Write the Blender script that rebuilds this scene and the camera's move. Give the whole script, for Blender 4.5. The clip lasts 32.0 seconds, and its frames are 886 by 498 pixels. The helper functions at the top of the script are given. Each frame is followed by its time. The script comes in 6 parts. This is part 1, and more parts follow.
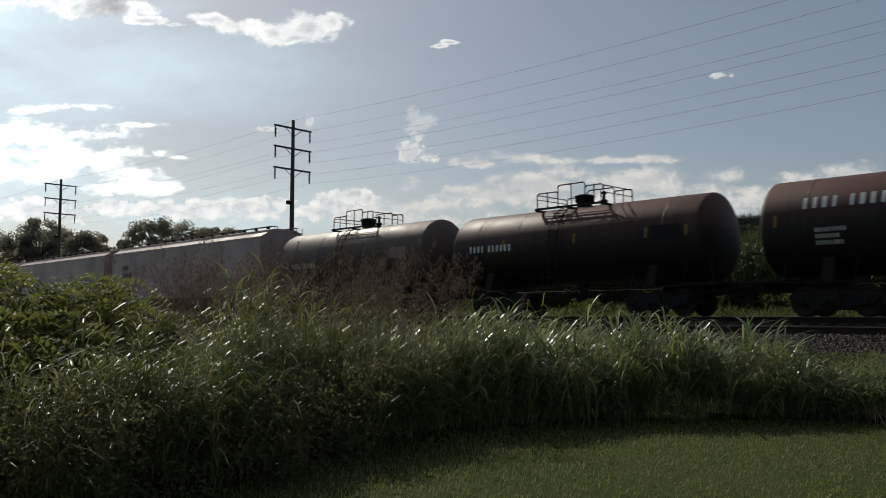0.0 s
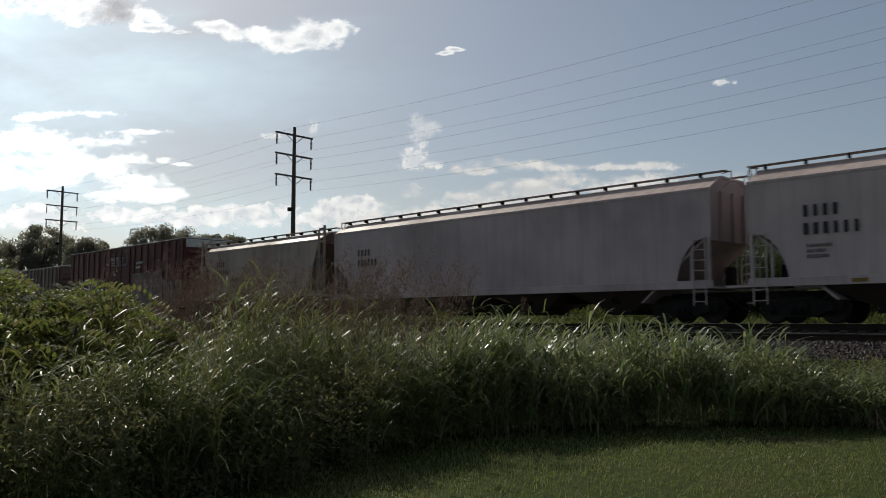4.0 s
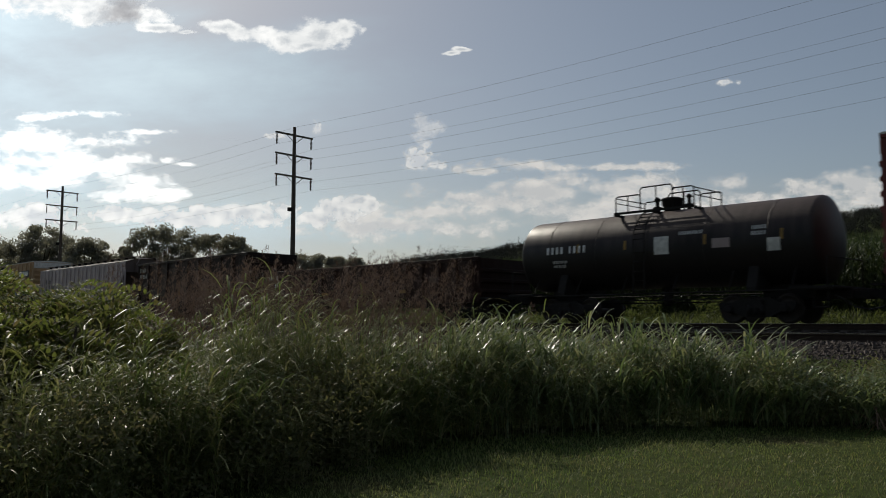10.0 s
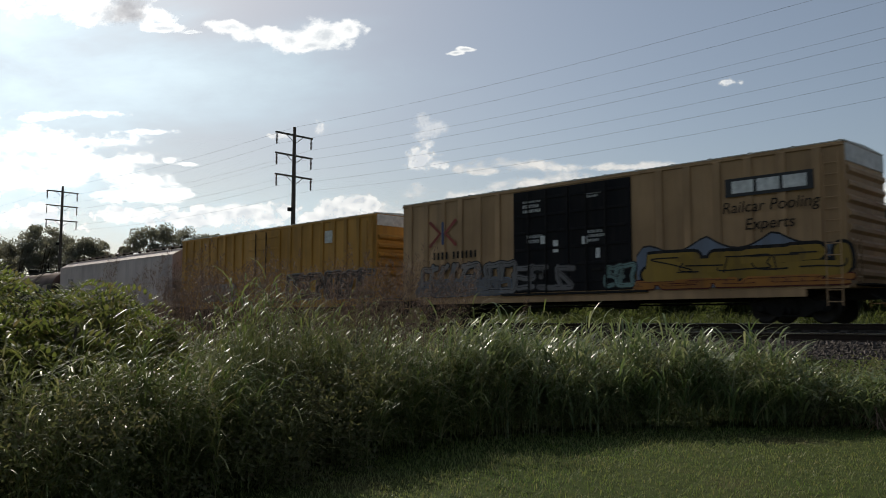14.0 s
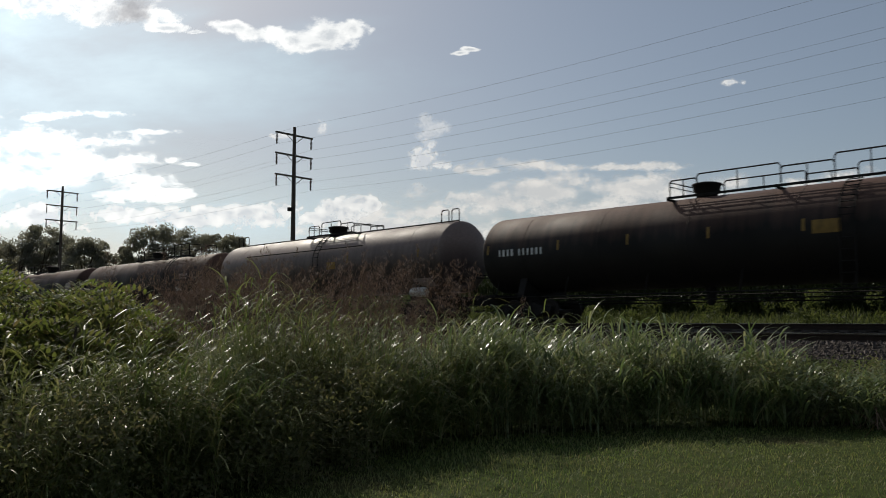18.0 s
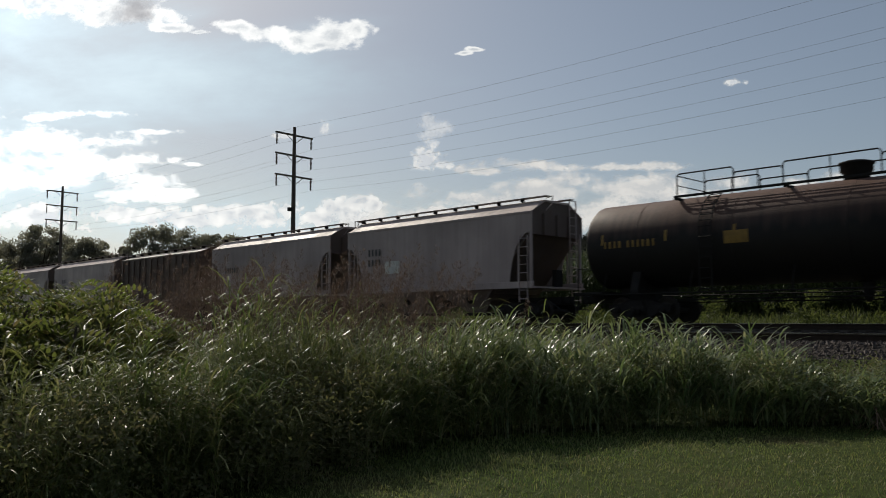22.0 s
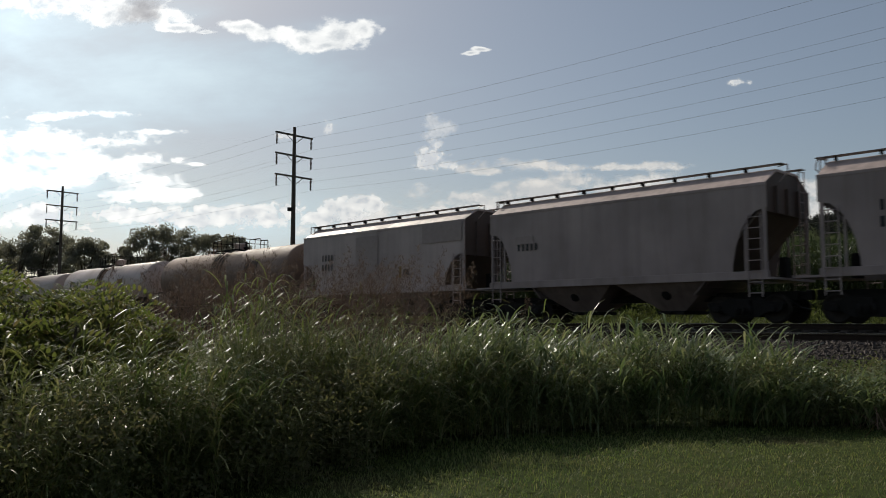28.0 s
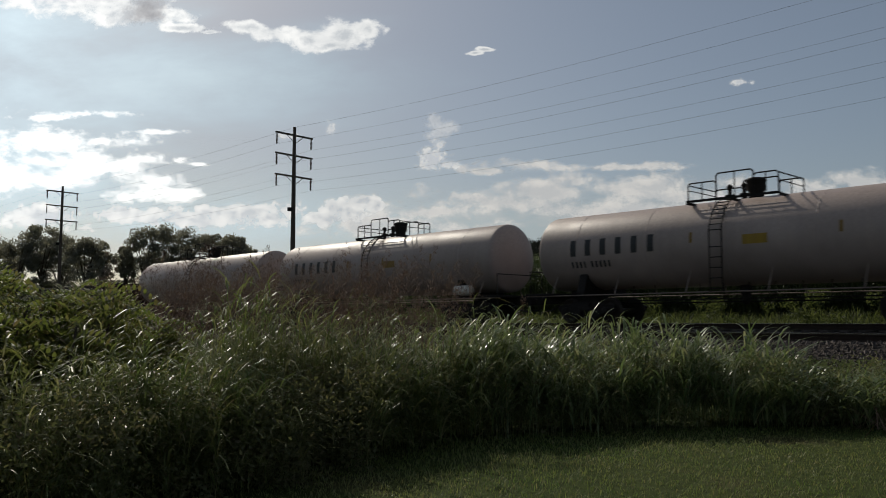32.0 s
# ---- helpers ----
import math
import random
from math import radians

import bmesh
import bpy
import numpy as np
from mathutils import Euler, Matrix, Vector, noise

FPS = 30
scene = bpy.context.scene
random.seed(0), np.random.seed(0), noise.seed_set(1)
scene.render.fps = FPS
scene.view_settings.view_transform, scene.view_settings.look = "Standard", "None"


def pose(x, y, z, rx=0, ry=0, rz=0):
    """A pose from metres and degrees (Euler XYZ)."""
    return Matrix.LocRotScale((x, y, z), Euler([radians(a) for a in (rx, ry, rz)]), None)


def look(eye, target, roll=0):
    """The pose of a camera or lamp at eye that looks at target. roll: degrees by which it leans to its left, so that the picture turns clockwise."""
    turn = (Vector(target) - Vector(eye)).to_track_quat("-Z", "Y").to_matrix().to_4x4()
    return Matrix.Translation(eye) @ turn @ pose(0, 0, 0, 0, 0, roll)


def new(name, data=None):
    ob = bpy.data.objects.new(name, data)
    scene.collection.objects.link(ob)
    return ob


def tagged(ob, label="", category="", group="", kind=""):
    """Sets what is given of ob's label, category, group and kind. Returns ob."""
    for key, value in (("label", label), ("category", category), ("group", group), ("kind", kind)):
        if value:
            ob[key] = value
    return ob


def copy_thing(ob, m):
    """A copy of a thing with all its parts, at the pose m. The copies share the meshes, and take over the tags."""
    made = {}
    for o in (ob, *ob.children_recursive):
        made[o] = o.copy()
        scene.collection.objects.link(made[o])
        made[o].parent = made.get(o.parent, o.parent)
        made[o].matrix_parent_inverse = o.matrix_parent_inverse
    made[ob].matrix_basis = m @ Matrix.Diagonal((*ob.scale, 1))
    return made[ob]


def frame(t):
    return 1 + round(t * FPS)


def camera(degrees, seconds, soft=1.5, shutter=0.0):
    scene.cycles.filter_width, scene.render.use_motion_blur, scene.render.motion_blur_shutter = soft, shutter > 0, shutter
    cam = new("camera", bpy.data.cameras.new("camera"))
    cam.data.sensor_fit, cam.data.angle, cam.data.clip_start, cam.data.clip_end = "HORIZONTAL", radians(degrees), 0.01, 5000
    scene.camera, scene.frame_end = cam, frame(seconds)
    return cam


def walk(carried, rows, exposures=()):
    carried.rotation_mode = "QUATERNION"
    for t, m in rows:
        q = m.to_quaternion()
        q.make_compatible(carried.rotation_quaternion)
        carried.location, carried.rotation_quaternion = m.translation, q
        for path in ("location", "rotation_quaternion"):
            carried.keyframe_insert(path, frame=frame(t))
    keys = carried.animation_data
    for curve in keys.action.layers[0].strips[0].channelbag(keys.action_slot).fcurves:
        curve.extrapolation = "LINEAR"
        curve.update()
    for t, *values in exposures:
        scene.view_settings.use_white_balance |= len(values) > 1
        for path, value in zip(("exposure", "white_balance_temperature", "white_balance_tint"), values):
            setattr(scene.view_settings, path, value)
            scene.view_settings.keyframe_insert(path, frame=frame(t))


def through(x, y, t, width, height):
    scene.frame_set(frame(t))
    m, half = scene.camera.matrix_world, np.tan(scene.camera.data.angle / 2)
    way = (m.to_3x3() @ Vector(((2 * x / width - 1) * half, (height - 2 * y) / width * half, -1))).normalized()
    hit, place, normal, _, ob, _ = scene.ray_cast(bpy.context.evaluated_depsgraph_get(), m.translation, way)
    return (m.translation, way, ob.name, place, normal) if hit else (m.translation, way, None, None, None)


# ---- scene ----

# ---------- the camera: on a tripod at the lawn's edge, tilted up a little in the first second ----------
EYE = Vector((0.0, 0.0, 1.5))
FOCAL = 1462.0                      # in units of a picture 1568 wide
TRACK_ANGLE = math.atan(1424 / FOCAL)
AXIS = Vector((-math.cos(TRACK_ANGLE), math.sin(TRACK_ANGLE), 0))
RIGHT = Vector((math.sin(TRACK_ANGLE), math.cos(TRACK_ANGLE), 0))


def aim(turn_deg, tilt_deg):
    """Camera pose from degrees of turn to the right and of upward tilt."""
    a, b = radians(turn_deg), radians(tilt_deg)
    flat = AXIS * math.cos(a) + RIGHT * math.sin(a)
    return look(EYE, EYE + flat * math.cos(b) + Vector((0, 0, math.sin(b))))


cam = camera(2 * math.degrees(math.atan(784 / FOCAL)), 32.0, soft=0.95, shutter=0.16)
walk(cam, [(0.0, aim(0.08, 4.53)), (0.25, aim(0.05, 4.68)), (0.5, aim(0.01, 4.83)), (1.0, aim(0.0, 4.97)), (1.5, aim(0.0, 4.985)),
           (2.0, aim(0.0, 5.0)), (8.0, aim(0.0, 5.0)), (16.0, aim(0.0, 5.0)), (24.0, aim(0.0, 5.0)), (32.0, aim(0.0, 5.0))],
     exposures=[(0, -0.70, 6600, 8), (1, -0.67, 6600, 8), (3.5, -0.65, 6600, 8), (5.5, -0.50, 6600, 8), (9, -0.50, 6600, 8), (9.7, -0.70, 6600, 8), (10.2, -0.82, 6600, 8), (12, -0.80, 6600, 8), (13, -0.60, 6600, 8), (14, -0.47, 6600, 8), (14.5, -0.47, 6600, 8), (16.5, -0.62, 6600, 8), (25, -0.63, 6600, 8), (29, -0.66, 6600, 8), (30, -0.80, 6600, 8), (32, -0.85, 6600, 8)])

# ---------- light: late-afternoon sun beyond the train, to the left ----------
SUN_EL, SUN_TURN = 38.5, -27.0       # degrees up, degrees from the camera's axis
flat = AXIS * math.cos(radians(SUN_TURN)) + RIGHT * math.sin(radians(SUN_TURN))
SUN_WAY = flat * math.cos(radians(SUN_EL)) + Vector((0, 0, math.sin(radians(SUN_EL))))
world = bpy.data.worlds.new("world")
scene.world = world
world.use_nodes = True
nt = world.node_tree
sky = nt.nodes.new("ShaderNodeTexSky")
sky.sky_type, sky.sun_disc = "NISHITA", False
sky.sun_elevation = radians(SUN_EL)
sky.sun_rotation = math.atan2(SUN_WAY.x, SUN_WAY.y)
sky.air_density, sky.dust_density, sky.ozone_density = 1.0, 1.15, 1.3
nt.nodes["Background"].inputs["Strength"].default_value = 0.10
veil = nt.nodes.new("ShaderNodeMix")          # thin high cloud all over the sky whitens its blue
veil.data_type = "RGBA"
veil.inputs[0].default_value, veil.inputs[7].default_value = 0.16, (6.2, 6.1, 5.8, 1)
nt.links.new(sky.outputs[0], veil.inputs[6])
nt.links.new(veil.outputs[2], nt.nodes["Background"].inputs["Color"])
sun = new("sun", bpy.data.lights.new("sun", "SUN"))
sun.data.energy, sun.data.angle, sun.data.color = 4.1, radians(0.53), (1.0, 0.93, 0.82)
sun.matrix_world = look((0, 0, 60), Vector((0, 0, 60)) - SUN_WAY)

# ---------- materials ----------
def material(name):
    m = bpy.data.materials.new(name)
    m.use_nodes = True
    nodes, links = m.node_tree.nodes, m.node_tree.links
    return m, nodes, links, nodes["Principled BSDF"]


def ramp(nodes, links, fac, stops):
    r = nodes.new("ShaderNodeValToRGB")
    r.color_ramp.elements[0].position, r.color_ramp.elements[0].color = stops[0][0], (*stops[0][1], 1)
    r.color_ramp.elements[1].position, r.color_ramp.elements[1].color = stops[-1][0], (*stops[-1][1], 1)
    for at, col in stops[1:-1]:
        r.color_ramp.elements.new(at).color = (*col, 1)
    links.new(fac, r.inputs[0])
    return r.outputs[0]


def noise_node(nodes, links, scale, detail=5, stretch=(1, 1, 1), coords="Object", seed=False):
    tc, mp, nz = nodes.new("ShaderNodeTexCoord"), nodes.new("ShaderNodeMapping"), nodes.new("ShaderNodeTexNoise")
    mp.inputs["Scale"].default_value = stretch
    links.new(tc.outputs[coords], mp.inputs[0])
    links.new(mp.outputs[0], nz.inputs["Vector"])
    nz.inputs["Scale"].default_value, nz.inputs["Detail"].default_value = scale, detail
    if seed:
        nz.noise_dimensions = "4D"
        info, mul = nodes.new("ShaderNodeObjectInfo"), nodes.new("ShaderNodeMath")
        mul.operation = "MULTIPLY"
        mul.inputs[1].default_value = 37.0
        links.new(info.outputs["Random"], mul.inputs[0])
        links.new(mul.outputs[0], nz.inputs["W"])
    return nz.outputs[0]


def mix(nodes, links, fac, a, b, blend="MIX"):
    n = nodes.new("ShaderNodeMix")
    n.data_type, n.blend_type = "RGBA", blend
    for sock, v in ((n.inputs[0], fac), (n.inputs[6], a), (n.inputs[7], b)):
        if isinstance(v, (int, float)):
            sock.default_value = v
        elif isinstance(v, tuple):
            sock.default_value = (*v, 1)
        else:
            links.new(v, sock)
    return n.outputs[2]


def bump(nodes, links, height, bsdf, strength=0.3, dist=0.02):
    b = nodes.new("ShaderNodeBump")
    b.inputs["Strength"].default_value, b.inputs["Distance"].default_value = strength, dist
    links.new(height, b.inputs["Height"])
    links.new(b.outputs[0], bsdf.inputs["Normal"])


def paint(name, col, rust=0.2, dirt=0.35, rough=0.5, rust_col=(0.10, 0.045, 0.02), dirt_col=(0.105, 0.078, 0.063), metal=0.0):
    """Weathered paint on steel: streaks that run down, blotches of dirt, flecks of rust."""
    m, nodes, links, bsdf = material(name)
    blotch = noise_node(nodes, links, 0.45, 6, (1, 1, 1), seed=True)
    streak = noise_node(nodes, links, 2.2, 4, (1.6, 1.6, 0.12), seed=True)
    fleck = noise_node(nodes, links, 9.0, 8, (1, 1, 0.5), seed=True)
    darker = tuple(c * 0.72 for c in col)
    c1 = ramp(nodes, links, blotch, [(0.35, darker), (0.65, col)])
    f_dirt = ramp(nodes, links, streak, [(0.42, (0, 0, 0)), (0.75, (dirt,) * 3)])
    c2 = mix(nodes, links, f_dirt, c1, dirt_col)
    lo = 0.72 - 0.25 * rust
    f_rust = ramp(nodes, links, fleck, [(lo, (0, 0, 0)), (lo + 0.08, (min(1, rust * 2.2),) * 3)])
    c3 = mix(nodes, links, f_rust, c2, rust_col)
    links.new(c3, bsdf.inputs["Base Color"])
    r = ramp(nodes, links, blotch, [(0.3, (rough + 0.15,) * 3), (0.7, (rough - 0.1,) * 3)])
    links.new(r, bsdf.inputs["Roughness"])
    bsdf.inputs["Metallic"].default_value = metal
    bsdf.inputs["Specular IOR Level"].default_value = 0.12
    bump(nodes, links, fleck, bsdf, 0.12, 0.01)
    return m


def tank_paint(name, col, dust, reach, rough=0.5, amount=0.8, gloss=0.3, fade=1.2):
    """Tank shell: settled dust on the upper back of the shell, drips that run down from it. For T_PALE the dust colour
    also holds painted sunlight.
    """
    m, nodes, links, bsdf = material(name)
    tc, sep = nodes.new("ShaderNodeTexCoord"), nodes.new("ShaderNodeSeparateXYZ")
    links.new(tc.outputs["Object"], sep.inputs[0])
    blotch = noise_node(nodes, links, 0.6, 6, (1, 1, 1), seed=True)
    drip = noise_node(nodes, links, 2.6, 4, (1.4, 0.25, 0.14), seed=True)
    fine = noise_node(nodes, links, 14, 6, (1, 1, 1), seed=True)
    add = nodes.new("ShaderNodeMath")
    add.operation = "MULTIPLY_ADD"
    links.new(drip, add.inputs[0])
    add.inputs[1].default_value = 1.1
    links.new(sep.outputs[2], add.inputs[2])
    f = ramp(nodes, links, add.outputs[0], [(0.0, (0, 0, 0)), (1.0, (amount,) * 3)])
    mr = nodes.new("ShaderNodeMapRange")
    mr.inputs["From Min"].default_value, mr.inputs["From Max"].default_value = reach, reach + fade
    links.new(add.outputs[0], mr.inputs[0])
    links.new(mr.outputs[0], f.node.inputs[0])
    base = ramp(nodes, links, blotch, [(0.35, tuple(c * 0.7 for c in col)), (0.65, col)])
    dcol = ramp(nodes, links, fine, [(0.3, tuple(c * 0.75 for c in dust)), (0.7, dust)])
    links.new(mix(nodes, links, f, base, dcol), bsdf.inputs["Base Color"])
    links.new(ramp(nodes, links, blotch, [(0.3, (rough + 0.15,) * 3), (0.7, (rough - 0.08,) * 3)]), bsdf.inputs["Roughness"])
    bsdf.inputs["Specular IOR Level"].default_value = gloss
    bump(nodes, links, fine, bsdf, 0.08, 0.01)
    return m


def plain(name, col, rough=0.6, metal=0.0, vary=0.25, scale=6.0, gloss=0.5):
    m, nodes, links, bsdf = material(name)
    n = noise_node(nodes, links, scale, 6, seed=True)
    links.new(ramp(nodes, links, n, [(0.3, tuple(c * (1 - vary) for c in col)), (0.7, tuple(min(1, c * (1 + vary)) for c in col))]), bsdf.inputs["Base Color"])
    bsdf.inputs["Roughness"].default_value, bsdf.inputs["Metallic"].default_value = rough, metal
    bsdf.inputs["Specular IOR Level"].default_value = gloss
    bump(nodes, links, n, bsdf, 0.15, 0.01)
    return m


def foliage(name, cols, rough=0.45, through=0.45, gloss=0.35):
    """Leaves: colour differs from leaf to leaf, light comes through them."""
    m, nodes, links, bsdf = material(name)
    geo = nodes.new("ShaderNodeNewGeometry")
    big = noise_node(nodes, links, 0.7, 3)
    k = len(cols) - 1
    c = ramp(nodes, links, geo.outputs["Random Per Island"], [(i / k, col) for i, col in enumerate(cols)])
    c = mix(nodes, links, ramp(nodes, links, big, [(0.35, (0, 0, 0)), (0.7, (0.45,) * 3)]), c, cols[-1])
    links.new(c, bsdf.inputs["Base Color"])
    bsdf.inputs["Roughness"].default_value = rough
    bsdf.inputs["Specular IOR Level"].default_value = gloss
    tr, ms = nodes.new("ShaderNodeBsdfTranslucent"), nodes.new("ShaderNodeMixShader")
    links.new(mix(nodes, links, 1.0, c, (1.0, 1.0, 0.76), "MULTIPLY"), tr.inputs[0])
    ms.inputs[0].default_value = through
    links.new(bsdf.outputs[0], ms.inputs[1])
    links.new(tr.outputs[0], ms.inputs[2])
    links.new(ms.outputs[0], nodes["Material Output"].inputs[0])
    return m


STEEL = plain("dark_steel", (0.016, 0.014, 0.013), 0.75, gloss=0.2)
WHEEL = plain("wheel_steel", (0.03, 0.024, 0.02), 0.6, 0.2, gloss=0.3)
RAIL = plain("rail_side", (0.03, 0.02, 0.015), 0.8, gloss=0.2)
RAILHEAD = plain("rail_head", (0.42, 0.41, 0.40), 0.25, 1.0, 0.1)
WHITE = plain("white_stencil", (0.62, 0.62, 0.60), 0.6)
BLACK = plain("black_stencil", (0.02, 0.02, 0.022), 0.6)
YELLOW = plain("yellow_reflector", (0.22, 0.125, 0.018), 0.6)
PLATE = plain("pale_placard", (0.55, 0.54, 0.5), 0.6)
WOODPOLE = plain("pole_wood", (0.075, 0.055, 0.042), 0.8)
PORCELAIN = plain("insulator_glaze", (0.07, 0.035, 0.025), 0.25)
CABLE = plain("cable_metal", (0.32, 0.33, 0.34), 0.5, 0.3)
TIE = plain("tie_wood", (0.07, 0.055, 0.045), 0.85)
BARK = plain("bark", (0.07, 0.055, 0.04), 0.9)
# last, palest grass colour paints glints onto some of the blades
GRASS = foliage("grass_blade", [(0.065, 0.098, 0.03), (0.112, 0.162, 0.048), (0.165, 0.21, 0.072), (0.31, 0.285, 0.155)], 0.34, 0.5, 0.12)
REED = foliage("reed_blade", [(0.075, 0.12, 0.046), (0.125, 0.185, 0.07), (0.195, 0.26, 0.112), (0.37, 0.365, 0.225)], 0.31, 0.45, 0.34)
VERGE = foliage("verge_leaf", [(0.07, 0.095, 0.03), (0.095, 0.12, 0.04), (0.13, 0.145, 0.055)], 0.5, 0.6, 0.2)
LAWN = foliage("lawn_blade", [(0.125, 0.20, 0.056), (0.16, 0.232, 0.07), (0.21, 0.262, 0.092), (0.30, 0.265, 0.14)], 0.45, 0.5, 0.2)
STRAW = plain("dry_stalk", (0.24, 0.15, 0.11), 0.8)
PLUME = foliage("seed_head", [(0.10, 0.064, 0.056), (0.135, 0.088, 0.077), (0.18, 0.125, 0.108)], 0.7, 0.35, 0.15)
LEAF = foliage("shrub_leaf", [(0.08, 0.115, 0.026), (0.125, 0.165, 0.04), (0.175, 0.205, 0.06), (0.15, 0.12, 0.06)], 0.5, 0.65, 0.15)
WEED = foliage("weed_leaf", [(0.08, 0.10, 0.04), (0.115, 0.14, 0.056), (0.15, 0.17, 0.075), (0.18, 0.15, 0.09)], 0.35, 0.5, 0.22)
# distant crowns: aerial haze is painted in as a pale grey leaf colour
TREELEAF = foliage("tree_leaf_hazed", [(0.19, 0.185, 0.165), (0.225, 0.218, 0.195), (0.26, 0.252, 0.225)], 0.55, 0.65, 0.15)
CORN = foliage("corn_leaf", [(0.032, 0.048, 0.019), (0.043, 0.062, 0.024), (0.062, 0.08, 0.036)], 0.5, 0.4, 0.2)
# far woods: green is greyed to paint in the haze of distance
WOODS = foliage("far_wood_leaf_hazed", [(0.056, 0.056, 0.046), (0.062, 0.062, 0.05), (0.07, 0.069, 0.055)], 0.9, 0.0, 0.0)


def ground_material():
    m, nodes, links, bsdf = material("soil_and_turf")
    n1, n2 = noise_node(nodes, links, 0.35, 6), noise_node(nodes, links, 9.0, 8)
    a = ramp(nodes, links, n1, [(0.35, (0.05, 0.072, 0.015)), (0.6, (0.062, 0.08, 0.019)), (0.75, (0.095, 0.08, 0.036))])
    bsdf.inputs["Specular IOR Level"].default_value = 0.1
    b = ramp(nodes, links, n2, [(0.35, (0.55,) * 3), (0.7, (1.0,) * 3)])
    links.new(mix(nodes, links, 1.0, a, b, "MULTIPLY"), bsdf.inputs["Base Color"])
    bsdf.inputs["Roughness"].default_value = 0.95
    bump(nodes, links, n2, bsdf, 0.8, 0.04)
    return m


def stone_material():
    m, nodes, links, bsdf = material("ballast_stone")
    geo = nodes.new("ShaderNodeNewGeometry")
    n = noise_node(nodes, links, 30.0, 6)
    a = ramp(nodes, links, geo.outputs["Random Per Island"], [(0.0, (0.035, 0.026, 0.022)), (0.5, (0.07, 0.054, 0.046)), (1.0, (0.13, 0.105, 0.092))])
    links.new(mix(nodes, links, 0.5, a, ramp(nodes, links, n, [(0.3, (0.5,) * 3), (0.7, (1.0,) * 3)]), "MULTIPLY"), bsdf.inputs["Base Color"])
    bsdf.inputs["Roughness"].default_value = 0.9
    bump(nodes, links, n, bsdf, 0.6, 0.02)
    return m


def bed_material():
    m, nodes, links, bsdf = material("ballast_bed")
    n1, n2 = noise_node(nodes, links, 14.0, 8), noise_node(nodes, links, 0.8, 4)
    c = ramp(nodes, links, n1, [(0.35, (0.018, 0.015, 0.013)), (0.55, (0.055, 0.046, 0.041)), (0.7, (0.11, 0.095, 0.086))])
    links.new(mix(nodes, links, 0.6, c, ramp(nodes, links, n2, [(0.3, (0.5, 0.46, 0.43)), (0.7, (1.0,) * 3)]), "MULTIPLY"), bsdf.inputs["Base Color"])
    bsdf.inputs["Roughness"].default_value, bsdf.inputs["Specular IOR Level"].default_value = 0.95, 0.1
    bump(nodes, links, n1, bsdf, 1.0, 0.06)
    return m


GROUND, STONE, BED = ground_material(), stone_material(), bed_material()

# ---------- mesh helpers ----------
def mesh_of(name, bm, mat):
    me = bpy.data.meshes.new(name)
    bm.to_mesh(me)
    bm.free()
    me.materials.append(mat)
    return me


def part(name, bm, mat, parent, label=""):
    ob = new(name, mesh_of(name, bm, mat) if isinstance(bm, bmesh.types.BMesh) else bm)
    ob.parent = parent
    return tagged(ob, label)


def block(bm, x0, x1, y0, y1, z0, z1, bevel=0.0):
    vs = [bm.verts.new((x, y, z)) for x in (x0, x1) for y in (y0, y1) for z in (z0, z1)]
    fs = [bm.faces.new([vs[i] for i in q]) for q in ((0, 1, 3, 2), (4, 6, 7, 5), (0, 4, 5, 1), (2, 3, 7, 6), (0, 2, 6, 4), (1, 5, 7, 3))]
    if bevel:
        es = {e for f in fs for e in f.edges}
        bmesh.ops.bevel(bm, geom=list(es), offset=bevel, segments=2, affect="EDGES", profile=0.5)
    return bm


def boxes(*dims, bevel=0.0):
    bm = bmesh.new()
    for d in dims:
        block(bm, *d, bevel=bevel)
    return bm


def rod(bm, p, q, r, n=6):
    p, q = Vector(p), Vector(q)
    way = (q - p).normalized()
    side = way.orthogonal().normalized()
    up = way.cross(side)
    rings = [[bm.verts.new(c + r * (math.cos(a) * side + math.sin(a) * up)) for a in (2 * math.pi * i / n for i in range(n))] for c in (p, q)]
    for i in range(n):
        bm.faces.new((rings[0][i], rings[0][(i + 1) % n], rings[1][(i + 1) % n], rings[1][i]))
    bm.faces.new(rings[0][::-1])
    bm.faces.new(rings[1])
    return bm


def rods(r, *pairs, n=6):
    bm = bmesh.new()
    for p, q in pairs:
        rod(bm, p, q, r, n)
    return bm


def pipe(bm, pts, r, n=6):
    for p, q in zip(pts, pts[1:]):
        rod(bm, p, q, r, n)
    return bm


def lathe(bm, rings, axis="x", n=40, smooth=True, centre=(0, 0, 0)):
    """Rings of (place along the axis, radius)."""
    cx, cy, cz = centre
    made = []
    for at, r in rings:
        ring = []
        for i in range(n):
            a = 2 * math.pi * i / n
            c, s = r * math.cos(a), r * math.sin(a)
            ring.append(bm.verts.new({"x": (cx + at, cy + c, cz + s), "y": (cx + c, cy + at, cz + s), "z": (cx + c, cy + s, cz + at)}[axis]))
        made.append(ring)
    for r0, r1 in zip(made, made[1:]):
        for i in range(n):
            f = bm.faces.new((r0[i], r0[(i + 1) % n], r1[(i + 1) % n], r1[i]))
            f.smooth = smooth
    bm.faces.new(made[0][::-1]), bm.faces.new(made[-1])
    bmesh.ops.recalc_face_normals(bm, faces=bm.faces)
    return bm


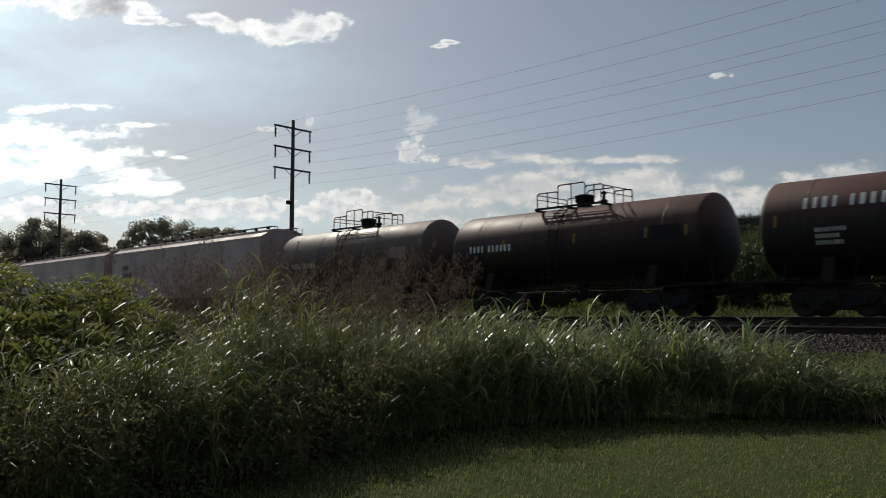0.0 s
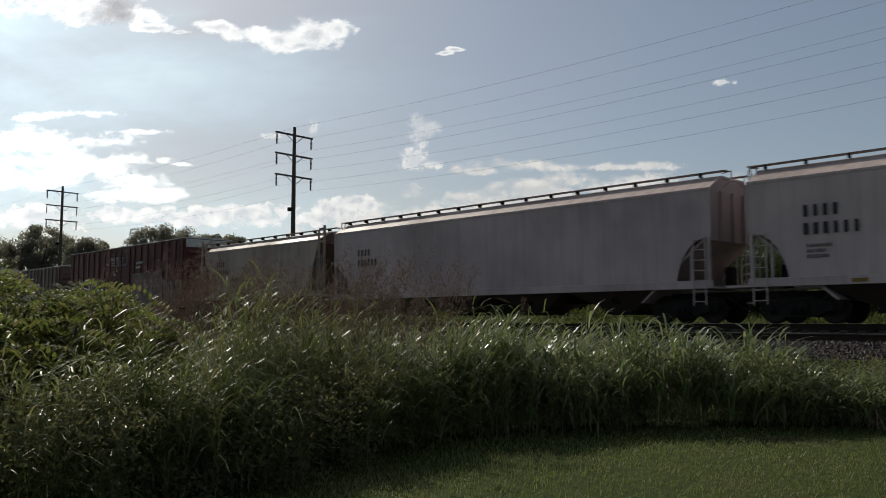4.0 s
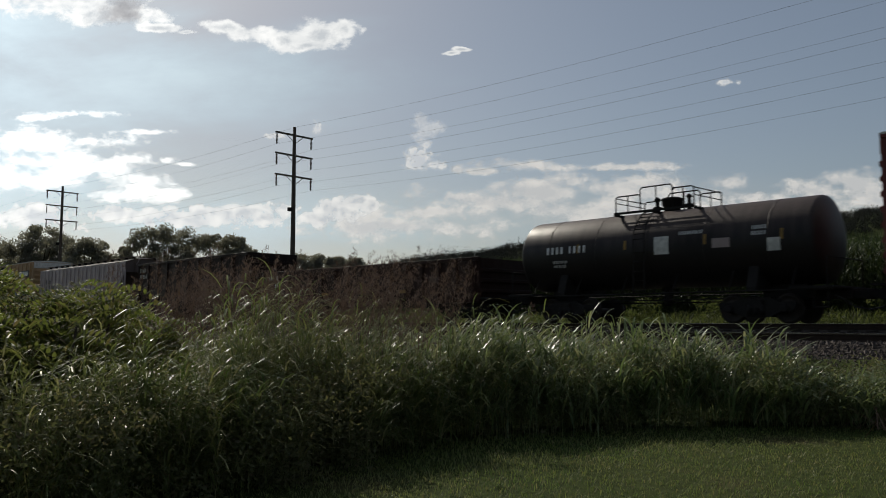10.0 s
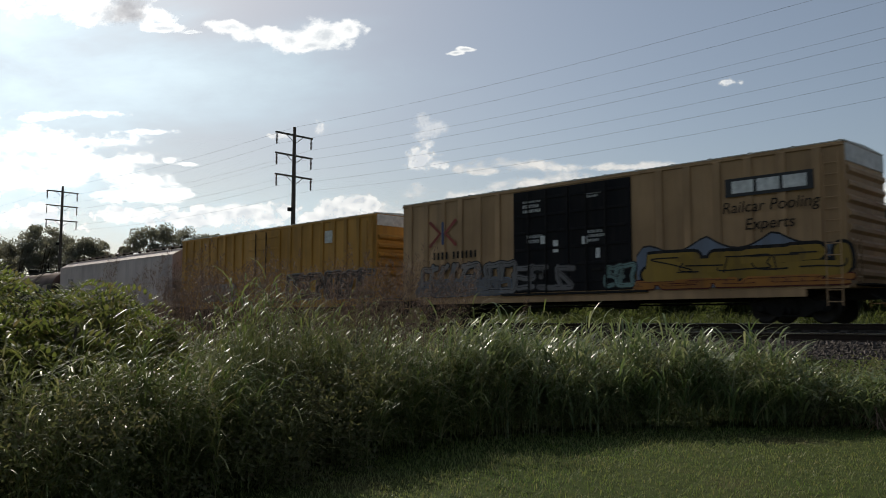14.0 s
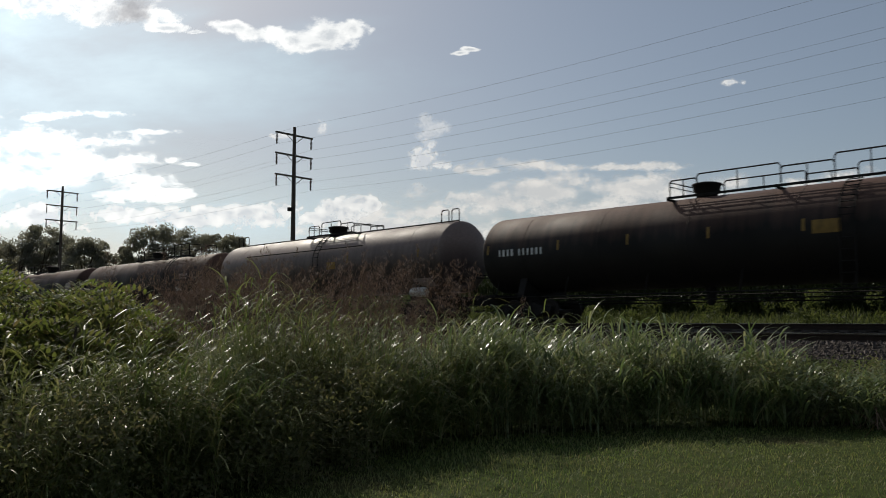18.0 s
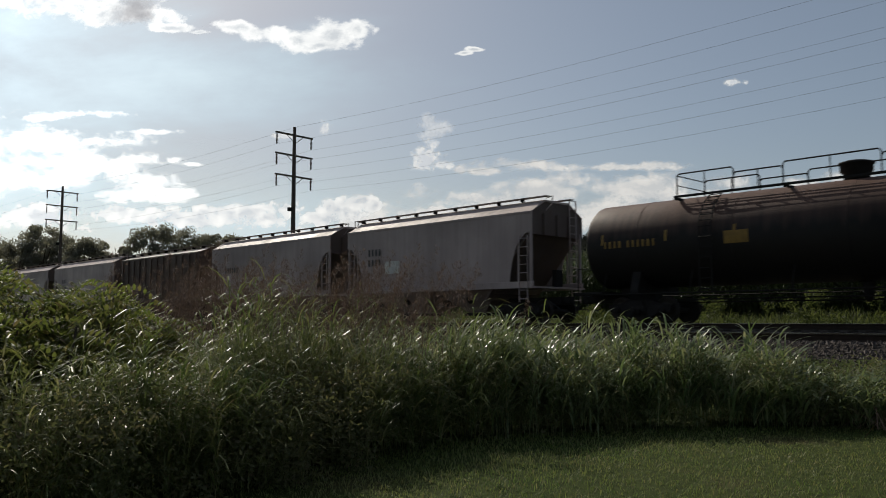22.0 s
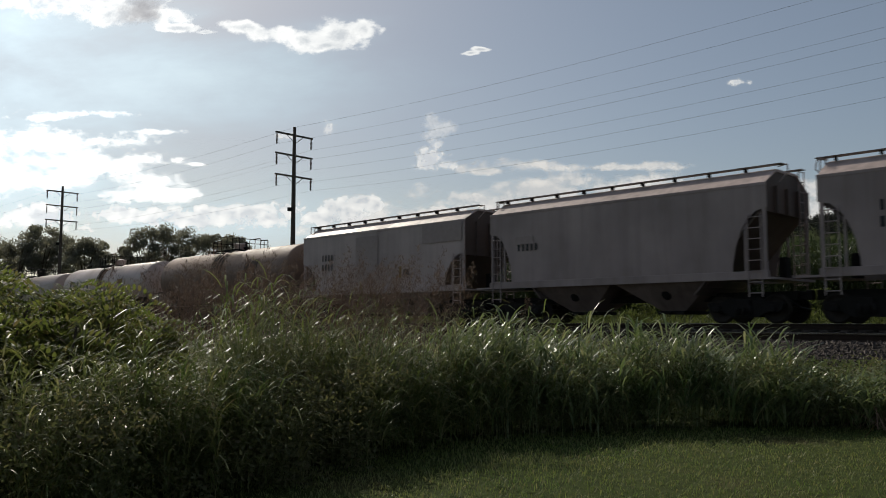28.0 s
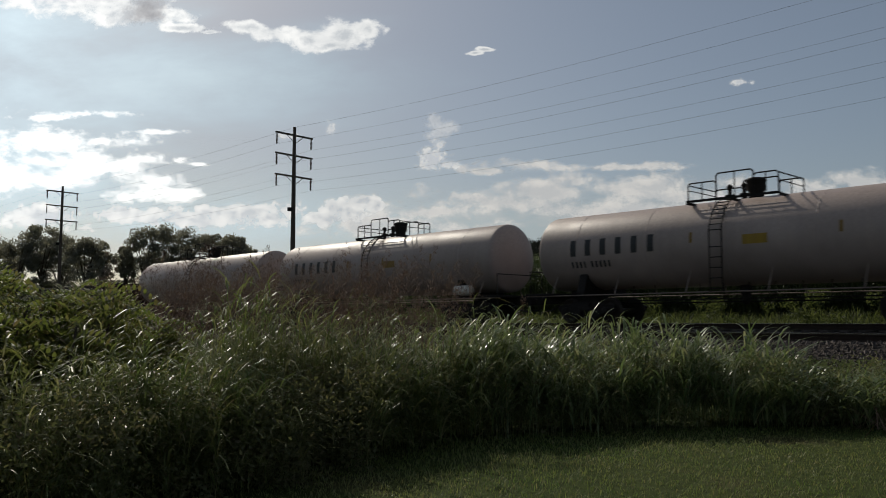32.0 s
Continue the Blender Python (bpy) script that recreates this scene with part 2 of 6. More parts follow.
def prism(bm, outline, y0, y1, axis="y"):
    """A flat outline of (x, z) points drawn out between y0 and y1; axis x takes (y, z) points between x0 and x1."""
    put = (lambda a, b, d: (a, d, b)) if axis == "y" else (lambda a, b, d: (d, a, b))
    lo, hi = [bm.verts.new(put(a, b, y0)) for a, b in outline], [bm.verts.new(put(a, b, y1)) for a, b in outline]
    n = len(outline)
    for i in range(n):
        bm.faces.new((lo[i], lo[(i + 1) % n], hi[(i + 1) % n], hi[i]))
    bm.faces.new(lo[::-1]), bm.faces.new(hi)
    bmesh.ops.recalc_face_normals(bm, faces=bm.faces)
    return bm


def bulk(name, verts, faces, mat, smooth=False):
    """A mesh object from arrays: verts (n, 3), faces (m, k)."""
    me = bpy.data.meshes.new(name)
    verts, faces = np.asarray(verts, dtype=np.float32), np.asarray(faces, dtype=np.int32)
    k = faces.shape[1]
    me.vertices.add(len(verts))
    me.vertices.foreach_set("co", verts.ravel())
    me.loops.add(faces.size)
    me.loops.foreach_set("vertex_index", faces.ravel())
    me.polygons.add(len(faces))
    me.polygons.foreach_set("loop_start", np.arange(0, faces.size, k, dtype=np.int32))
    me.polygons.foreach_set("use_smooth", np.full(len(faces), smooth))
    me.materials.append(mat)
    me.update(calc_edges=True)
    return me


def blades(base, height, width, azim, lean, droop, segs=4, rng=None):
    """Arching blades as strips: arrays of base places, lengths, widths, the way that they lean, how far, and how they droop."""
    n = len(base)
    t = np.linspace(0, 1, segs + 1)
    out = np.stack([np.cos(azim), np.sin(azim), np.zeros(n)], 1)
    side = np.stack([-np.sin(azim), np.cos(azim), np.zeros(n)], 1)
    verts = np.zeros((n, segs + 1, 2, 3))
    for i, a in enumerate(t):
        reach = height * (lean * a + 0.55 * droop * a * a)
        rise = height * (a - droop * 0.62 * a ** 2.4) * np.sqrt(np.clip(1 - lean ** 2 * 0.6, 0.05, 1))
        c = base + out * reach[:, None] + np.array([0, 0, 1.0]) * rise[:, None]
        w = width * (0.55 + 0.9 * a) * (1 - a ** 3) + 0.0008
        verts[:, i, 0], verts[:, i, 1] = c - side * w[:, None] / 2, c + side * w[:, None] / 2
    idx = np.arange(n * (segs + 1) * 2).reshape(n, segs + 1, 2)
    faces = np.stack([idx[:, :-1, 0], idx[:, :-1, 1], idx[:, 1:, 1], idx[:, 1:, 0]], -1).reshape(-1, 4)
    return verts.reshape(-1, 3), faces


def join_arrays(chunks):
    vs, fs, off = [], [], 0
    for v, f in chunks:
        vs.append(v), fs.append(f + off)
        off += len(v)
    return np.concatenate(vs), np.concatenate(fs)

# ---------- ground, embankment and tracks ----------
TRACK_Y, RAIL_Z = 25.8, 1.43         # main track: middle, top of rail
SIDE_Y, SIDE_Z = 21.5, 1.20          # siding in front of it
PROFILE = [(-2500, -0.4), (-400, -0.2), (-60, 0), (-10, 0), (0, 0), (6, 0), (10, 0.0), (13.5, 0.05), (16.0, 0.22), (17.6, 0.45), (18.6, 0.70),
           (29.6, 0.85), (31, 1.1), (33, 1.45), (36, 1.7), (42, 2.0), (60, 3.0), (100, 8.0), (140, 14.0), (200, 20.0), (800, 24.0), (2500, 24.0)]


def ground_z(y):
    return float(np.interp(y, [p[0] for p in PROFILE], [p[1] for p in PROFILE]))


xs = [-2800, -1500, -700, -350, -200] + list(range(-140, 60, 4)) + [80, 150, 400, 1200, 2800]
ys = sorted({p[0] for p in PROFILE} | {round(-9 + 0.7 * i, 2) for i in range(40)})
rng = np.random.default_rng(3)
gv = []
for x in xs:
    for y in ys:
        wob = 0.035 * noise.noise((x * 0.3, y * 0.3, 0)) if abs(x) < 150 and abs(y) < 30 else 0
        gv.append((x, y, ground_z(y) + wob))
gf = [(i * len(ys) + j, (i + 1) * len(ys) + j, (i + 1) * len(ys) + j + 1, i * len(ys) + j + 1) for i in range(len(xs) - 1) for j in range(len(ys) - 1)]
ground = tagged(new("ground", bulk("ground", gv, gf, GROUND, True)), "mown lawn and rough soil running under the weeds to the horizon", "ground", kind="structure")

# ballast: one bed under both tracks, shoulders sloping to the soil
bed = bmesh.new()
prism(bed, [(18.3, 0.55), (19.6, 0.98), (23.2, 1.00), (23.9, 1.20), (27.6, 1.20), (29.0, 0.78), (29.0, 0.4), (18.3, 0.4)], -720, 620, "x")
ballast = tagged(new("ballast", mesh_of("ballast", bed, BED)), "grey crushed-stone track ballast with sloping shoulders", "ballast", kind="structure")
# loose stones on the shoulder
n = 15000
sx, sy = rng.uniform(-26, 3, n), 18.4 + 5.0 * rng.random(n) ** 1.6
sz = np.interp(sy, [18.3, 19.6, 23.2], [0.55, 0.98, 1.00])
oct_v = np.array([(1, 0, 0), (-1, 0, 0), (0, 1, 0), (0, -1, 0), (0, 0, 1), (0, 0, -1)], float)
oct_f = np.array([(0, 2, 4), (2, 1, 4), (1, 3, 4), (3, 0, 4), (2, 0, 5), (1, 2, 5), (3, 1, 5), (0, 3, 5)])
sv = (oct_v[None] * rng.uniform(0.6, 1.3, (n, 6, 1)) + rng.normal(0, 0.18, (n, 6, 3))) * rng.uniform(0.025, 0.065, (n, 1, 1)) + np.stack([sx, sy, sz], 1)[:, None]
stones = new("ballast_stones", bulk("ballast_stones", sv.reshape(-1, 3), (oct_f[None] + 6 * np.arange(n)[:, None, None]).reshape(-1, 3), STONE))
n = 5000
fx, fy = rng.uniform(-16, 4, n), rng.uniform(15.8, 18.5, n)
fz = np.interp(fy, [p[0] for p in PROFILE], [p[1] for p in PROFILE]) + 0.005
fv = (oct_v[None] * rng.uniform(0.6, 1.3, (n, 6, 1)) + rng.normal(0, 0.18, (n, 6, 3))) * rng.uniform(0.012, 0.04, (n, 1, 1)) + np.stack([fx, fy, fz], 1)[:, None]
tagged(new("gravel", bulk("gravel", fv.reshape(-1, 3), (oct_f[None] + 6 * np.arange(n)[:, None, None]).reshape(-1, 3), STONE)), "small grey gravel spilled below the ballast shoulder", "gravel", kind="stuff")
tagged(stones, "loose angular grey stones on the ballast shoulder", "stones", kind="stuff")


def rail_object(y, top, name_label):
    web = [(-0.075, 0), (0.075, 0), (0.075, 0.015), (0.012, 0.03), (0.01, 0.135), (0.036, 0.145), (0.036, 0.178), (-0.036, 0.178), (-0.036, 0.145), (-0.01, 0.135), (-0.012, 0.03), (-0.075, 0.015)]
    r = tagged(new("rail", mesh_of("rail", prism(bmesh.new(), [(y + a, top - 0.184 + b) for a, b in web], -720, 620, "x"), RAIL)), name_label, "rail", "rails", "structure")
    part("rail_head", boxes((-720, 620, y - 0.034, y + 0.034, top - 0.006, top)), RAILHEAD, r, "polished running surface")
    return r


for y, z in ((TRACK_Y, RAIL_Z), (SIDE_Y, SIDE_Z)):
    for s in (-0.755, 0.755):
        rail_object(y + s, z, "rusty steel rail with a polished head on the ballast")
tie_mesh = mesh_of("tie", boxes((-0.115, 0.115, -1.3, 1.3, -0.17, 0.0), bevel=0.012), TIE)
for y, z in ((SIDE_Y, SIDE_Z - 0.184), (TRACK_Y, RAIL_Z - 0.184)):
    for i in range(150):
        t = part("tie", tie_mesh, None, ballast)
        t.matrix_basis = pose(-72 + i * 0.53 + random.uniform(-0.02, 0.02), y + random.uniform(-0.03, 0.03), z - 0.004, 0, 0, random.uniform(-1, 1))

# ---------- rolling stock: every car stands on the main track, its own x axis along the train, its near side at -y ----------
MESHES = {}


def shared(key, make):
    if key not in MESHES:
        MESHES[key] = make()
    return MESHES[key]


def wheel_mesh():
    return mesh_of("wheel", lathe(bmesh.new(), [(-0.07, 0.40), (-0.07, 0.47), (-0.045, 0.475), (-0.03, 0.435), (0.06, 0.425), (0.07, 0.40), (0.03, 0.36), (0.0, 0.2), (0.07, 0.14), (0.075, 0.02)], "y", 24), WHEEL)


def side_frame_mesh():
    bm = bmesh.new()
    top = [(-1.25, 0.60), (-1.2, 0.66), (-0.75, 0.66), (-0.45, 0.80), (0.45, 0.80), (0.75, 0.66), (1.2, 0.66), (1.25, 0.60), (1.18, 0.42), (1.02, 0.34), (0.75, 0.36), (0.42, 0.20), (-0.42, 0.20), (-0.75, 0.36), (-1.02, 0.34), (-1.18, 0.42)]
    prism(bm, top, -0.06, 0.06)
    for x in (-0.89, 0.89):
        lathe(bm, [(-0.16, 0.08), (-0.15, 0.12), (-0.06, 0.13), (0.06, 0.13)], "y", 14, True, (x, 0, 0.457))
    for x in (-0.2, 0.0, 0.2):
        lathe(bm, [(0.27, 0.075), (0.58, 0.075)], "z", 10, True, (x, -0.08, 0))
    return mesh_of("side_frame", bm, STEEL)


def truck(car, x, label=""):
    """A two-axle truck under the car: bolster, side frames, axles and wheels."""
    t = part("truck", shared("bolster", lambda: mesh_of("truck", boxes((-0.22, 0.22, -1.15, 1.15, 0.46, 0.74), (-0.45, 0.45, -0.2, 0.2, 0.6, 0.80), bevel=0.02), STEEL)), None, car, label)
    t.matrix_basis = pose(x, 0, 0)
    for y in (-1.0, 1.0):
        s = part("side_frame", shared("side_frame", side_frame_mesh), None, t)
        s.matrix_basis = pose(0, y, 0, 0, 0, 0 if y < 0 else 180)
    for ax in (-0.89, 0.89):
        a = part("axle", shared("axle", lambda: mesh_of("axle", lathe(bmesh.new(), [(-0.95, 0.07), (-0.6, 0.09), (0.6, 0.09), (0.95, 0.07)], "y", 12), WHEEL)), None, t)
        a.matrix_basis = pose(ax, 0, 0.457)
        for y in (-0.755, 0.755):
            w = part("wheel", shared("wheel", wheel_mesh), None, t)
            w.matrix_basis = pose(ax, y, 0.457, 0, 0, 180 if y < 0 else 0)
    return t


def coupler(car, half, pull):
    """Draft gear, knuckle and air hose at both ends; half: end of the body, pull: half the coupled length."""
    for s in (-1, 1):
        bm = boxes((half - 0.6, pull - 0.22, -0.09, 0.09, 0.75, 0.98), (pull - 0.25, pull - 0.02, -0.17, 0.12, 0.72, 1.02), bevel=0.02)
        c = part("coupler", mesh_of("coupler", bm, STEEL), None, car)
        c.matrix_basis = pose(0, 0, 0, 0, 0, 0 if s > 0 else 180)
        h = part("air_hose", mesh_of("air_hose", pipe(bmesh.new(), [(half - 0.1, -0.5, 0.85), (half + 0.15, -0.48, 0.72), (half + 0.4, -0.35, 0.5), (pull - 0.03, -0.2, 0.42)], 0.025), BLACK), None, c)


def ladder(car, x, y, z0, z1, mat, w=0.42, along="x", step=0.33):
    bm = bmesh.new()
    e = (lambda d, z: (x + d, y, z)) if along == "x" else (lambda d, z: (x, y + d, z))
    for d in (-w / 2, w / 2):
        rod(bm, e(d, z0), e(d, z1), 0.022)
    z = z0 + 0.12
    while z < z1:
        rod(bm, e(-w / 2, z), e(w / 2, z), 0.016)
        z += step
    return part("ladder", bm, mat, car)


def lettering(car, x, z, lines, h, mat, y, label="stencilled lettering", surface=None):
    """Rows of lettering as plain bars: one bar a character, 0 leaves a gap. Lines: words' lengths."""
    r = random.Random(int(abs(x * 100)) + len(lines))
    for row, words in enumerate(lines):
        bm = bmesh.new()
        cx = x
        hh, wide = h if isinstance(h, tuple) else (h, 1.0)
        zz = z - row * hh * 1.55
        for wlen in words:
            for _ in range(wlen):
                w = hh * 0.6 * wide
                lo, hi = (y, y) if surface is None else (surface(zz), surface(zz + hh))
                thin = 0.5 if wide > 1 else r.uniform(0.5, 0.72)
                bars = [(0.5 - thin / 2, 0.5 + thin / 2, 0, 1)]
                if surface is not None and hh > 0.2:
                    bars = [(a, b, c + (d - c) * k / 4, c + (d - c) * (k + 1) / 4) for a, b, c, d in bars for k in range(4)]
                for a, b, c, d in bars:
                    if surface is not None:
                        lo, hi = surface(zz + hh * c), surface(zz + hh * d)
                        lo, hi = (lo * d - hi * c) / (d - c), (lo * d - hi * c) / (d - c) + (hi - lo) / (d - c)
                    ya, yb = lo + (hi - lo) * c - 0.005, lo + (hi - lo) * d - 0.005
                    bm.faces.new([bm.verts.new(v) for v in ((cx + w * a, ya, zz + hh * c), (cx + w * b, ya, zz + hh * c), (cx + w * b, yb, zz + hh * d), (cx + w * a, yb, zz + hh * d))])
                cx += hh * 0.82 * wide
            cx += hh * 0.6
        tagged(part("lettering", bm, mat, car, label), label, kind="stuff")


def plate(car, name, x0, x1, z0, z1, y, mat, label="", thick=0.006):
    return part(name, boxes((x0, x1, y - thick, y, z0, z1)), mat, car, label)


def car_thing(name, label, category, group):
    return tagged(new(name), label, category, group)


# ----- tank cars -----
def tank_car(spec):
    half, r, top = spec["half"], spec["r"], spec["top"]
    zc = top - r
    car = car_thing("tank_car", spec["label"], "tank car", "tank cars of the train")
    mat, trim = spec["mat"], spec.get("trim", STEEL)
    d = 0.40
    dish = ((1.0, 0.02), (0.97, 0.22), (0.89, 0.42), (0.76, 0.62), (0.59, 0.79), (0.44, 0.90), (0.29, 0.965), (0.14, 0.993), (0.0, 1.0))      # shallow dome with a tight knuckle
    rings = [(-half - d * a, r * w) for a, w in dish]
    rings += [(-a, w) for a, w in rings[8::-1]]
    shell_bm = lathe(bmesh.new(), [(x, w) for x, w in rings], "x", 48)
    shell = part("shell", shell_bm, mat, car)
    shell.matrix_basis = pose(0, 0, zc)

    for k in range(5):
        x = half * (-0.78 + 0.39 * k)
        part("weld_seam", lathe(bmesh.new(), [(-0.022, r + 0.001), (-0.014, r + 0.007), (0.014, r + 0.007), (0.022, r + 0.001)], "x", 48), spec.get("seam", mat), shell).matrix_basis = pose(x, 0, 0)

    def skin(z):
        return -math.sqrt(max(0.0, r * r - (z - zc) ** 2)) - 0.006
    if spec.get("belly"):
        bm, angs = bmesh.new(), np.linspace(math.pi * 1.22, math.pi * 1.78, 22)
        pr = [[bm.verts.new((x, (r + 0.012) * math.cos(a), (r + 0.012) * math.sin(a))) for a in angs] for x in (-half + 0.05, half - 0.05)]
        for i in range(21):
            bm.faces.new((pr[0][i], pr[0][i + 1], pr[1][i + 1], pr[1][i])).smooth = True
        part("belly_coating", bm, BLACK, shell, "black coating on the lower shell")
    # platform with railing round the manway
    px, pw, pd, rh = spec["platform"], spec["pw"], 0.95, 0.82
    deck_z = top - 0.06
    plat = part("platform", boxes((px - 0.03, px + 0.03, -pd - 0.1, pd + 0.1, deck_z - 0.08, deck_z)), trim, car)
    for x in (px - pw, px + pw):
        part("crossbeam", boxes((x - 0.03, x + 0.03, -pd - 0.1, pd + 0.1, deck_z - 0.08, deck_z)), trim, plat)
    for y in (-pd, pd):
        for k in range(4):
            part("grating_bar", boxes((px - pw, px + pw, y - 0.12 + k * 0.07, y - 0.09 + k * 0.07, deck_z, deck_z + 0.03)), trim, plat)
        part("edge_strip", boxes((px - pw, px + pw, y - 0.15, y - 0.12, deck_z - 0.04, deck_z + 0.04)), trim, plat)
    for y in (-pd, pd):
        for x0, x1, hgt in spec["rails"]:
            bm = bmesh.new()
            pipe(bm, [(px + x0, y, deck_z), (px + x0, y, deck_z + hgt - 0.08), (px + x0 + 0.07, y, deck_z + hgt), (px + x1 - 0.07, y, deck_z + hgt), (px + x1, y, deck_z + hgt - 0.08), (px + x1, y, deck_z)], 0.024)
            m = (x0 + x1) / 2
            rod(bm, (px + m, y, deck_z), (px + m, y, deck_z + hgt), 0.02)
            part("railing", bm, trim, plat)
    for x in (px + spec["rails"][0][0], px + spec["rails"][-1][1]):
        hgt = spec["rails"][0][2] if x < px else spec["rails"][-1][2]
        bm = bmesh.new()
        rod(bm, (x, -pd, deck_z + hgt - 0.05), (x, pd, deck_z + hgt - 0.05), 0.022)
        rod(bm, (x, -pd, deck_z + 0.4), (x, pd, deck_z + 0.4), 0.018)
        part("cross_railing", bm, trim, plat)
    mx = px + spec.get("manway", 0.0)
    mh = spec.get("mh", 0.42)
    mr = spec.get("mr", 0.36)
    man = part("manway", lathe(bmesh.new(), [(-0.2, mr * 0.8), (mh * 0.3, mr * 0.8), (mh * 0.45, mr), (mh * 0.85, mr), (mh * 0.9, mr * 1.12), (mh, mr * 1.1), (mh + 0.05, mr * 0.7)], "z", 20), spec.get("dome", trim), car)
    man.matrix_basis = pose(mx, 0, top)
    for dx in spec.get("valves", (0.8,)):
        v = part("valve", lathe(bmesh.new(), [(-0.1, 0.10), (0.1, 0.10), (0.12, 0.16), (0.2, 0.16), (0.22, 0.07), (0.42, 0.06), (0.44, 0.11), (0.5, 0.10), (0.56, 0.03)], "z", 12), trim, car)
        v.matrix_basis = pose(px + dx, 0.1, top)
    # ladder bowed to the shell
    for s in (-1, 1):
        lx = px + spec.get("ladder", -0.35)
        bm = bmesh.new()
        angs = np.linspace(radians(12), radians(62), 8)
        pts = [[(lx + dx, s * (r + 0.12) * math.cos(a), zc + (r + 0.12) * math.sin(a)) for a in angs] for dx in (-0.21, 0.21)]
        for p in pts:
            pipe(bm, [(p[0][0], p[0][1], 1.0)] + p, 0.022)
        for a, b in zip(*pts):
            rod(bm, a, b, 0.016)
        for z in np.arange(1.1, zc, 0.33):
            rod(bm, (lx - 0.21, s * (r + 0.12), z), (lx + 0.21, s * (r + 0.12), z), 0.016)
        part("ladder", bm, trim, car)
    # handrail along the shell, stub sills, saddles, end platforms
    for s in (-1, 1):
        bm = bmesh.new()
        zz = spec.get("rail_z", 1.0)
        pipe(bm, [(-half - 0.7, s * 1.42, zz), (half + 0.7, s * 1.42, zz)], 0.022)
        for x in np.linspace(-half + 0.5, half - 0.5, 6):
            rod(bm, (x, s * 1.42, zz), (x, s * r * 0.72, zc - r * 0.62), 0.02)
        part("handrail", bm, spec.get("rail_mat", trim), car)
        e = part("end_platform", boxes((half - 0.55, half + 0.72, -1.48, 1.48, 1.02, 1.10), (half - 0.7, half + 0.8, -0.28, 0.28, 0.74, 1.04), (half - 1.9, half - 0.5, -0.22, 0.22, 0.78, zc - r + 0.12), bevel=0.01), trim, car)
        e.matrix_basis = pose(0, 0, 0, 0, 0, 0 if s > 0 else 180)
        bm = bmesh.new()
        x = half - 1.75
        prism(bm, [(-1.35, 1.02), (1.35, 1.02), (1.35, 1.12), (1.1, zc - r * 0.55), (0.4, zc - r * 0.9), (-0.4, zc - r * 0.9), (-1.1, zc - r * 0.55), (-1.35, 1.12)], s * x - 0.16, s * x + 0.16, "x")
        part("saddle", bm, trim, car)
        bm = rods(0.02, ((s * (half + 0.55), -1.4, 1.1), (s * (half + 0.55), -1.4, 1.95)), ((s * (half + 0.55), 1.4, 1.1), (s * (half + 0.55), 1.4, 1.95)),
                  ((s * (half + 0.55), -1.4, 1.95), (s * (half + 0.55), 1.4, 1.95)), ((s * (half + 0.55), -1.4, 0.45), (s * (half + 0.55), -1.4, 1.05)), ((s * (half + 0.15), -1.4, 0.45), (s * (half + 0.15), -1.4, 1.05)),
                  ((s * (half + 0.15), -1.4, 0.48), (s * (half + 0.55), -1.4, 0.48)))
        part("end_railing", bm, trim, car)
        truck(car, s * (half - 1.75))
    part("bottom_outlet", lathe(bmesh.new(), [(-0.7, 0.08), (-0.6, 0.14), (-0.3, 0.16), (0, 0.22)], "z", 14, True, (0, 0, zc - r + 0.1)), trim, car)
    part("brake_rod", rods(0.022, ((-half, -0.5, 0.8), (half, -0.5, 0.8)), ((-half, 0.35, 0.72), (half, 0.35, 0.72))), trim, car)
    for x in np.arange(-half + 2.6, half - 2.4, 0.85):
        part("pipe_hanger", shared(("hang", round(zc - r, 2)), lambda: mesh_of("pipe_hanger", rods(0.016, ((0, -0.5, 0.72), (0, -0.5, zc - r + 0.3))), STEEL)), None, car).matrix_basis = pose(x, 0, 0)
    coupler(car, half + 0.5, spec["pull"])
    for x in spec.get("stripes", ()):
        z0 = zc + 0.05
        bm = bmesh.new()
        angs = np.linspace(-0.02, 0.22, 4)
        qs = [[bm.verts.new((x + dx, -(r + 0.008) * math.cos(a), zc + (r + 0.008) * math.sin(a))) for a in angs] for dx in (0, 0.1)]
        for i in range(3):
            bm.faces.new((qs[0][i], qs[1][i], qs[1][i + 1], qs[0][i + 1]))
        part("reflector", bm, YELLOW, car, "yellow reflective stripe")
    for x, z, lines, h, lm in spec.get("marks", ()):
        lettering(car, x, z, lines, h, lm, 0, surface=skin)
    for nm, x0, x1, z0, z1, pm, lab in spec.get("plates", ()):
        n = 5
        bm = bmesh.new()
        if nm == "spill":
            rr = random.Random(int(x0 * 100))
            for k in range(11):
                cx, w, low = rr.uniform(x0, x1), rr.uniform(0.05, 0.17), rr.uniform(z0, (z0 + z1) / 2)
                zs = np.linspace(low, z1 - rr.uniform(0, 0.3), 8)
                ws = [w * (0.35 + 0.65 * i / 7) * rr.uniform(0.8, 1.2) for i in range(8)]
                ll, rl = [bm.verts.new((cx - q, skin(z) - 0.005 - 0.0006 * k, z)) for q, z in zip(ws, zs)], [bm.verts.new((cx + q, skin(z) - 0.005 - 0.0006 * k, z)) for q, z in zip(ws, zs)]
                for i in range(7):
                    bm.faces.new((ll[i], rl[i], rl[i + 1], ll[i + 1])).smooth = True
            tagged(part(nm, bm, pm, car, lab), lab, kind="stuff")
            continue
        zs = np.linspace(z0, z1, n)
        qs = [[bm.verts.new((x, skin(z) - 0.004, z)) for z in zs] for x in (x0, x1)]
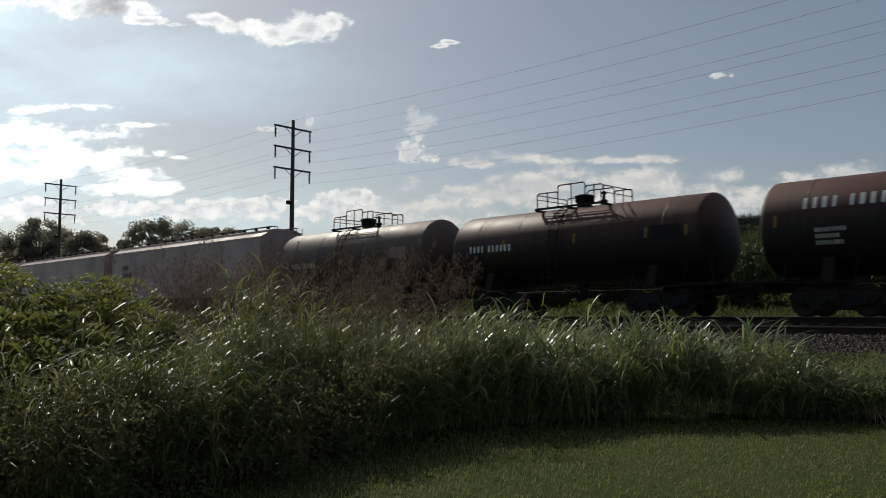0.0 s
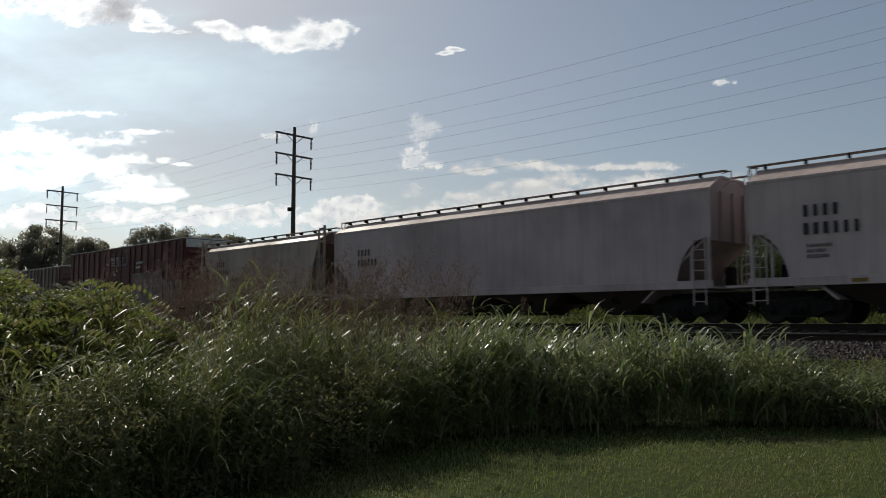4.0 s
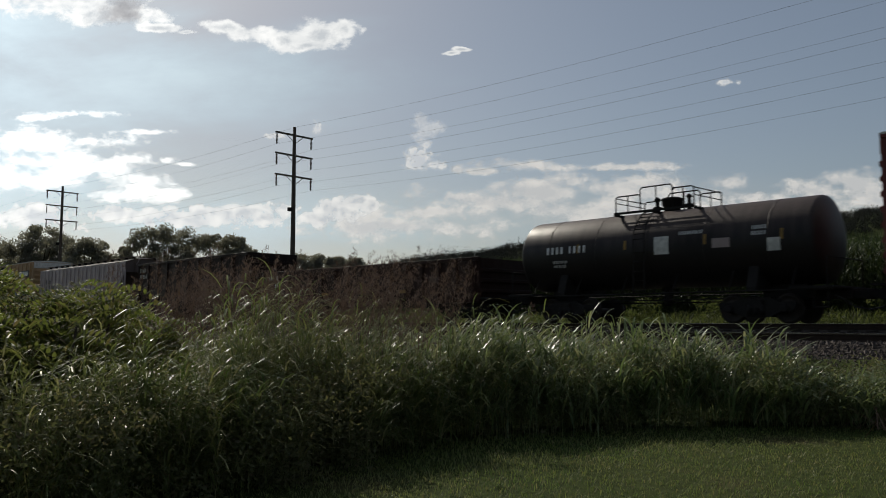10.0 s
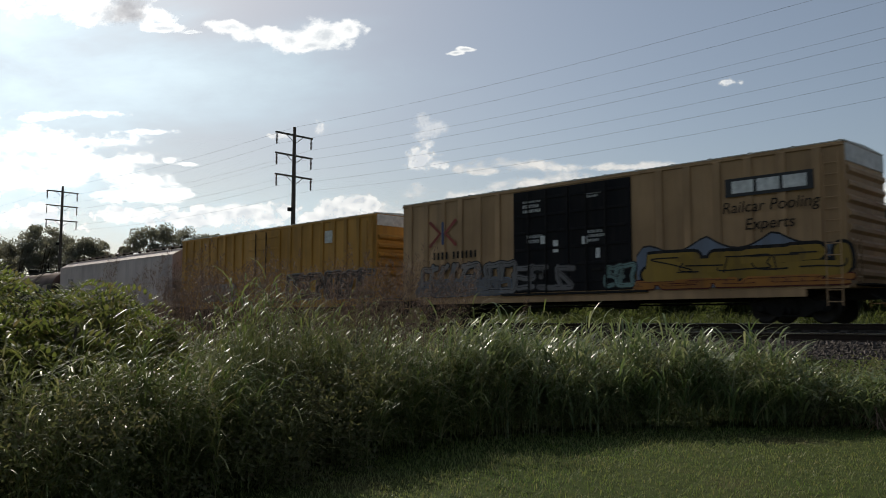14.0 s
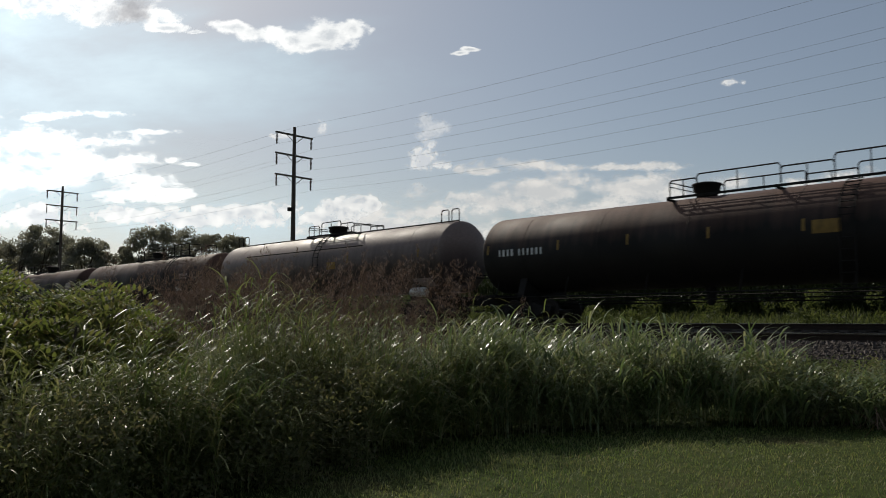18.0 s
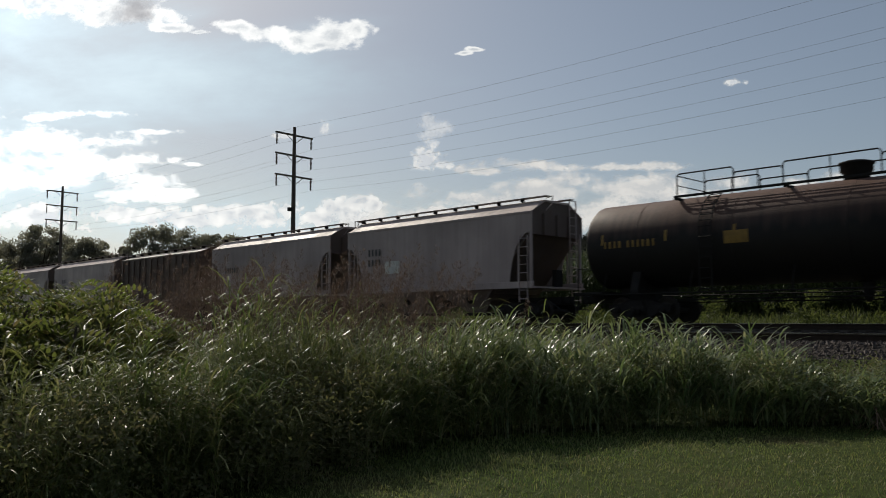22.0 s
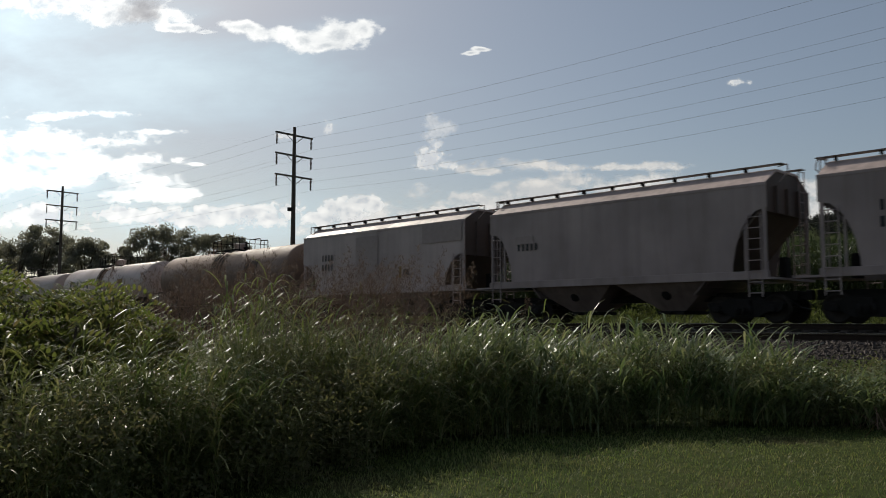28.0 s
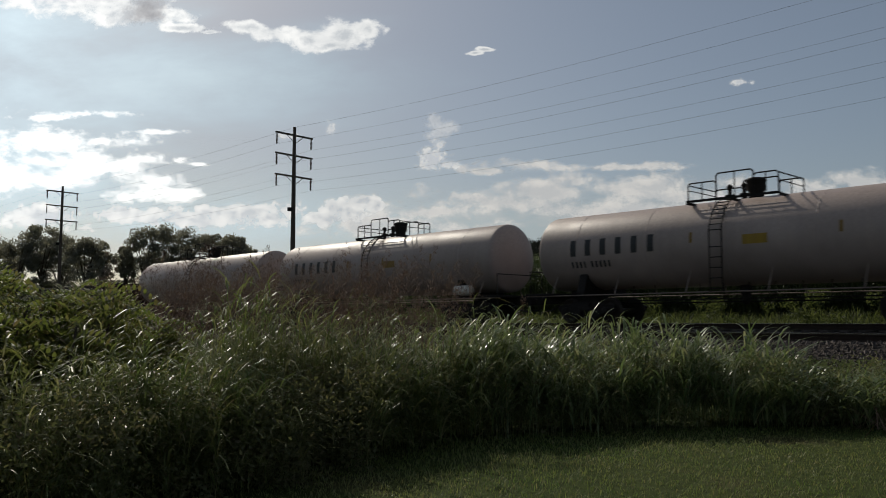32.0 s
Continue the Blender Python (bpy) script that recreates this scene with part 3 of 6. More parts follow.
        for i in range(n - 1):
            bm.faces.new((qs[0][i], qs[1][i], qs[1][i + 1], qs[0][i + 1])).smooth = True
        part(nm, bm, pm, car, lab)
    if spec.get("reservoir"):
        bm = lathe(bmesh.new(), [(-0.5, 0.02), (-0.47, 0.16), (-0.4, 0.21), (0.4, 0.21), (0.47, 0.16), (0.5, 0.02)], "x", 20)
        tank_ = part("air_reservoir", bm, PLATE, car, "pale cylindrical air reservoir")
        tank_.matrix_basis = pose(half - 1.5, -1.22, 1.34)
        part("bracket", rods(0.02, ((-0.3, 0, -0.24), (-0.3, 0, 0.22)), ((0.3, 0, -0.24), (0.3, 0, 0.22))), STEEL, tank_)
    if spec.get("walkway"):
        bm = bmesh.new()
        pipe(bm, [(-half + 0.2, 0, top + 0.05), (half - 0.2, 0, top + 0.05)], 0.035)
        part("top_pipe", bm, trim, car)
        for x in (-half + 0.45, half - 0.45):
            for dx in (-0.42, 0.22):
                bm = bmesh.new()
                pipe(bm, [(x + dx, -0.45, top - 0.1), (x + dx, -0.45, top + 0.42), (x + dx + 0.08, -0.45, top + 0.5), (x + dx + 0.4, -0.45, top + 0.5), (x + dx + 0.46, -0.45, top + 0.42), (x + dx + 0.46, -0.45, top - 0.1)], 0.024)
                part("grab_iron", bm, trim, car)
    if spec.get("belt"):
        z = zc + r * 0.48
        b = skin(z)
        part("insulation_belt", boxes((-half * 0.72, half * 0.42, b - 0.02, b + 0.1, z - 0.02, z + 0.02)), trim, car)
    return car


# ----- covered hoppers -----
def hopper_car(spec):
    half, eave, top, sill = spec["half"], spec["eave"], spec["top"], spec["sill"]
    W = spec.get("w", 1.6)
    mat, trim = spec["mat"], spec.get("trim", spec["mat"])
    car = car_thing("covered_hopper_car", spec["label"], "hopper car", "covered hopper cars of the train")
    cut, mid = spec["cut"], spec["mid"]           # length of the end opening, height of its top
    bow = spec.get("bow", 0.0)
    out = half                                    # end sills; the sheets may stop short of them
    half = half - spec.get("inset", 0.0)
    # side sheets with the openings at both ends
    def arc(s):
        pts = []
        for a in np.linspace(0, math.pi / 2, 7):
            if spec.get("round", True):
                pts.append((s * (half - cut * math.sin(a) ** 0.9), sill + (mid - sill) * math.cos(a) ** 1.1))
            else:
                pts.append((s * (half - cut * a / (math.pi / 2)), sill + (mid - sill) * (1 - a / (math.pi / 2))))
        return pts
    for s in (-1, 1):
        bm = bmesh.new()
        outline = arc(1) + arc(-1)[::-1]
        low = [bm.verts.new((x, s * (W - bow * 0.5), z)) for x, z in outline]
        zs = np.linspace(mid, eave, 6) if bow else [eave]
        n = len(low)
        # lower sheet as one face, upper as strips so that it can bow out
        f = bm.faces.new(low)
        prev = [low[0], low[-1]]
        for z in zs:
            if z <= mid + 1e-6:
                continue
            k = (z - mid) / (eave - mid)
            yy = s * (W - bow * 0.5 + bow * (0.5 + 0.0) * math.sin(math.pi * min(1, k * 1.0)) - bow * 0.5 * k * k)
            cur = [bm.verts.new((half, yy, z)), bm.verts.new((-half, yy, z))]
            bm.faces.new((prev[0], cur[0], cur[1], prev[1])).smooth = bool(bow)
            prev = cur
        bmesh.ops.recalc_face_normals(bm, faces=bm.faces)
        geo = bmesh.ops.solidify(bm, geom=bm.faces[:], thickness=0.04)
        part("side_sheet", bm, mat, car)
        part("side_sill", boxes((-out, out, s * (W - 0.1), s * (W + 0.03), sill - 0.02, sill + 0.24), bevel=0.012), spec.get("sill_mat", trim), car)
        part("eave_rail", boxes((-half, half, s * (W - 0.06), s * (W + 0.015), eave - 0.05, eave + 0.05), bevel=0.01), trim, car)
    # roof, running board, hatches
    wt = spec.get("roof_w", 0.75)
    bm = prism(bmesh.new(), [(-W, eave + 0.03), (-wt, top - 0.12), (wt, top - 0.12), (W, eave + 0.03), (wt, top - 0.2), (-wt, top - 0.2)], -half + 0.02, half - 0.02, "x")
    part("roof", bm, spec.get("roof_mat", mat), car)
    hatch = shared(("hatch", id(trim), round(wt, 2)), lambda: mesh_of("hatch", boxes((-0.75, 0.75, -0.28, 0.28, 0, 0.09), bevel=0.03), trim))
    nh = spec.get("hatches", 8)
    for i in range(nh):
        part("hatch", hatch, None, car).matrix_basis = pose(-half + 1.1 + (2 * half - 2.2) * i / (nh - 1), 0, top - 0.14)
    for s in (-1, 1):
        bm = boxes((-out - 0.25, out + 0.25, s * wt - 0.24, s * wt - 0.02, top - 0.012, top + 0.003), (-out - 0.25, out + 0.25, s * wt - 0.25, s * wt - 0.22, top - 0.02, top + 0.008), (-out - 0.25, out + 0.25, s * wt - 0.02, s * wt + 0.01, top - 0.02, top + 0.008))
        rb = part("running_board", bm, spec.get("board_mat", STEEL), car)
        for x in np.arange(-half + 0.3, half, 1.25):
            part("bracket", shared(("brk", round(wt * s, 2)), lambda: mesh_of("bracket", boxes((-0.015, 0.015, s * wt - 0.22, s * wt + 0.0, -0.14, -0.02)), STEEL)), None, rb).matrix_basis = pose(x, 0, top)
    # ends: bulkhead, slope sheets, posts, ladders, platform
    for s in (-1, 1):
        bm = prism(bmesh.new(), [(-W + 0.03, mid - 0.1), (W - 0.03, mid - 0.1), (W - 0.03, eave), (wt, top - 0.16), (-wt, top - 0.16), (-W + 0.03, eave)], s * (half - 0.12), s * (half - 0.06), "x")
        for y in (-0.8, 0.0, 0.8):
            block(bm, s * half - 0.07, s * half + 0.03, y - 0.06, y + 0.06, mid - 0.1, eave)
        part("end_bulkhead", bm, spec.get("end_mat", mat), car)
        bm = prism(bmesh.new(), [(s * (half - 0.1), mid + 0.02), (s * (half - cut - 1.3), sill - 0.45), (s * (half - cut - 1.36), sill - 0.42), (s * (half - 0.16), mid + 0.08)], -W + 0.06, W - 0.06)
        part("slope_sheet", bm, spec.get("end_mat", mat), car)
        for y in (-W + 0.06, W - 0.06):
            part("end_post", boxes((s * (out - 0.1) - 0.05, s * (out - 0.1) + 0.05, y - 0.05, y + 0.05, sill, (mid if out == half else top) + 0.1)), trim, car)
            part("inner_post", boxes((s * (half - 0.72) - 0.03, s * (half - 0.72) + 0.03, y - 0.03, y + 0.03, sill, mid - 0.35 * (mid - sill) * (0.72 / cut))), trim, car)
            ladder(car, s * (out - 0.38), y - 0.12 * (1 if y < 0 else -1), sill - 0.55, min(mid, sill + 2.0), trim)
        if out > half:
            for y in (-W + 0.06, W - 0.06):
                part("end_frame", boxes((min(s * half, s * out), max(s * half, s * out), y - 0.05, y + 0.05, top - 0.12, top - 0.02), (min(s * half, s * out), max(s * half, s * out), y - 0.04, y + 0.04, eave - 0.12, eave - 0.02)), trim, car)
                part("ladder_post", boxes((s * (out - 0.55) - 0.04, s * (out - 0.55) + 0.04, y - 0.05, y + 0.05, sill, top - 0.1)), trim, car)
        ladder(car, s * (out + 0.06), 0.9 * s, sill + 0.1, top, trim, 0.42, "y")
        part("end_platform", boxes((s * out - 0.75, s * out + 0.1, -W, W, sill - 0.02, sill + 0.05)), trim, car)
        pts = [(s * (out + 0.0), -0.7, top - 0.05), (s * (out + 0.3), -0.7, top + 0.0), (s * (out + 0.34), -0.75, top - 0.3), (s * (out + 0.05), -0.8, top - 0.55)]
        part("grab_iron", pipe(bmesh.new(), pts, 0.02), trim, car)
        part("brake_stand", boxes((s * (half - 0.35) - 0.12, s * (half - 0.35) + 0.12, 0.2, 0.6, sill, sill + 0.75), bevel=0.02), STEEL, car)
        truck(car, s * (out - spec.get("truck_in", 1.15)))
    # bays
    nb = spec["bays"]
    length = 2 * (half - cut - 0.7)
    for i in range(nb):
        cx = -length / 2 + length * (i + 0.5) / nb
        lw = length / nb / 2 * 0.97
        bm = bmesh.new()
        a, b = sill + 0.02, 0.42
        lo = 0.45
        tops = [(cx - lw, -W + 0.12, a), (cx + lw, -W + 0.12, a), (cx + lw, W - 0.12, a), (cx - lw, W - 0.12, a)]
        bots = [(cx - lo, -0.62, b), (cx + lo, -0.62, b), (cx + lo, 0.62, b), (cx - lo, 0.62, b)]
        vt, vb = [bm.verts.new(v) for v in tops], [bm.verts.new(v) for v in bots]
        for k in range(4):
            bm.faces.new((vt[k], vt[(k + 1) % 4], vb[(k + 1) % 4], vb[k]))
        bm.faces.new(vb), bm.faces.new(vt[::-1])
        bmesh.ops.recalc_face_normals(bm, faces=bm.faces)
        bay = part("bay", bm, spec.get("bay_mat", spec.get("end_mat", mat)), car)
        for s in (-1, 1):
            port = part("outlet_port", lathe(bmesh.new(), [(-0.04, 0.17), (0.03, 0.17), (0.05, 0.13), (0.05, 0.02)], "y", 16), STEEL, bay)
            port.matrix_basis = pose(cx, s * (0.62 + (W - 0.74) * 0.55), b + (a - b) * 0.55, s * 35, 0, 0 if s > 0 else 180)
        part("outlet_gate", boxes((cx - 0.5, cx + 0.5, -0.85, 0.85, 0.30, 0.42), (cx - 0.12, cx + 0.12, -1.05, 1.05, 0.33, 0.39), bevel=0.01), STEEL, bay)
    part("centre_sill", boxes((-out - 0.3, out + 0.3, -0.22, 0.22, 0.72, 1.0)), STEEL, car)
    coupler(car, out, spec["pull"])
    if spec.get("ribs"):
        nr = spec["ribs"]
        for s in (-1, 1):
            for i in range(nr):
                x = -half + 0.35 + (2 * half - 0.7) * i / (nr - 1)
                zlow = sill + 0.24 if abs(x) < half - cut else sill + 0.24 + (mid - sill) * min(1, (abs(x) - half + cut) / cut) * 1.0
                key = ("hrib", id(mat), round(W, 2), round(zlow, 1), round(eave, 2))
                part("rib", shared(key, lambda: mesh_of("rib", boxes((-0.07, 0.07, -0.05, 0.05, zlow, eave - 0.05), bevel=0.02), trim)), None, car).matrix_basis = pose(x, s * (W + 0.03), 0)
    dress(car, spec, -W - 0.03)
    return car


def dress(car, spec, y):
    for x, z, lines, h, lm in spec.get("marks", ()):
        lettering(car, x, z, lines, h, lm, y)
    for i, (nm, x0, x1, z0, z1, pm, lab) in enumerate(spec.get("plates", ())):
        plate(car, nm, x0, x1, z0, z1, y, pm, lab, 0.006 + 0.003 * i)
    for x, z, words, size in spec.get("words", ()):
        slogan(car, words, x, y - 0.012, z, size)
    for g in spec.get("panels", ()):
        graffiti_panels(car, y - 0.004, *g)
    for x, z in spec.get("emblems", ()):
        bowtie_emblem(car, y - 0.004, x, z)
    for g in spec.get("bands", ()):
        graffiti_band(car, y - 0.004, *g)
    for g in spec.get("tags", ()):
        graffiti(car, y - (0.014 if spec.get("bands") else 0.004), *g)


def slogan(car, words, x, y, z, size):
    """Painted words in a plain typeface, on the near side."""
    cu = bpy.data.curves.new("slogan", "FONT")
    cu.body, cu.size, cu.align_x, cu.shear = words, size, "CENTER", 0.16
    tmp = new("slogan", cu)
    me = bpy.data.meshes.new_from_object(tmp.evaluated_get(bpy.context.evaluated_depsgraph_get()))
    bpy.data.objects.remove(tmp)
    me.materials.clear()
    me.materials.append(STEEL)
    ob = part("slogan", me, None, car, "dark painted words")
    ob.matrix_basis = pose(x, y, z, 90, 0, 0)


GRAFFITI = {}


def colour(name, rgb):
    if name not in GRAFFITI:
        GRAFFITI[name] = paint("sprayed_" + name, rgb, 0.1, 0.4, 0.6)
    return GRAFFITI[name]


# strokes of letters as walks over a three-by-three grid, 1 at the lower left and 9 at the upper right
STROKES = {"M": "17593", "T": "79 82", "K": "17 943", "S": "987456321", "O": "874123698", "B": "178954 45632 21", "L": "7413"}


def smooth_line(pts, sub=5):
    """Points along a curve that runs through those given."""
    out, n = [], len(pts)
    for i in range(n - 1):
        p = [pts[max(0, i - 1)], pts[i], pts[i + 1], pts[min(n - 1, i + 2)]]
        for k in range(sub):
            t = k / sub
            out.append(tuple(0.5 * (2 * p[1][c] + (p[2][c] - p[0][c]) * t + (2 * p[0][c] - 5 * p[1][c] + 4 * p[2][c] - p[3][c]) * t * t + (3 * p[1][c] - p[0][c] - 3 * p[2][c] + p[3][c]) * t ** 3) for c in (0, 1)))
    return out + [pts[-1]]


def thick(bm, pts, wide, d):
    """A broad ribbon along the points with round ends; it rises by a hair along its length, so that it can cross itself."""
    n, rows = len(pts), []
    for k, p in enumerate(pts):
        q0, q1 = pts[max(0, k - 1)], pts[min(n - 1, k + 1)]
        dx, dz = q1[0] - q0[0], q1[1] - q0[1]
        ln = max(1e-4, math.hypot(dx, dz))
        ux, uz, yy = -dz / ln * wide / 2, dx / ln * wide / 2, d - 0.00012 * k
        rows.append([bm.verts.new((p[0] + ux, yy, p[1] + uz)), bm.verts.new((p[0] - ux, yy, p[1] - uz))])
    for (a, b), (c, e) in zip(rows, rows[1:]):
        bm.faces.new((a, c, e, b))
    for k, p in ((-0.8, pts[0]), (n + 0.5, pts[-1])):
        bm.faces.new([bm.verts.new((p[0] + wide * 0.5 * math.cos(t), d - 0.00012 * k, p[1] + wide * 0.5 * math.sin(t))) for t in (0.5236 * j for j in range(12))])


SHAPES = ("874123698", "987456321", "17953", "178954 45632", "7413 69", "179 46 93", "98741236", "71593")


def graffiti(car, y, x0, x1, z0, z1, word, outer, inner, seed, fat=0.34):
    """Sprayed shapes one by one, broad outline strokes with narrower fill over them and thin lines on the fill: a word, or a count of tangled shapes."""
    r = random.Random(seed)
    if isinstance(word, int):
        word = [r.choice(SHAPES).translate(str.maketrans("123456789", r.choice(("321654987", "789456123", "741852963", "369258147")))) for i in range(word)]
    step, tall = (x1 - x0) / len(word), z1 - z0
    wide = fat * min(step, tall)
    for i, ch in enumerate(word):
        tilt, grow = r.uniform(-0.12, 0.22), r.uniform(0.85, 1.1)
        lines = []
        for walk_ in STROKES.get(ch, ch).split():
            pts = []
            for c in walk_:
                u, v = ((int(c) - 1) % 3) / 2 + r.uniform(-0.09, 0.09), ((int(c) - 1) // 3) / 2 + r.uniform(-0.07, 0.07)
                pz = z0 + wide * 0.6 + (tall - wide * 1.2) * min(1, max(0, v * grow))
                pts.append((x0 + step * (i + (0.16 + 0.68 * u if ch in STROKES else 1.3 * u - 0.15)) + tilt * (pz - z0) * 0.6, pz))
            lines.append(smooth_line(pts))
        letter = None
        for layer, (name, w, turn_x) in enumerate(((outer, wide * 1.35, 0.0), (inner, wide * 0.92, 0.0), (outer, wide * 0.09, wide * 0.2))):
            bm = bmesh.new()
            for n, pts in enumerate(lines):
                if layer == 2 and len(pts) > 8:
                    pts = [(px + turn_x, pz + 0.6 * turn_x) for px, pz in pts[2:-3]]
                thick(bm, pts, w, y - 0.0006 * i - 0.014 * layer - 0.005 * n)
            ob = part(("graffiti_letter", "fill", "line")[layer], bm, colour(name, PALETTE[name]), letter or car, "sprayed " + name.replace("_", " ") + (" letter outline", " fill", " line")[layer])
            if len(lines) > 1:
                tagged(ob, kind="stuff")
            letter = letter or ob


def graffiti_panels(car, y, x0, x1, z0, z1, count):
    """Tall slab-like sprayed letters side by side: faded grey slabs with pale edges and a pale square in some."""
    step = (x1 - x0) / count
    for i in range(count):
        a, b = x0 + step * (i + 0.03), x0 + step * (i + 0.97)
        bulge, lean = (0.0, 0.14, -0.02)[i % 3], (0.02, 0.0, 0.16)[i % 3]
        outline = [(a, z0), (b, z0), (b + lean * 0.3, z1 + lean), ((a + b) / 2, z1 + bulge + lean * 0.4), (a, z1 - lean * 0.6)]
        bm = bmesh.new()
        bm.faces.new([bm.verts.new((px, y - 0.003 - 0.0006 * i, pz)) for px, pz in outline])
        slab = part("graffiti_letter", bm, colour("smoke", (0.15, 0.135, 0.135)), car, "sprayed faded grey slab letter")
        bm = bmesh.new()
        thick(bm, [outline[0], outline[4], outline[3], outline[2], outline[1]], 0.06, y - 0.012)
        part("line", bm, colour("silver", PALETTE["silver"]), slab, "sprayed pale outline")
        if i != 1:
            cx, cz, w = (a + b) / 2, z0 + (z1 - z0) * 0.68, 0.24
            bm = bmesh.new()
            thick(bm, [(cx - w, cz - w), (cx - w, cz + w), (cx + w, cz + w), (cx + w, cz - w), (cx - w, cz - w)], 0.05, y - 0.012)
            part("line", bm, colour("white", PALETTE["white"]), slab, "sprayed white square")


def bowtie_emblem(car, y, x, z):
    """Two red angle strokes and a blue bar between them."""
    for name, rgb, pts in (("red_stroke", (0.33, 0.075, 0.06), [(-0.75, 0.5), (-0.15, 0.0), (-0.75, -0.5)]), ("red_stroke", (0.33, 0.075, 0.06), [(0.75, 0.5), (0.15, 0.0), (0.75, -0.5)]), ("blue_bar", (0.09, 0.11, 0.2), [(0.0, 0.42), (0.0, -0.42)])):
        bm = bmesh.new()
        thick(bm, [(x + a, z + b) for a, b in pts], 0.15, y - 0.004)
        part(name, bm, colour(name, rgb), car, "faded painted emblem stroke")


def graffiti_band(car, y, x0, x1, z0, z1, edge, fill, seed):
    """A sprayed cloud of colour with a scalloped top and a dark edge, behind letters."""
    r = random.Random(seed)
    top, n = [], 26
    ph = r.uniform(0, 6)
    for k in range(n + 1):
        a = k / n
        top.append((x0 + (x1 - x0) * a, z1 - 0.28 * (z1 - z0) * abs(math.sin(ph + a * 9.5)) - (z1 - z0) * 0.5 * max(0, abs(a - 0.5) - 0.4) * 4))
    band = None
    for layer, (name, grow, d) in enumerate(((edge, 0.06, y), (fill, 0.0, y - 0.004))):
        bm = bmesh.new()
        for (xa, za), (xb, zb) in zip(top, top[1:]):
            bm.faces.new([bm.verts.new(v) for v in ((xa, d, z0), (xb, d, z0), (xb, d, zb + grow), (xa, d, za + grow))])
        ob = part(("graffiti_cloud", "fill")[layer], bm, colour(name, PALETTE[name]), band or car, "sprayed " + name.replace("_", " ") + " cloud shape")
        band = band or ob


PALETTE = {"white": (0.42, 0.39, 0.375), "grey": (0.2, 0.19, 0.19), "black": (0.02, 0.02, 0.022), "pale_blue": (0.2, 0.235, 0.3), "orange": (0.30, 0.13, 0.045),
           "red": (0.2, 0.05, 0.04), "teal": (0.2, 0.3, 0.28), "ochre": (0.3, 0.2, 0.05), "tan": (0.27, 0.17, 0.085), "slate": (0.035, 0.032, 0.034), "pink": (0.3, 0.17, 0.14), "maroon": (0.12, 0.03, 0.03), "silver": (0.27, 0.255, 0.25), "gold": (0.36, 0.23, 0.05)}


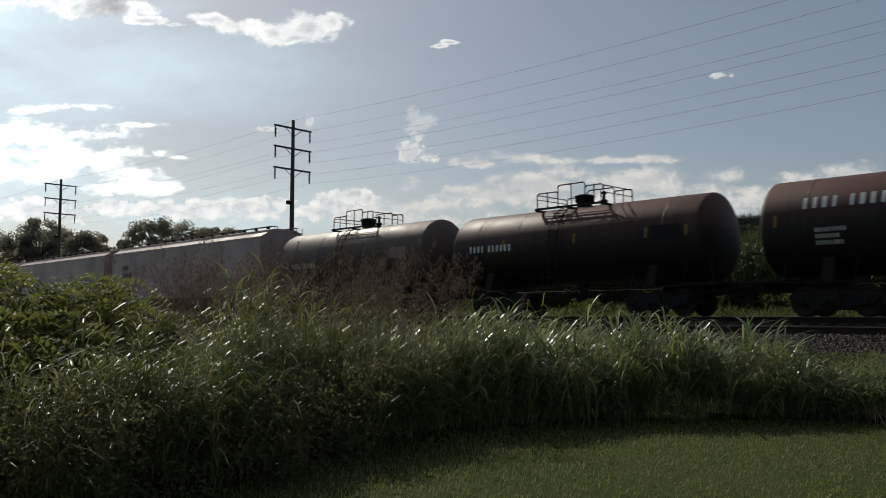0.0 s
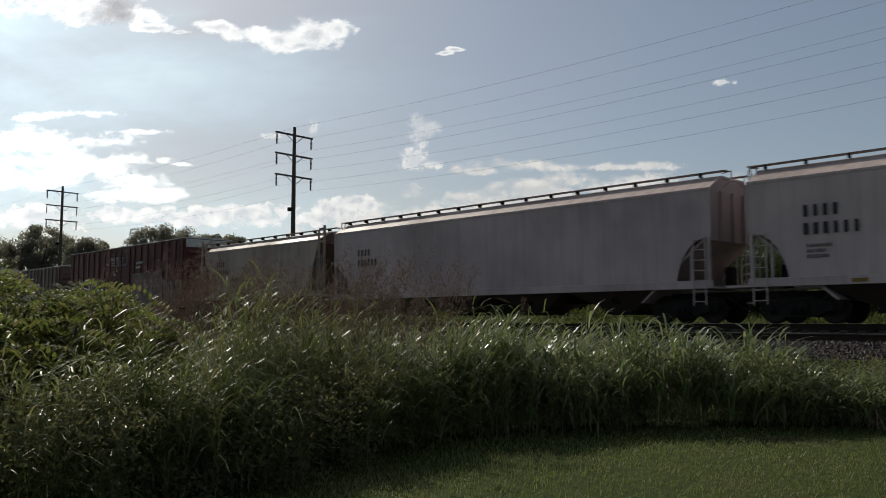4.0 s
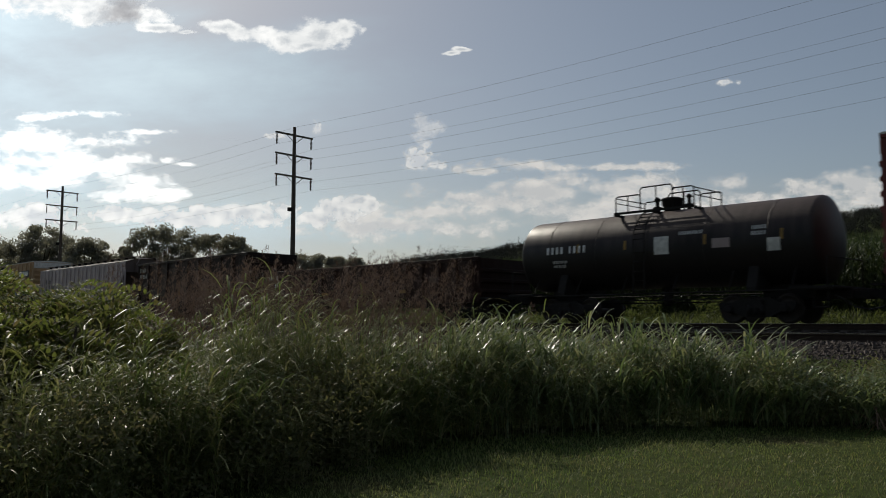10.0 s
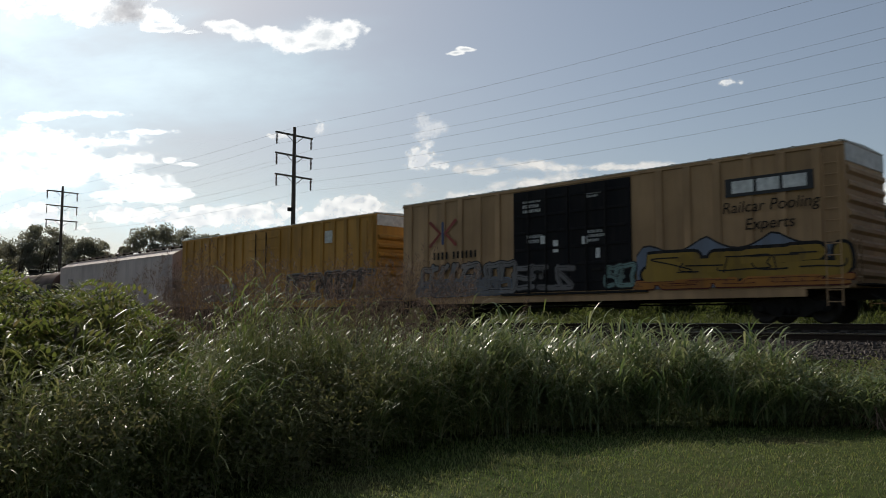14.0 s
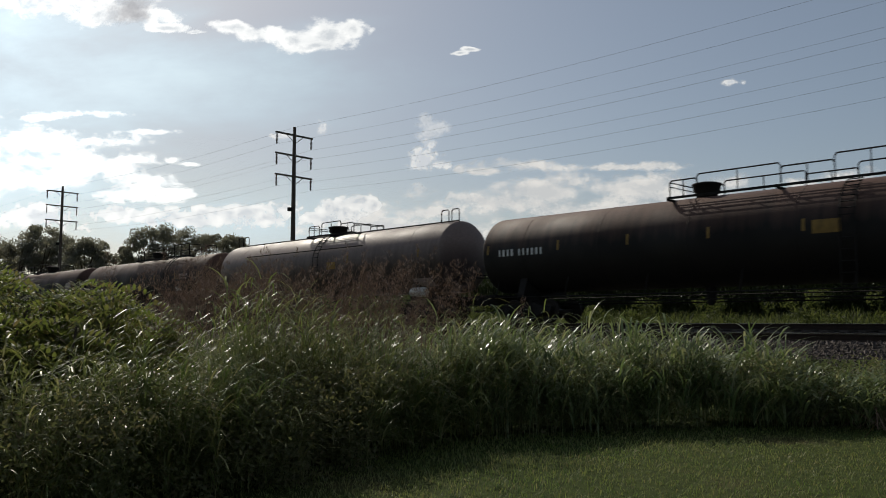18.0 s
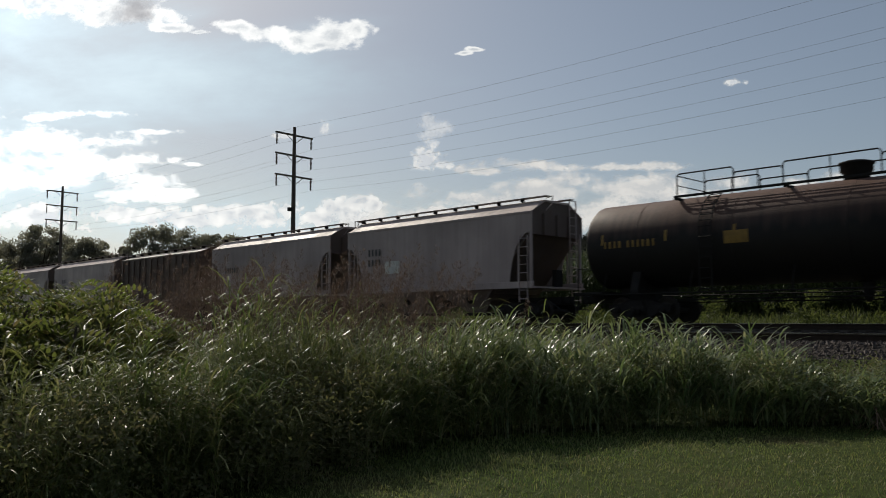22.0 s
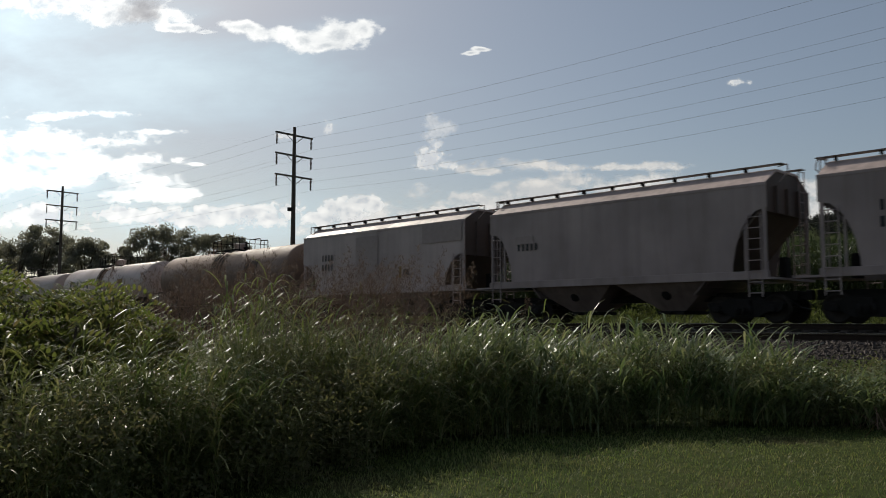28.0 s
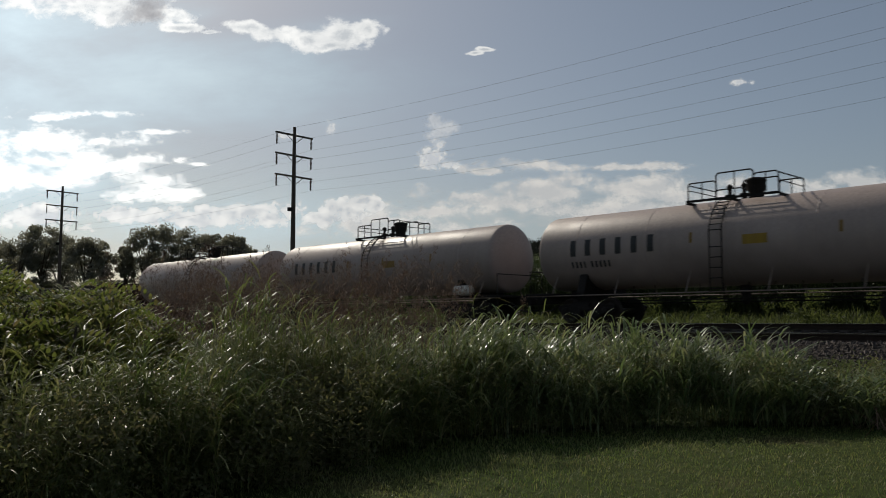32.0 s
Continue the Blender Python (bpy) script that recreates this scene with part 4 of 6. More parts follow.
# ----- boxcars -----
def box_car(spec):
    half, top, W = spec["half"], spec["top"], 1.6
    mat = spec["mat"]
    car = car_thing("boxcar", spec["label"], "boxcar", "boxcars of the train")
    floor_z, eave = 1.02, top
    top = top + 0.09
    part("body", boxes((-half, half, -W, W, floor_z, eave), bevel=0.02), mat, car)
    bm = prism(bmesh.new(), [(-W - 0.02, eave), (-W - 0.02, eave + 0.03), (0, top), (W + 0.02, eave + 0.03), (W + 0.02, eave)], -half - 0.02, half + 0.02, "x")
    roof = part("roof", bm, spec.get("roof_mat", PLATE), car)
    rib = shared("roof_rib", lambda: mesh_of("roof_rib", prism(bmesh.new(), [(-W - 0.03, -0.09), (-W - 0.03, -0.02), (0, 0.06), (W + 0.03, -0.02), (W + 0.03, -0.09)], -0.05, 0.05, "x"), spec.get("roof_mat", PLATE)))
    for x in np.linspace(-half + 0.1, half - 0.1, 15):
        part("roof_rib", rib, None, roof).matrix_basis = pose(x, 0, top - 0.02)
    # side posts
    d0, d1 = spec["door"]
    key = ("post", id(mat), round(top, 2))
    post = shared(key, lambda: mesh_of("side_post", boxes((-0.13, 0.13, -0.05, 0.03, floor_z + 0.25, eave - 0.08), bevel=0.03), mat))
    for s in (-1, 1):
        for x in np.arange(-half + spec.get("first", 0.55), half - 0.2, spec.get("pitch", 1.0)):
            if d0 - 0.15 < x < d1 + 0.15:
                continue
            p = part("side_post", post, None, car)
            p.matrix_basis = pose(x, s * (W + 0.02), 0, 0, 0, 0 if s < 0 else 180)
        part("side_sill", boxes((-half + 1.2, half - 1.2, s * (W - 0.1), s * (W + 0.03), 0.78, 1.04), (-half, half, s * (W - 0.1), s * (W + 0.035), 1.0, 1.2), bevel=0.01), spec.get("sill_mat", mat), car)
        part("top_chord", boxes((-half, half, s * (W - 0.02), s * (W + 0.05), eave - 0.12, eave - 0.02), bevel=0.01), mat, car)
        nd = spec.get("doors", 1)
        dw = (d1 - d0) / nd
        for i in range(nd):
            a, b = d0 + i * dw + 0.02, d0 + (i + 1) * dw - 0.02
            dr = part("door", boxes((a, b, s * W, s * (W + 0.07), 1.15, eave - 0.16), bevel=0.015), spec.get("door_mat", mat), car, spec.get("door_label", ""))
            for z in np.linspace(1.5, eave - 0.5, 6):
                part("door_rib", boxes((a + 0.12, b - 0.12, s * (W + 0.06), s * (W + 0.10), z - 0.05, z + 0.05), bevel=0.012), spec.get("door_mat", mat), dr)
            for x in (a + (b - a) * 0.3, a + (b - a) * 0.62):
                part("lock_rod", rods(0.028, ((x, s * (W + 0.13), 1.1), (x, s * (W + 0.13), eave - 0.2))), STEEL, dr)
            part("door_handle", boxes((a + (b - a) * 0.4, a + (b - a) * 0.55, s * (W + 0.12), s * (W + 0.16), 1.85, 1.95)), STEEL, dr)
        part("door_track", boxes((d0 - 0.6, d1 + 0.6, s * (W + 0.02), s * (W + 0.12), 1.04, 1.12)), STEEL, car)
        # ends: horizontal corrugations, upper panel
        for z in np.arange(1.45, eave - 0.7, 0.42):
            e = part("end_corrugation", shared(("corr", id(mat)), lambda: mesh_of("end_corrugation", prism(bmesh.new(), [(0, -0.14), (0.09, -0.05), (0.09, 0.05), (0, 0.14)], -W + 0.12, W - 0.12), mat)), None, car)
            e.matrix_basis = pose(s * half, 0, z, 0, 0, 0 if s > 0 else 180)
        part("end_panel", boxes((s * (half + 0.015) - 0.015, s * (half + 0.015) + 0.015, -W + 0.05, W - 0.05, eave - 0.55, eave - 0.04)), spec.get("end_panel", mat), car, spec.get("end_label", ""))
        for y in (-1, 1):
            ladder(car, s * (half - 0.35), y * (W + 0.1), 0.5, 2.3 if y * s > 0 else eave - 0.3, spec.get("ladder_mat", mat))
        ladder(car, s * (half + 0.14), -s * 1.15, 1.2, 2.4, spec.get("ladder_mat", mat), 0.4, "y")
        part("crossover_platform", boxes((s * (half + 0.3) - 0.25, s * (half + 0.3) + 0.25, -1.2, 1.2, 1.08, 1.13)), STEEL, car)
        truck(car, s * (half - spec.get("truck_in", 1.9)))
    part("centre_sill", boxes((-half - 0.6, half + 0.6, -0.3, 0.3, 0.7, 1.02)), STEEL, car)
    part("brake_rigging", rods(0.03, ((-half + 3, -0.6, 0.62), (half - 3, -0.6, 0.62)), ((-2, -1.1, 0.7), (2, -1.1, 0.7)), ((-half + 3, -1.3, 0.58), (-1, -1.3, 0.62))), STEEL, car)
    part("brake_cylinder", lathe(bmesh.new(), [(-0.5, 0.14), (0.4, 0.17), (0.5, 0.08)], "x", 14, True, (1.6, -0.8, 0.66)), STEEL, car)
    coupler(car, half + 0.3, spec["pull"])
    dress(car, spec, -W - 0.075)
    return car


# ----- gondolas -----
def gondola_car(spec):
    half, top, W = spec["half"], spec["top"], 1.55
    mat = spec["mat"]
    car = car_thing("gondola_car", spec["label"], "gondola car", "open gondola cars of the train")
    low = spec.get("low", 1.0)
    for s in (-1, 1):
        part("side_wall", boxes((-half, half, s * W - 0.03, s * W + 0.03, low, top)), mat, car)
        part("top_chord", boxes((-half, half, s * W - 0.09, s * W + 0.09, top - 0.1, top + 0.05), bevel=0.02), mat, car)
        part("side_sill", boxes((-half, half, s * W - 0.06, s * W + 0.08, low - 0.16, low + 0.08), bevel=0.015), mat, car)
        rib = shared(("gon", id(mat), round(top, 2)), lambda: mesh_of("side_rib", boxes((-0.09, 0.09, -0.11, 0.02, low, top - 0.08), bevel=0.03), mat))
        n = spec["ribs"]
        for i in range(n):
            p = part("side_rib", rib, None, car)
            p.matrix_basis = pose(-half + 0.25 + (2 * half - 0.5) * i / (n - 1), s * (W + 0.02), 0, 0, 0, 0 if s < 0 else 180)
        part("end_wall", boxes((s * half - 0.04, s * half + 0.04, -W, W, low, top + spec.get("end_up", 0.0))), mat, car)
        for z in np.arange(low + 0.3, top - 0.1, 0.42):
            part("end_rib", boxes((s * half + s * 0.09 - 0.07, s * half + s * 0.09 + 0.07, -W, W, z - 0.07, z + 0.07), bevel=0.02), mat, car)
        part("end_platform", boxes((s * (half + 0.3) - 0.3, s * (half + 0.3) + 0.3, -W, W, 0.95, 1.03)), STEEL, car)
        for y in (-1, 1):
            ladder(car, s * (half - 0.5), y * (W + 0.16), 0.5, top - 0.1, mat)
        truck(car, s * (half - 1.6))
    part("floor_plate", boxes((-half, half, -W, W, low - 0.1, low + 0.02)), STEEL, car)
    part("centre_sill", boxes((-half - 0.5, half + 0.5, -0.25, 0.25, 0.68, low)), STEEL, car)
    if spec.get("tubs"):
        for cx in (-half * 0.42, half * 0.42):
            part("bottom_tub", prism(bmesh.new(), [(cx - half * 0.3, low), (cx + half * 0.3, low), (cx + half * 0.24, 0.5), (cx - half * 0.24, 0.5)], -1.2, 1.2), mat, car)
    if spec.get("load"):
        r = random.Random(5)
        bm = bmesh.new()
        n, m = 60, 10
        grid = [[bm.verts.new((-half + 0.1 + (2 * half - 0.2) * i / n, -W + 0.05 + (2 * W - 0.1) * j / m, spec["load"] + 0.22 * math.sin(math.pi * j / m) + r.uniform(-0.06, 0.06) + 0.1 * math.sin(i * 0.5))) for j in range(m + 1)] for i in range(n + 1)]
        for i in range(n):
            for j in range(m):
                bm.faces.new((grid[i][j], grid[i + 1][j], grid[i + 1][j + 1], grid[i][j + 1]))
        part("load", bm, STONE, car, "heap of dark scrap and rubble")
    coupler(car, half, spec["pull"])
    dress(car, spec, -W - 0.12)
    return car

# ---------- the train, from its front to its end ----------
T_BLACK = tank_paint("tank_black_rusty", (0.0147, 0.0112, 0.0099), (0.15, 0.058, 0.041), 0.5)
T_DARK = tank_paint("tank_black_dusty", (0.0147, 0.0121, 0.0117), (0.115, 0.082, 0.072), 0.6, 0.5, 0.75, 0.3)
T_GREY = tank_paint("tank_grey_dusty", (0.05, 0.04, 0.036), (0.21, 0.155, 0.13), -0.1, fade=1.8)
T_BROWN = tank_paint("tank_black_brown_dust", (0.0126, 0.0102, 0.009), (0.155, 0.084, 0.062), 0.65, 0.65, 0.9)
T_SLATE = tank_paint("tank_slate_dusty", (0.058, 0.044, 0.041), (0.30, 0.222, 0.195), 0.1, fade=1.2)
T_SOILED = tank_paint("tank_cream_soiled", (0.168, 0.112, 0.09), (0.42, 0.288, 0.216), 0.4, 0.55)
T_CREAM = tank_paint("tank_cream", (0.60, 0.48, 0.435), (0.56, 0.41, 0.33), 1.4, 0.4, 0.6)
# soft gradient paints the warm-lit top over a darker flank, along with dust
T_PALE = tank_paint("tank_pale_grey_lit_back", (0.36, 0.295, 0.28), (0.53, 0.42, 0.365), 0.0, 0.45, 0.85, fade=1.6)
H_PALE = paint("hopper_pale_grey", (0.53, 0.435, 0.43), 0.05, 0.22)
H_WHITE = paint("hopper_white", (0.57, 0.47, 0.455), 0.05, 0.28)
H_GREY = paint("hopper_grey", (0.44, 0.355, 0.34), 0.1, 0.24)
H_CLEAN = paint("hopper_off_white", (0.53, 0.43, 0.41), 0.08, 0.22)
H_CREAM = paint("hopper_cream", (0.42, 0.345, 0.295), 0.25, 0.4)
H_BROWN = paint("hopper_weathered_brown", (0.10, 0.068, 0.056), 0.3, 0.5)
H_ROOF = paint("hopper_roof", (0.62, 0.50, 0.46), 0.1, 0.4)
H_BOARD = plain("running_board_steel", (0.21, 0.163, 0.14), 0.7)
# ends and bays: base colours darker than the side sheets
H_END = paint("hopper_end_dark", (0.13, 0.1, 0.09), 0.3, 0.7)
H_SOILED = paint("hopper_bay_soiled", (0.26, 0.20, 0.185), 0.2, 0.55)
H_BAY = paint("hopper_bay_dark", (0.0945, 0.0744, 0.0675), 0.3, 0.6)
B_RED = paint("boxcar_oxide_red", (0.12, 0.042, 0.04), 0.15, 0.35, rust_col=(0.06, 0.03, 0.022))
B_RED2 = paint("boxcar_red", (0.165, 0.052, 0.048), 0.12, 0.3, rust_col=(0.06, 0.03, 0.022))
B_TAN = paint("boxcar_faded_tan", (0.185, 0.135, 0.112), 0.28, 0.55)
B_BUFF = paint("boxcar_buff_yellow", (0.5, 0.315, 0.17), 0.15, 0.35)
B_YELLOW = paint("boxcar_golden_yellow", (0.54, 0.275, 0.06), 0.15, 0.35)
B_BLACK = paint("boxcar_black_door", (0.012, 0.012, 0.014), 0.02, 0.12, 0.7)
G_RUST = paint("gondola_rust_brown", (0.026, 0.0115, 0.009), 0.25, 0.12)
G_DARK = paint("gondola_dark_brown", (0.019, 0.0105, 0.0092), 0.2, 0.1)
PANEL = plain("white_end_panel", (0.55, 0.53, 0.5), 0.6)
PATCH = plain("repaint_patch", (0.33, 0.26, 0.245), 0.6, vary=0.08)
RUSTSPILL = plain("rust_spill", (0.14, 0.065, 0.03), 0.8, vary=0.3)
SPILL = plain("dried_spill", (0.0735, 0.0512, 0.0405), 0.8, vary=0.3)

S3 = ((-1.55, -0.55, 0.62), (-0.55, 0.7, 0.85), (0.7, 1.5, 0.7))          # railings of the small tanks
S5 = ((-1.9, -1.0, 0.55), (-0.8, 0.8, 0.66), (0.8, 1.85, 0.5))
LONG = ((-3.7, -2.7, 0.6), (-2.7, 0.1, 0.72), (0.1, 1.7, 0.6), (1.7, 3.7, 0.78))
LONG_BACK = tuple((-b, -a, h) for a, b, h in LONG[::-1])


def tank(left, right, r, top, mat, label, **k):
    """left, right: the ends of the cylindrical shell along the track at the start."""
    s = dict(kind=tank_car, half=(right - left) / 2, at=(right + left) / 2, r=r, top=top, mat=mat, label=label, platform=0.1, pw=1.55, rails=S3, pull=(right - left) / 2 + 1.32)
    s.update(k)
    return s


def body(kind, left, right, top, mat, label, pull, **k):
    s = dict(kind=kind, half=(right - left) / 2, at=(right + left) / 2, top=top, mat=mat, label=label, pull=pull)
    s.update(k)
    return s


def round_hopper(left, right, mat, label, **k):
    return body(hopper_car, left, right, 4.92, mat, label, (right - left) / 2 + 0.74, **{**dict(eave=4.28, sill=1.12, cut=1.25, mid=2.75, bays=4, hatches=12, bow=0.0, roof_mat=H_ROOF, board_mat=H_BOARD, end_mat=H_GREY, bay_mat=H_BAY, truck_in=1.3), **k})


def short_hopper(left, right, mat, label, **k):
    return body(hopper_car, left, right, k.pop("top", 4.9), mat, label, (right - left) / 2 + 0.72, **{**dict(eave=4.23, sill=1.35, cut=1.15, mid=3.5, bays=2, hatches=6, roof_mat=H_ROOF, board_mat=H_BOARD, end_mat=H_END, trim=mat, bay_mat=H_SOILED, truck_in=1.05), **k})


ID = ((4,), (6,))
SMALL = ((9,), (7,), (8,))
TRAIN = [
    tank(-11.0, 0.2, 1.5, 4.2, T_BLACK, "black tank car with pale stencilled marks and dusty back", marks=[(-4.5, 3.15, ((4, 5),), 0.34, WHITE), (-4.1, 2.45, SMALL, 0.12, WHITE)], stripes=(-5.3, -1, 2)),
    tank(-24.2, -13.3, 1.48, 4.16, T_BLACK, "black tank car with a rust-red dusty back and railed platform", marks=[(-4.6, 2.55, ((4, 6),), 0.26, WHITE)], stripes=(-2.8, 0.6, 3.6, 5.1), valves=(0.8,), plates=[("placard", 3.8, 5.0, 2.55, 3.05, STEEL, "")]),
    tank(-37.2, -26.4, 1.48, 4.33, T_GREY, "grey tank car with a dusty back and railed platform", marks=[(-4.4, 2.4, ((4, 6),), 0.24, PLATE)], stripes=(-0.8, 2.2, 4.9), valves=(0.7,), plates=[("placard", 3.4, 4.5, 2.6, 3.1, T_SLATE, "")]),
    round_hopper(-58.47, -39.04, H_PALE, "pale grey four-bay covered hopper car with curved sides", marks=[(-7.9, 3.1, ID, 0.32, BLACK), (-7.8, 2.2, SMALL, 0.1, BLACK)], plates=[("stripe", x, x + 0.45, 1.16, 1.27, YELLOW, "yellow reflective stripe") for x in (-6.5, -3.2, 0, 3.4, 6.6)]),
    round_hopper(-78.92, -59.95, H_WHITE, "white-grey four-bay covered hopper car with curved sides", marks=[(-7.8, 3.1, ID, 0.34, BLACK), (-7.7, 2.2, SMALL, 0.1, BLACK)], plates=[("stripe", x, x + 0.45, 1.16, 1.27, YELLOW, "yellow reflective stripe") for x in (-6.5, -3.2, 0, 3.4)] + [("placard", 3.2, 3.6, 2.05, 2.35, BLACK, "black panel"), ("patch", 5.1, 6.9, 2.35, 2.75, PATCH, "grey repainted patch")]),
    round_hopper(-99.86, -80.13, H_PALE, "pale blue-grey covered hopper car with rippled sides", marks=[(-8.0, 3.1, ID, 0.3, BLACK)]),
    body(hopper_car, -113.30, -100.73, 4.74, H_CREAM, "cream two-bay covered hopper car with sloped ends", 6.7, eave=4.12, sill=1.35, cut=1.1, mid=4.05, inset=0.5, bays=2, hatches=6, bow=0.0, w=1.55, roof_mat=H_CREAM, board_mat=H_CREAM, end_mat=H_END, bay_mat=H_END, truck_in=1.1, marks=[(-4.3, 3.2, ((4,), (6,)), 0.3, STEEL), (-2.7, 2.3, ((9,),), 0.24, STEEL)], round=False),
    body(box_car, -134.05, -115.20, 5.25, B_RED, "dark oxide-red boxcar with sprayed graffiti and white end panel", 10.36, door=(-1.6, 1.5), end_panel=PANEL, end_label="white upper end panel", marks=[(-5.7, 2.95, ((2, 2), (2, 2, 2)), 0.3, WHITE), (-1.5, 4.35, ((8,), (6,)), 0.22, WHITE), (2.6, 3.9, ((7,), (5,)), 0.18, WHITE)],
         panels=[(2.0, 6.5, 1.05, 3.25, 3)], bands=[(-4.95, -1.75, 1.1, 2.35, "white", "silver", 31)],
         tags=[(-8.3, -5.1, 1.15, 2.3, 4, "slate", "white", 1, 0.42), (-4.9, -1.8, 1.15, 2.6, 4, "white", "slate", 2, 0.42), (-1.2, 1.2, 1.35, 2.3, 4, "slate", "pale_blue", 3, 0.3), (-0.9, 1.0, 3.9, 4.6, 3, "maroon", "silver", 35, 0.22), (6.7, 9.0, 1.25, 2.7, 4, "maroon", "grey", 4, 0.3)]),
    body(box_car, -154.80, -136.08, 4.48, B_TAN, "faded tan boxcar with black and white graffiti", 10.36, door=(-2.4, 1.2), pitch=0.85, marks=[(-7.7, 2.45, ((4,),), 0.3, PANEL), (-7.6, 3.3, ((6,),), 0.2, STEEL)], tags=[(1.6, 6.7, 1.1, 2.55, "MTKS", "black", "white", 5, 0.4), (-6.2, -2.9, 1.2, 2.3, 5, "grey", "silver", 6)], plates=[("placard", 7.5, 8.1, 2.05, 2.4, PLATE, "small white panel"), ("patch", -8.6, -7.0, 1.4, 2.35, PATCH, "grey patch")]),
    body(box_car, -175.53, -156.87, 5.2, B_RED2, "red boxcar with large white graffiti along the lower side", 10.36, door=(-1.7, 1.6), end_panel=PANEL, end_label="pale upper end panel", marks=[(-8.2, 2.95, ((2, 2), (2, 2)), 0.26, WHITE), (-1.0, 4.45, ((6,), (5,)), 0.16, WHITE)], tags=[(-8.0, -4.4, 1.15, 2.8, "KOBL", "white", "black", 7), (-4.2, -2.0, 1.2, 2.5, 3, "pink", "maroon", 8), (-1.9, 2.0, 1.2, 2.4, 5, "maroon", "tan", 9), (1.6, 2.5, 1.2, 2.3, 1, "teal", "silver", 36, 0.5), (2.2, 6.3, 1.15, 2.75, 5, "slate", "white", 10, 0.5), (6.2, 8.0, 1.15, 2.5, 2, "slate", "teal", 37, 0.5), (7.7, 9.1, 1.12, 1.85, 2, "silver", "white", 38, 0.5)]),
    tank(-188.5, -177.7, 1.36, 3.92, T_DARK, "glossy black tank car with white marks and railed platform", marks=[(-4.3, 2.55, ((4, 4),), 0.26, WHITE), (-4.0, 2.2, ((8,), (7,)), 0.1, WHITE), (1.2, 2.9, ((9,),), 0.12, WHITE), (3.7, 2.9, ((5,), (5,)), 0.12, WHITE)], stripes=(-2.9, -0.9, 2.1, 4.6), manway=0.15, valves=(-0.5, 0.75), plates=[("placard", 0.3, 0.85, 2.3, 2.9, PLATE, "white panel"), ("placard", 2.4, 3.0, 2.4, 2.7, PATCH, "grey panel"), ("placard", 4.2, 4.6, 2.2, 2.6, PLATE, "pale diamond placard")]),
    body(gondola_car, -206.77, -190.66, 2.62, G_RUST, "rusty brown low-sided gondola car with white marks", 9.0, ribs=16, marks=[(-7.3, 2.2, ((3, 1), (6,)), 0.24, WHITE)], plates=[("stripe", x, x + 0.5, 1.3, 1.45, YELLOW, "faded yellow stripe") for x in (-2.5, 0.5, 3.2)] + [("placard", 5.2, 5.7, 1.7, 1.95, SPILL, "")]),
    body(gondola_car, -222.30, -208.23, 3.86, G_DARK, "dark brown high-sided gondola car with pale marks", 7.75, ribs=11, tubs=True, end_up=0.05, load=3.7, marks=[(-6.6, 3.3, ID, 0.27, PLATE)], plates=[("stripe", x, x + 0.12, 1.5, 2.2, YELLOW, "yellow reflective stripe") for x in (-3.9, -1.0, 1.9, 4.8)]),
    body(hopper_car, -241.30, -224.51, 4.6, H_WHITE, "white ribbed three-bay covered hopper car", 9.45, eave=4.2, sill=1.56, cut=1.7, mid=3.6, bays=3, hatches=8, ribs=21, round=False, roof_mat=H_BROWN, board_mat=H_BOARD, end_mat=H_END, bay_mat=H_END, truck_in=1.6, marks=[(-6.9, 3.1, ((4,), (2, 4)), 0.34, BLACK)], plates=[("placard", 5.2, 5.7, 1.95, 2.2, BLACK, "black panel")]),
    body(box_car, -261.90, -243.13, 5.18, B_BUFF, "buff-yellow boxcar with black doors and colourful graffiti", 10.36, door=(-2.9, 2.4), doors=2, door_mat=B_BLACK, door_label="black plug door", first=0.5, pitch=1.03, end_panel=PANEL, end_label="pale upper end panel", marks=[(-7.4, 2.65, ((4, 6),), 0.3, STEEL), (-2.4, 4.55, ((9,), (8,), (9,)), 0.12, WHITE), (0.6, 4.6, ((9,), (7,)), 0.08, WHITE), (-2.2, 3.2, ((8,), (6,)), 0.12, WHITE), (0.6, 3.2, ((8,), (9,), (6,)), 0.1, WHITE), (6.9, 2.0, ((9,),), 0.1, WHITE)],
         bands=[(2.6, 9.3, 1.12, 2.75, "slate", "pale_blue", 11)], emblems=[(-6.8, 3.75)], tags=[(3.3, 9.2, 1.3, 2.35, 5, "black", "gold", 12, 0.46), (2.8, 9.3, 1.1, 1.45, 7, "maroon", "orange", 41, 0.5), (-8.0, -2.95, 1.15, 2.5, 8, "slate", "silver", 13, 0.34), (-8.2, -3.2, 1.1, 1.8, 9, "pale_blue", "grey", 42, 0.3), (-2.6, -0.2, 1.2, 2.2, 4, "slate", "grey", 14), (1.4, 2.4, 1.2, 2.1, 2, "slate", "teal", 15)],
         plates=[("patch", -1.55, -1.3, 2.95, 3.25, WHITE, "white painted patch"), ("patch", -0.95, -0.72, 2.6, 3.05, WHITE, "white painted patch"), ("patch", 0.35, 0.6, 2.8, 3.1, WHITE, "white painted patch"), ("patch", 0.95, 1.12, 2.3, 2.65, WHITE, "white painted patch"), ("placard", 6.8, 7.3, 1.9, 2.2, PLATE, "small white panel"), ("logo_panel", 5.85, 8.55, 3.9, 4.47, BLACK, "black brand panel"), ("logo", 6.06, 6.76, 4.0, 4.38, WHITE, "white logo shape"), ("logo", 6.86, 7.56, 4.0, 4.38, WHITE, "white logo shape"), ("logo", 7.66, 8.36, 4.0, 4.38, WHITE, "white logo shape")], words=[(7.2, 3.4, "Railcar Pooling", 0.5), (7.2, 2.85, "Experts", 0.5)]),
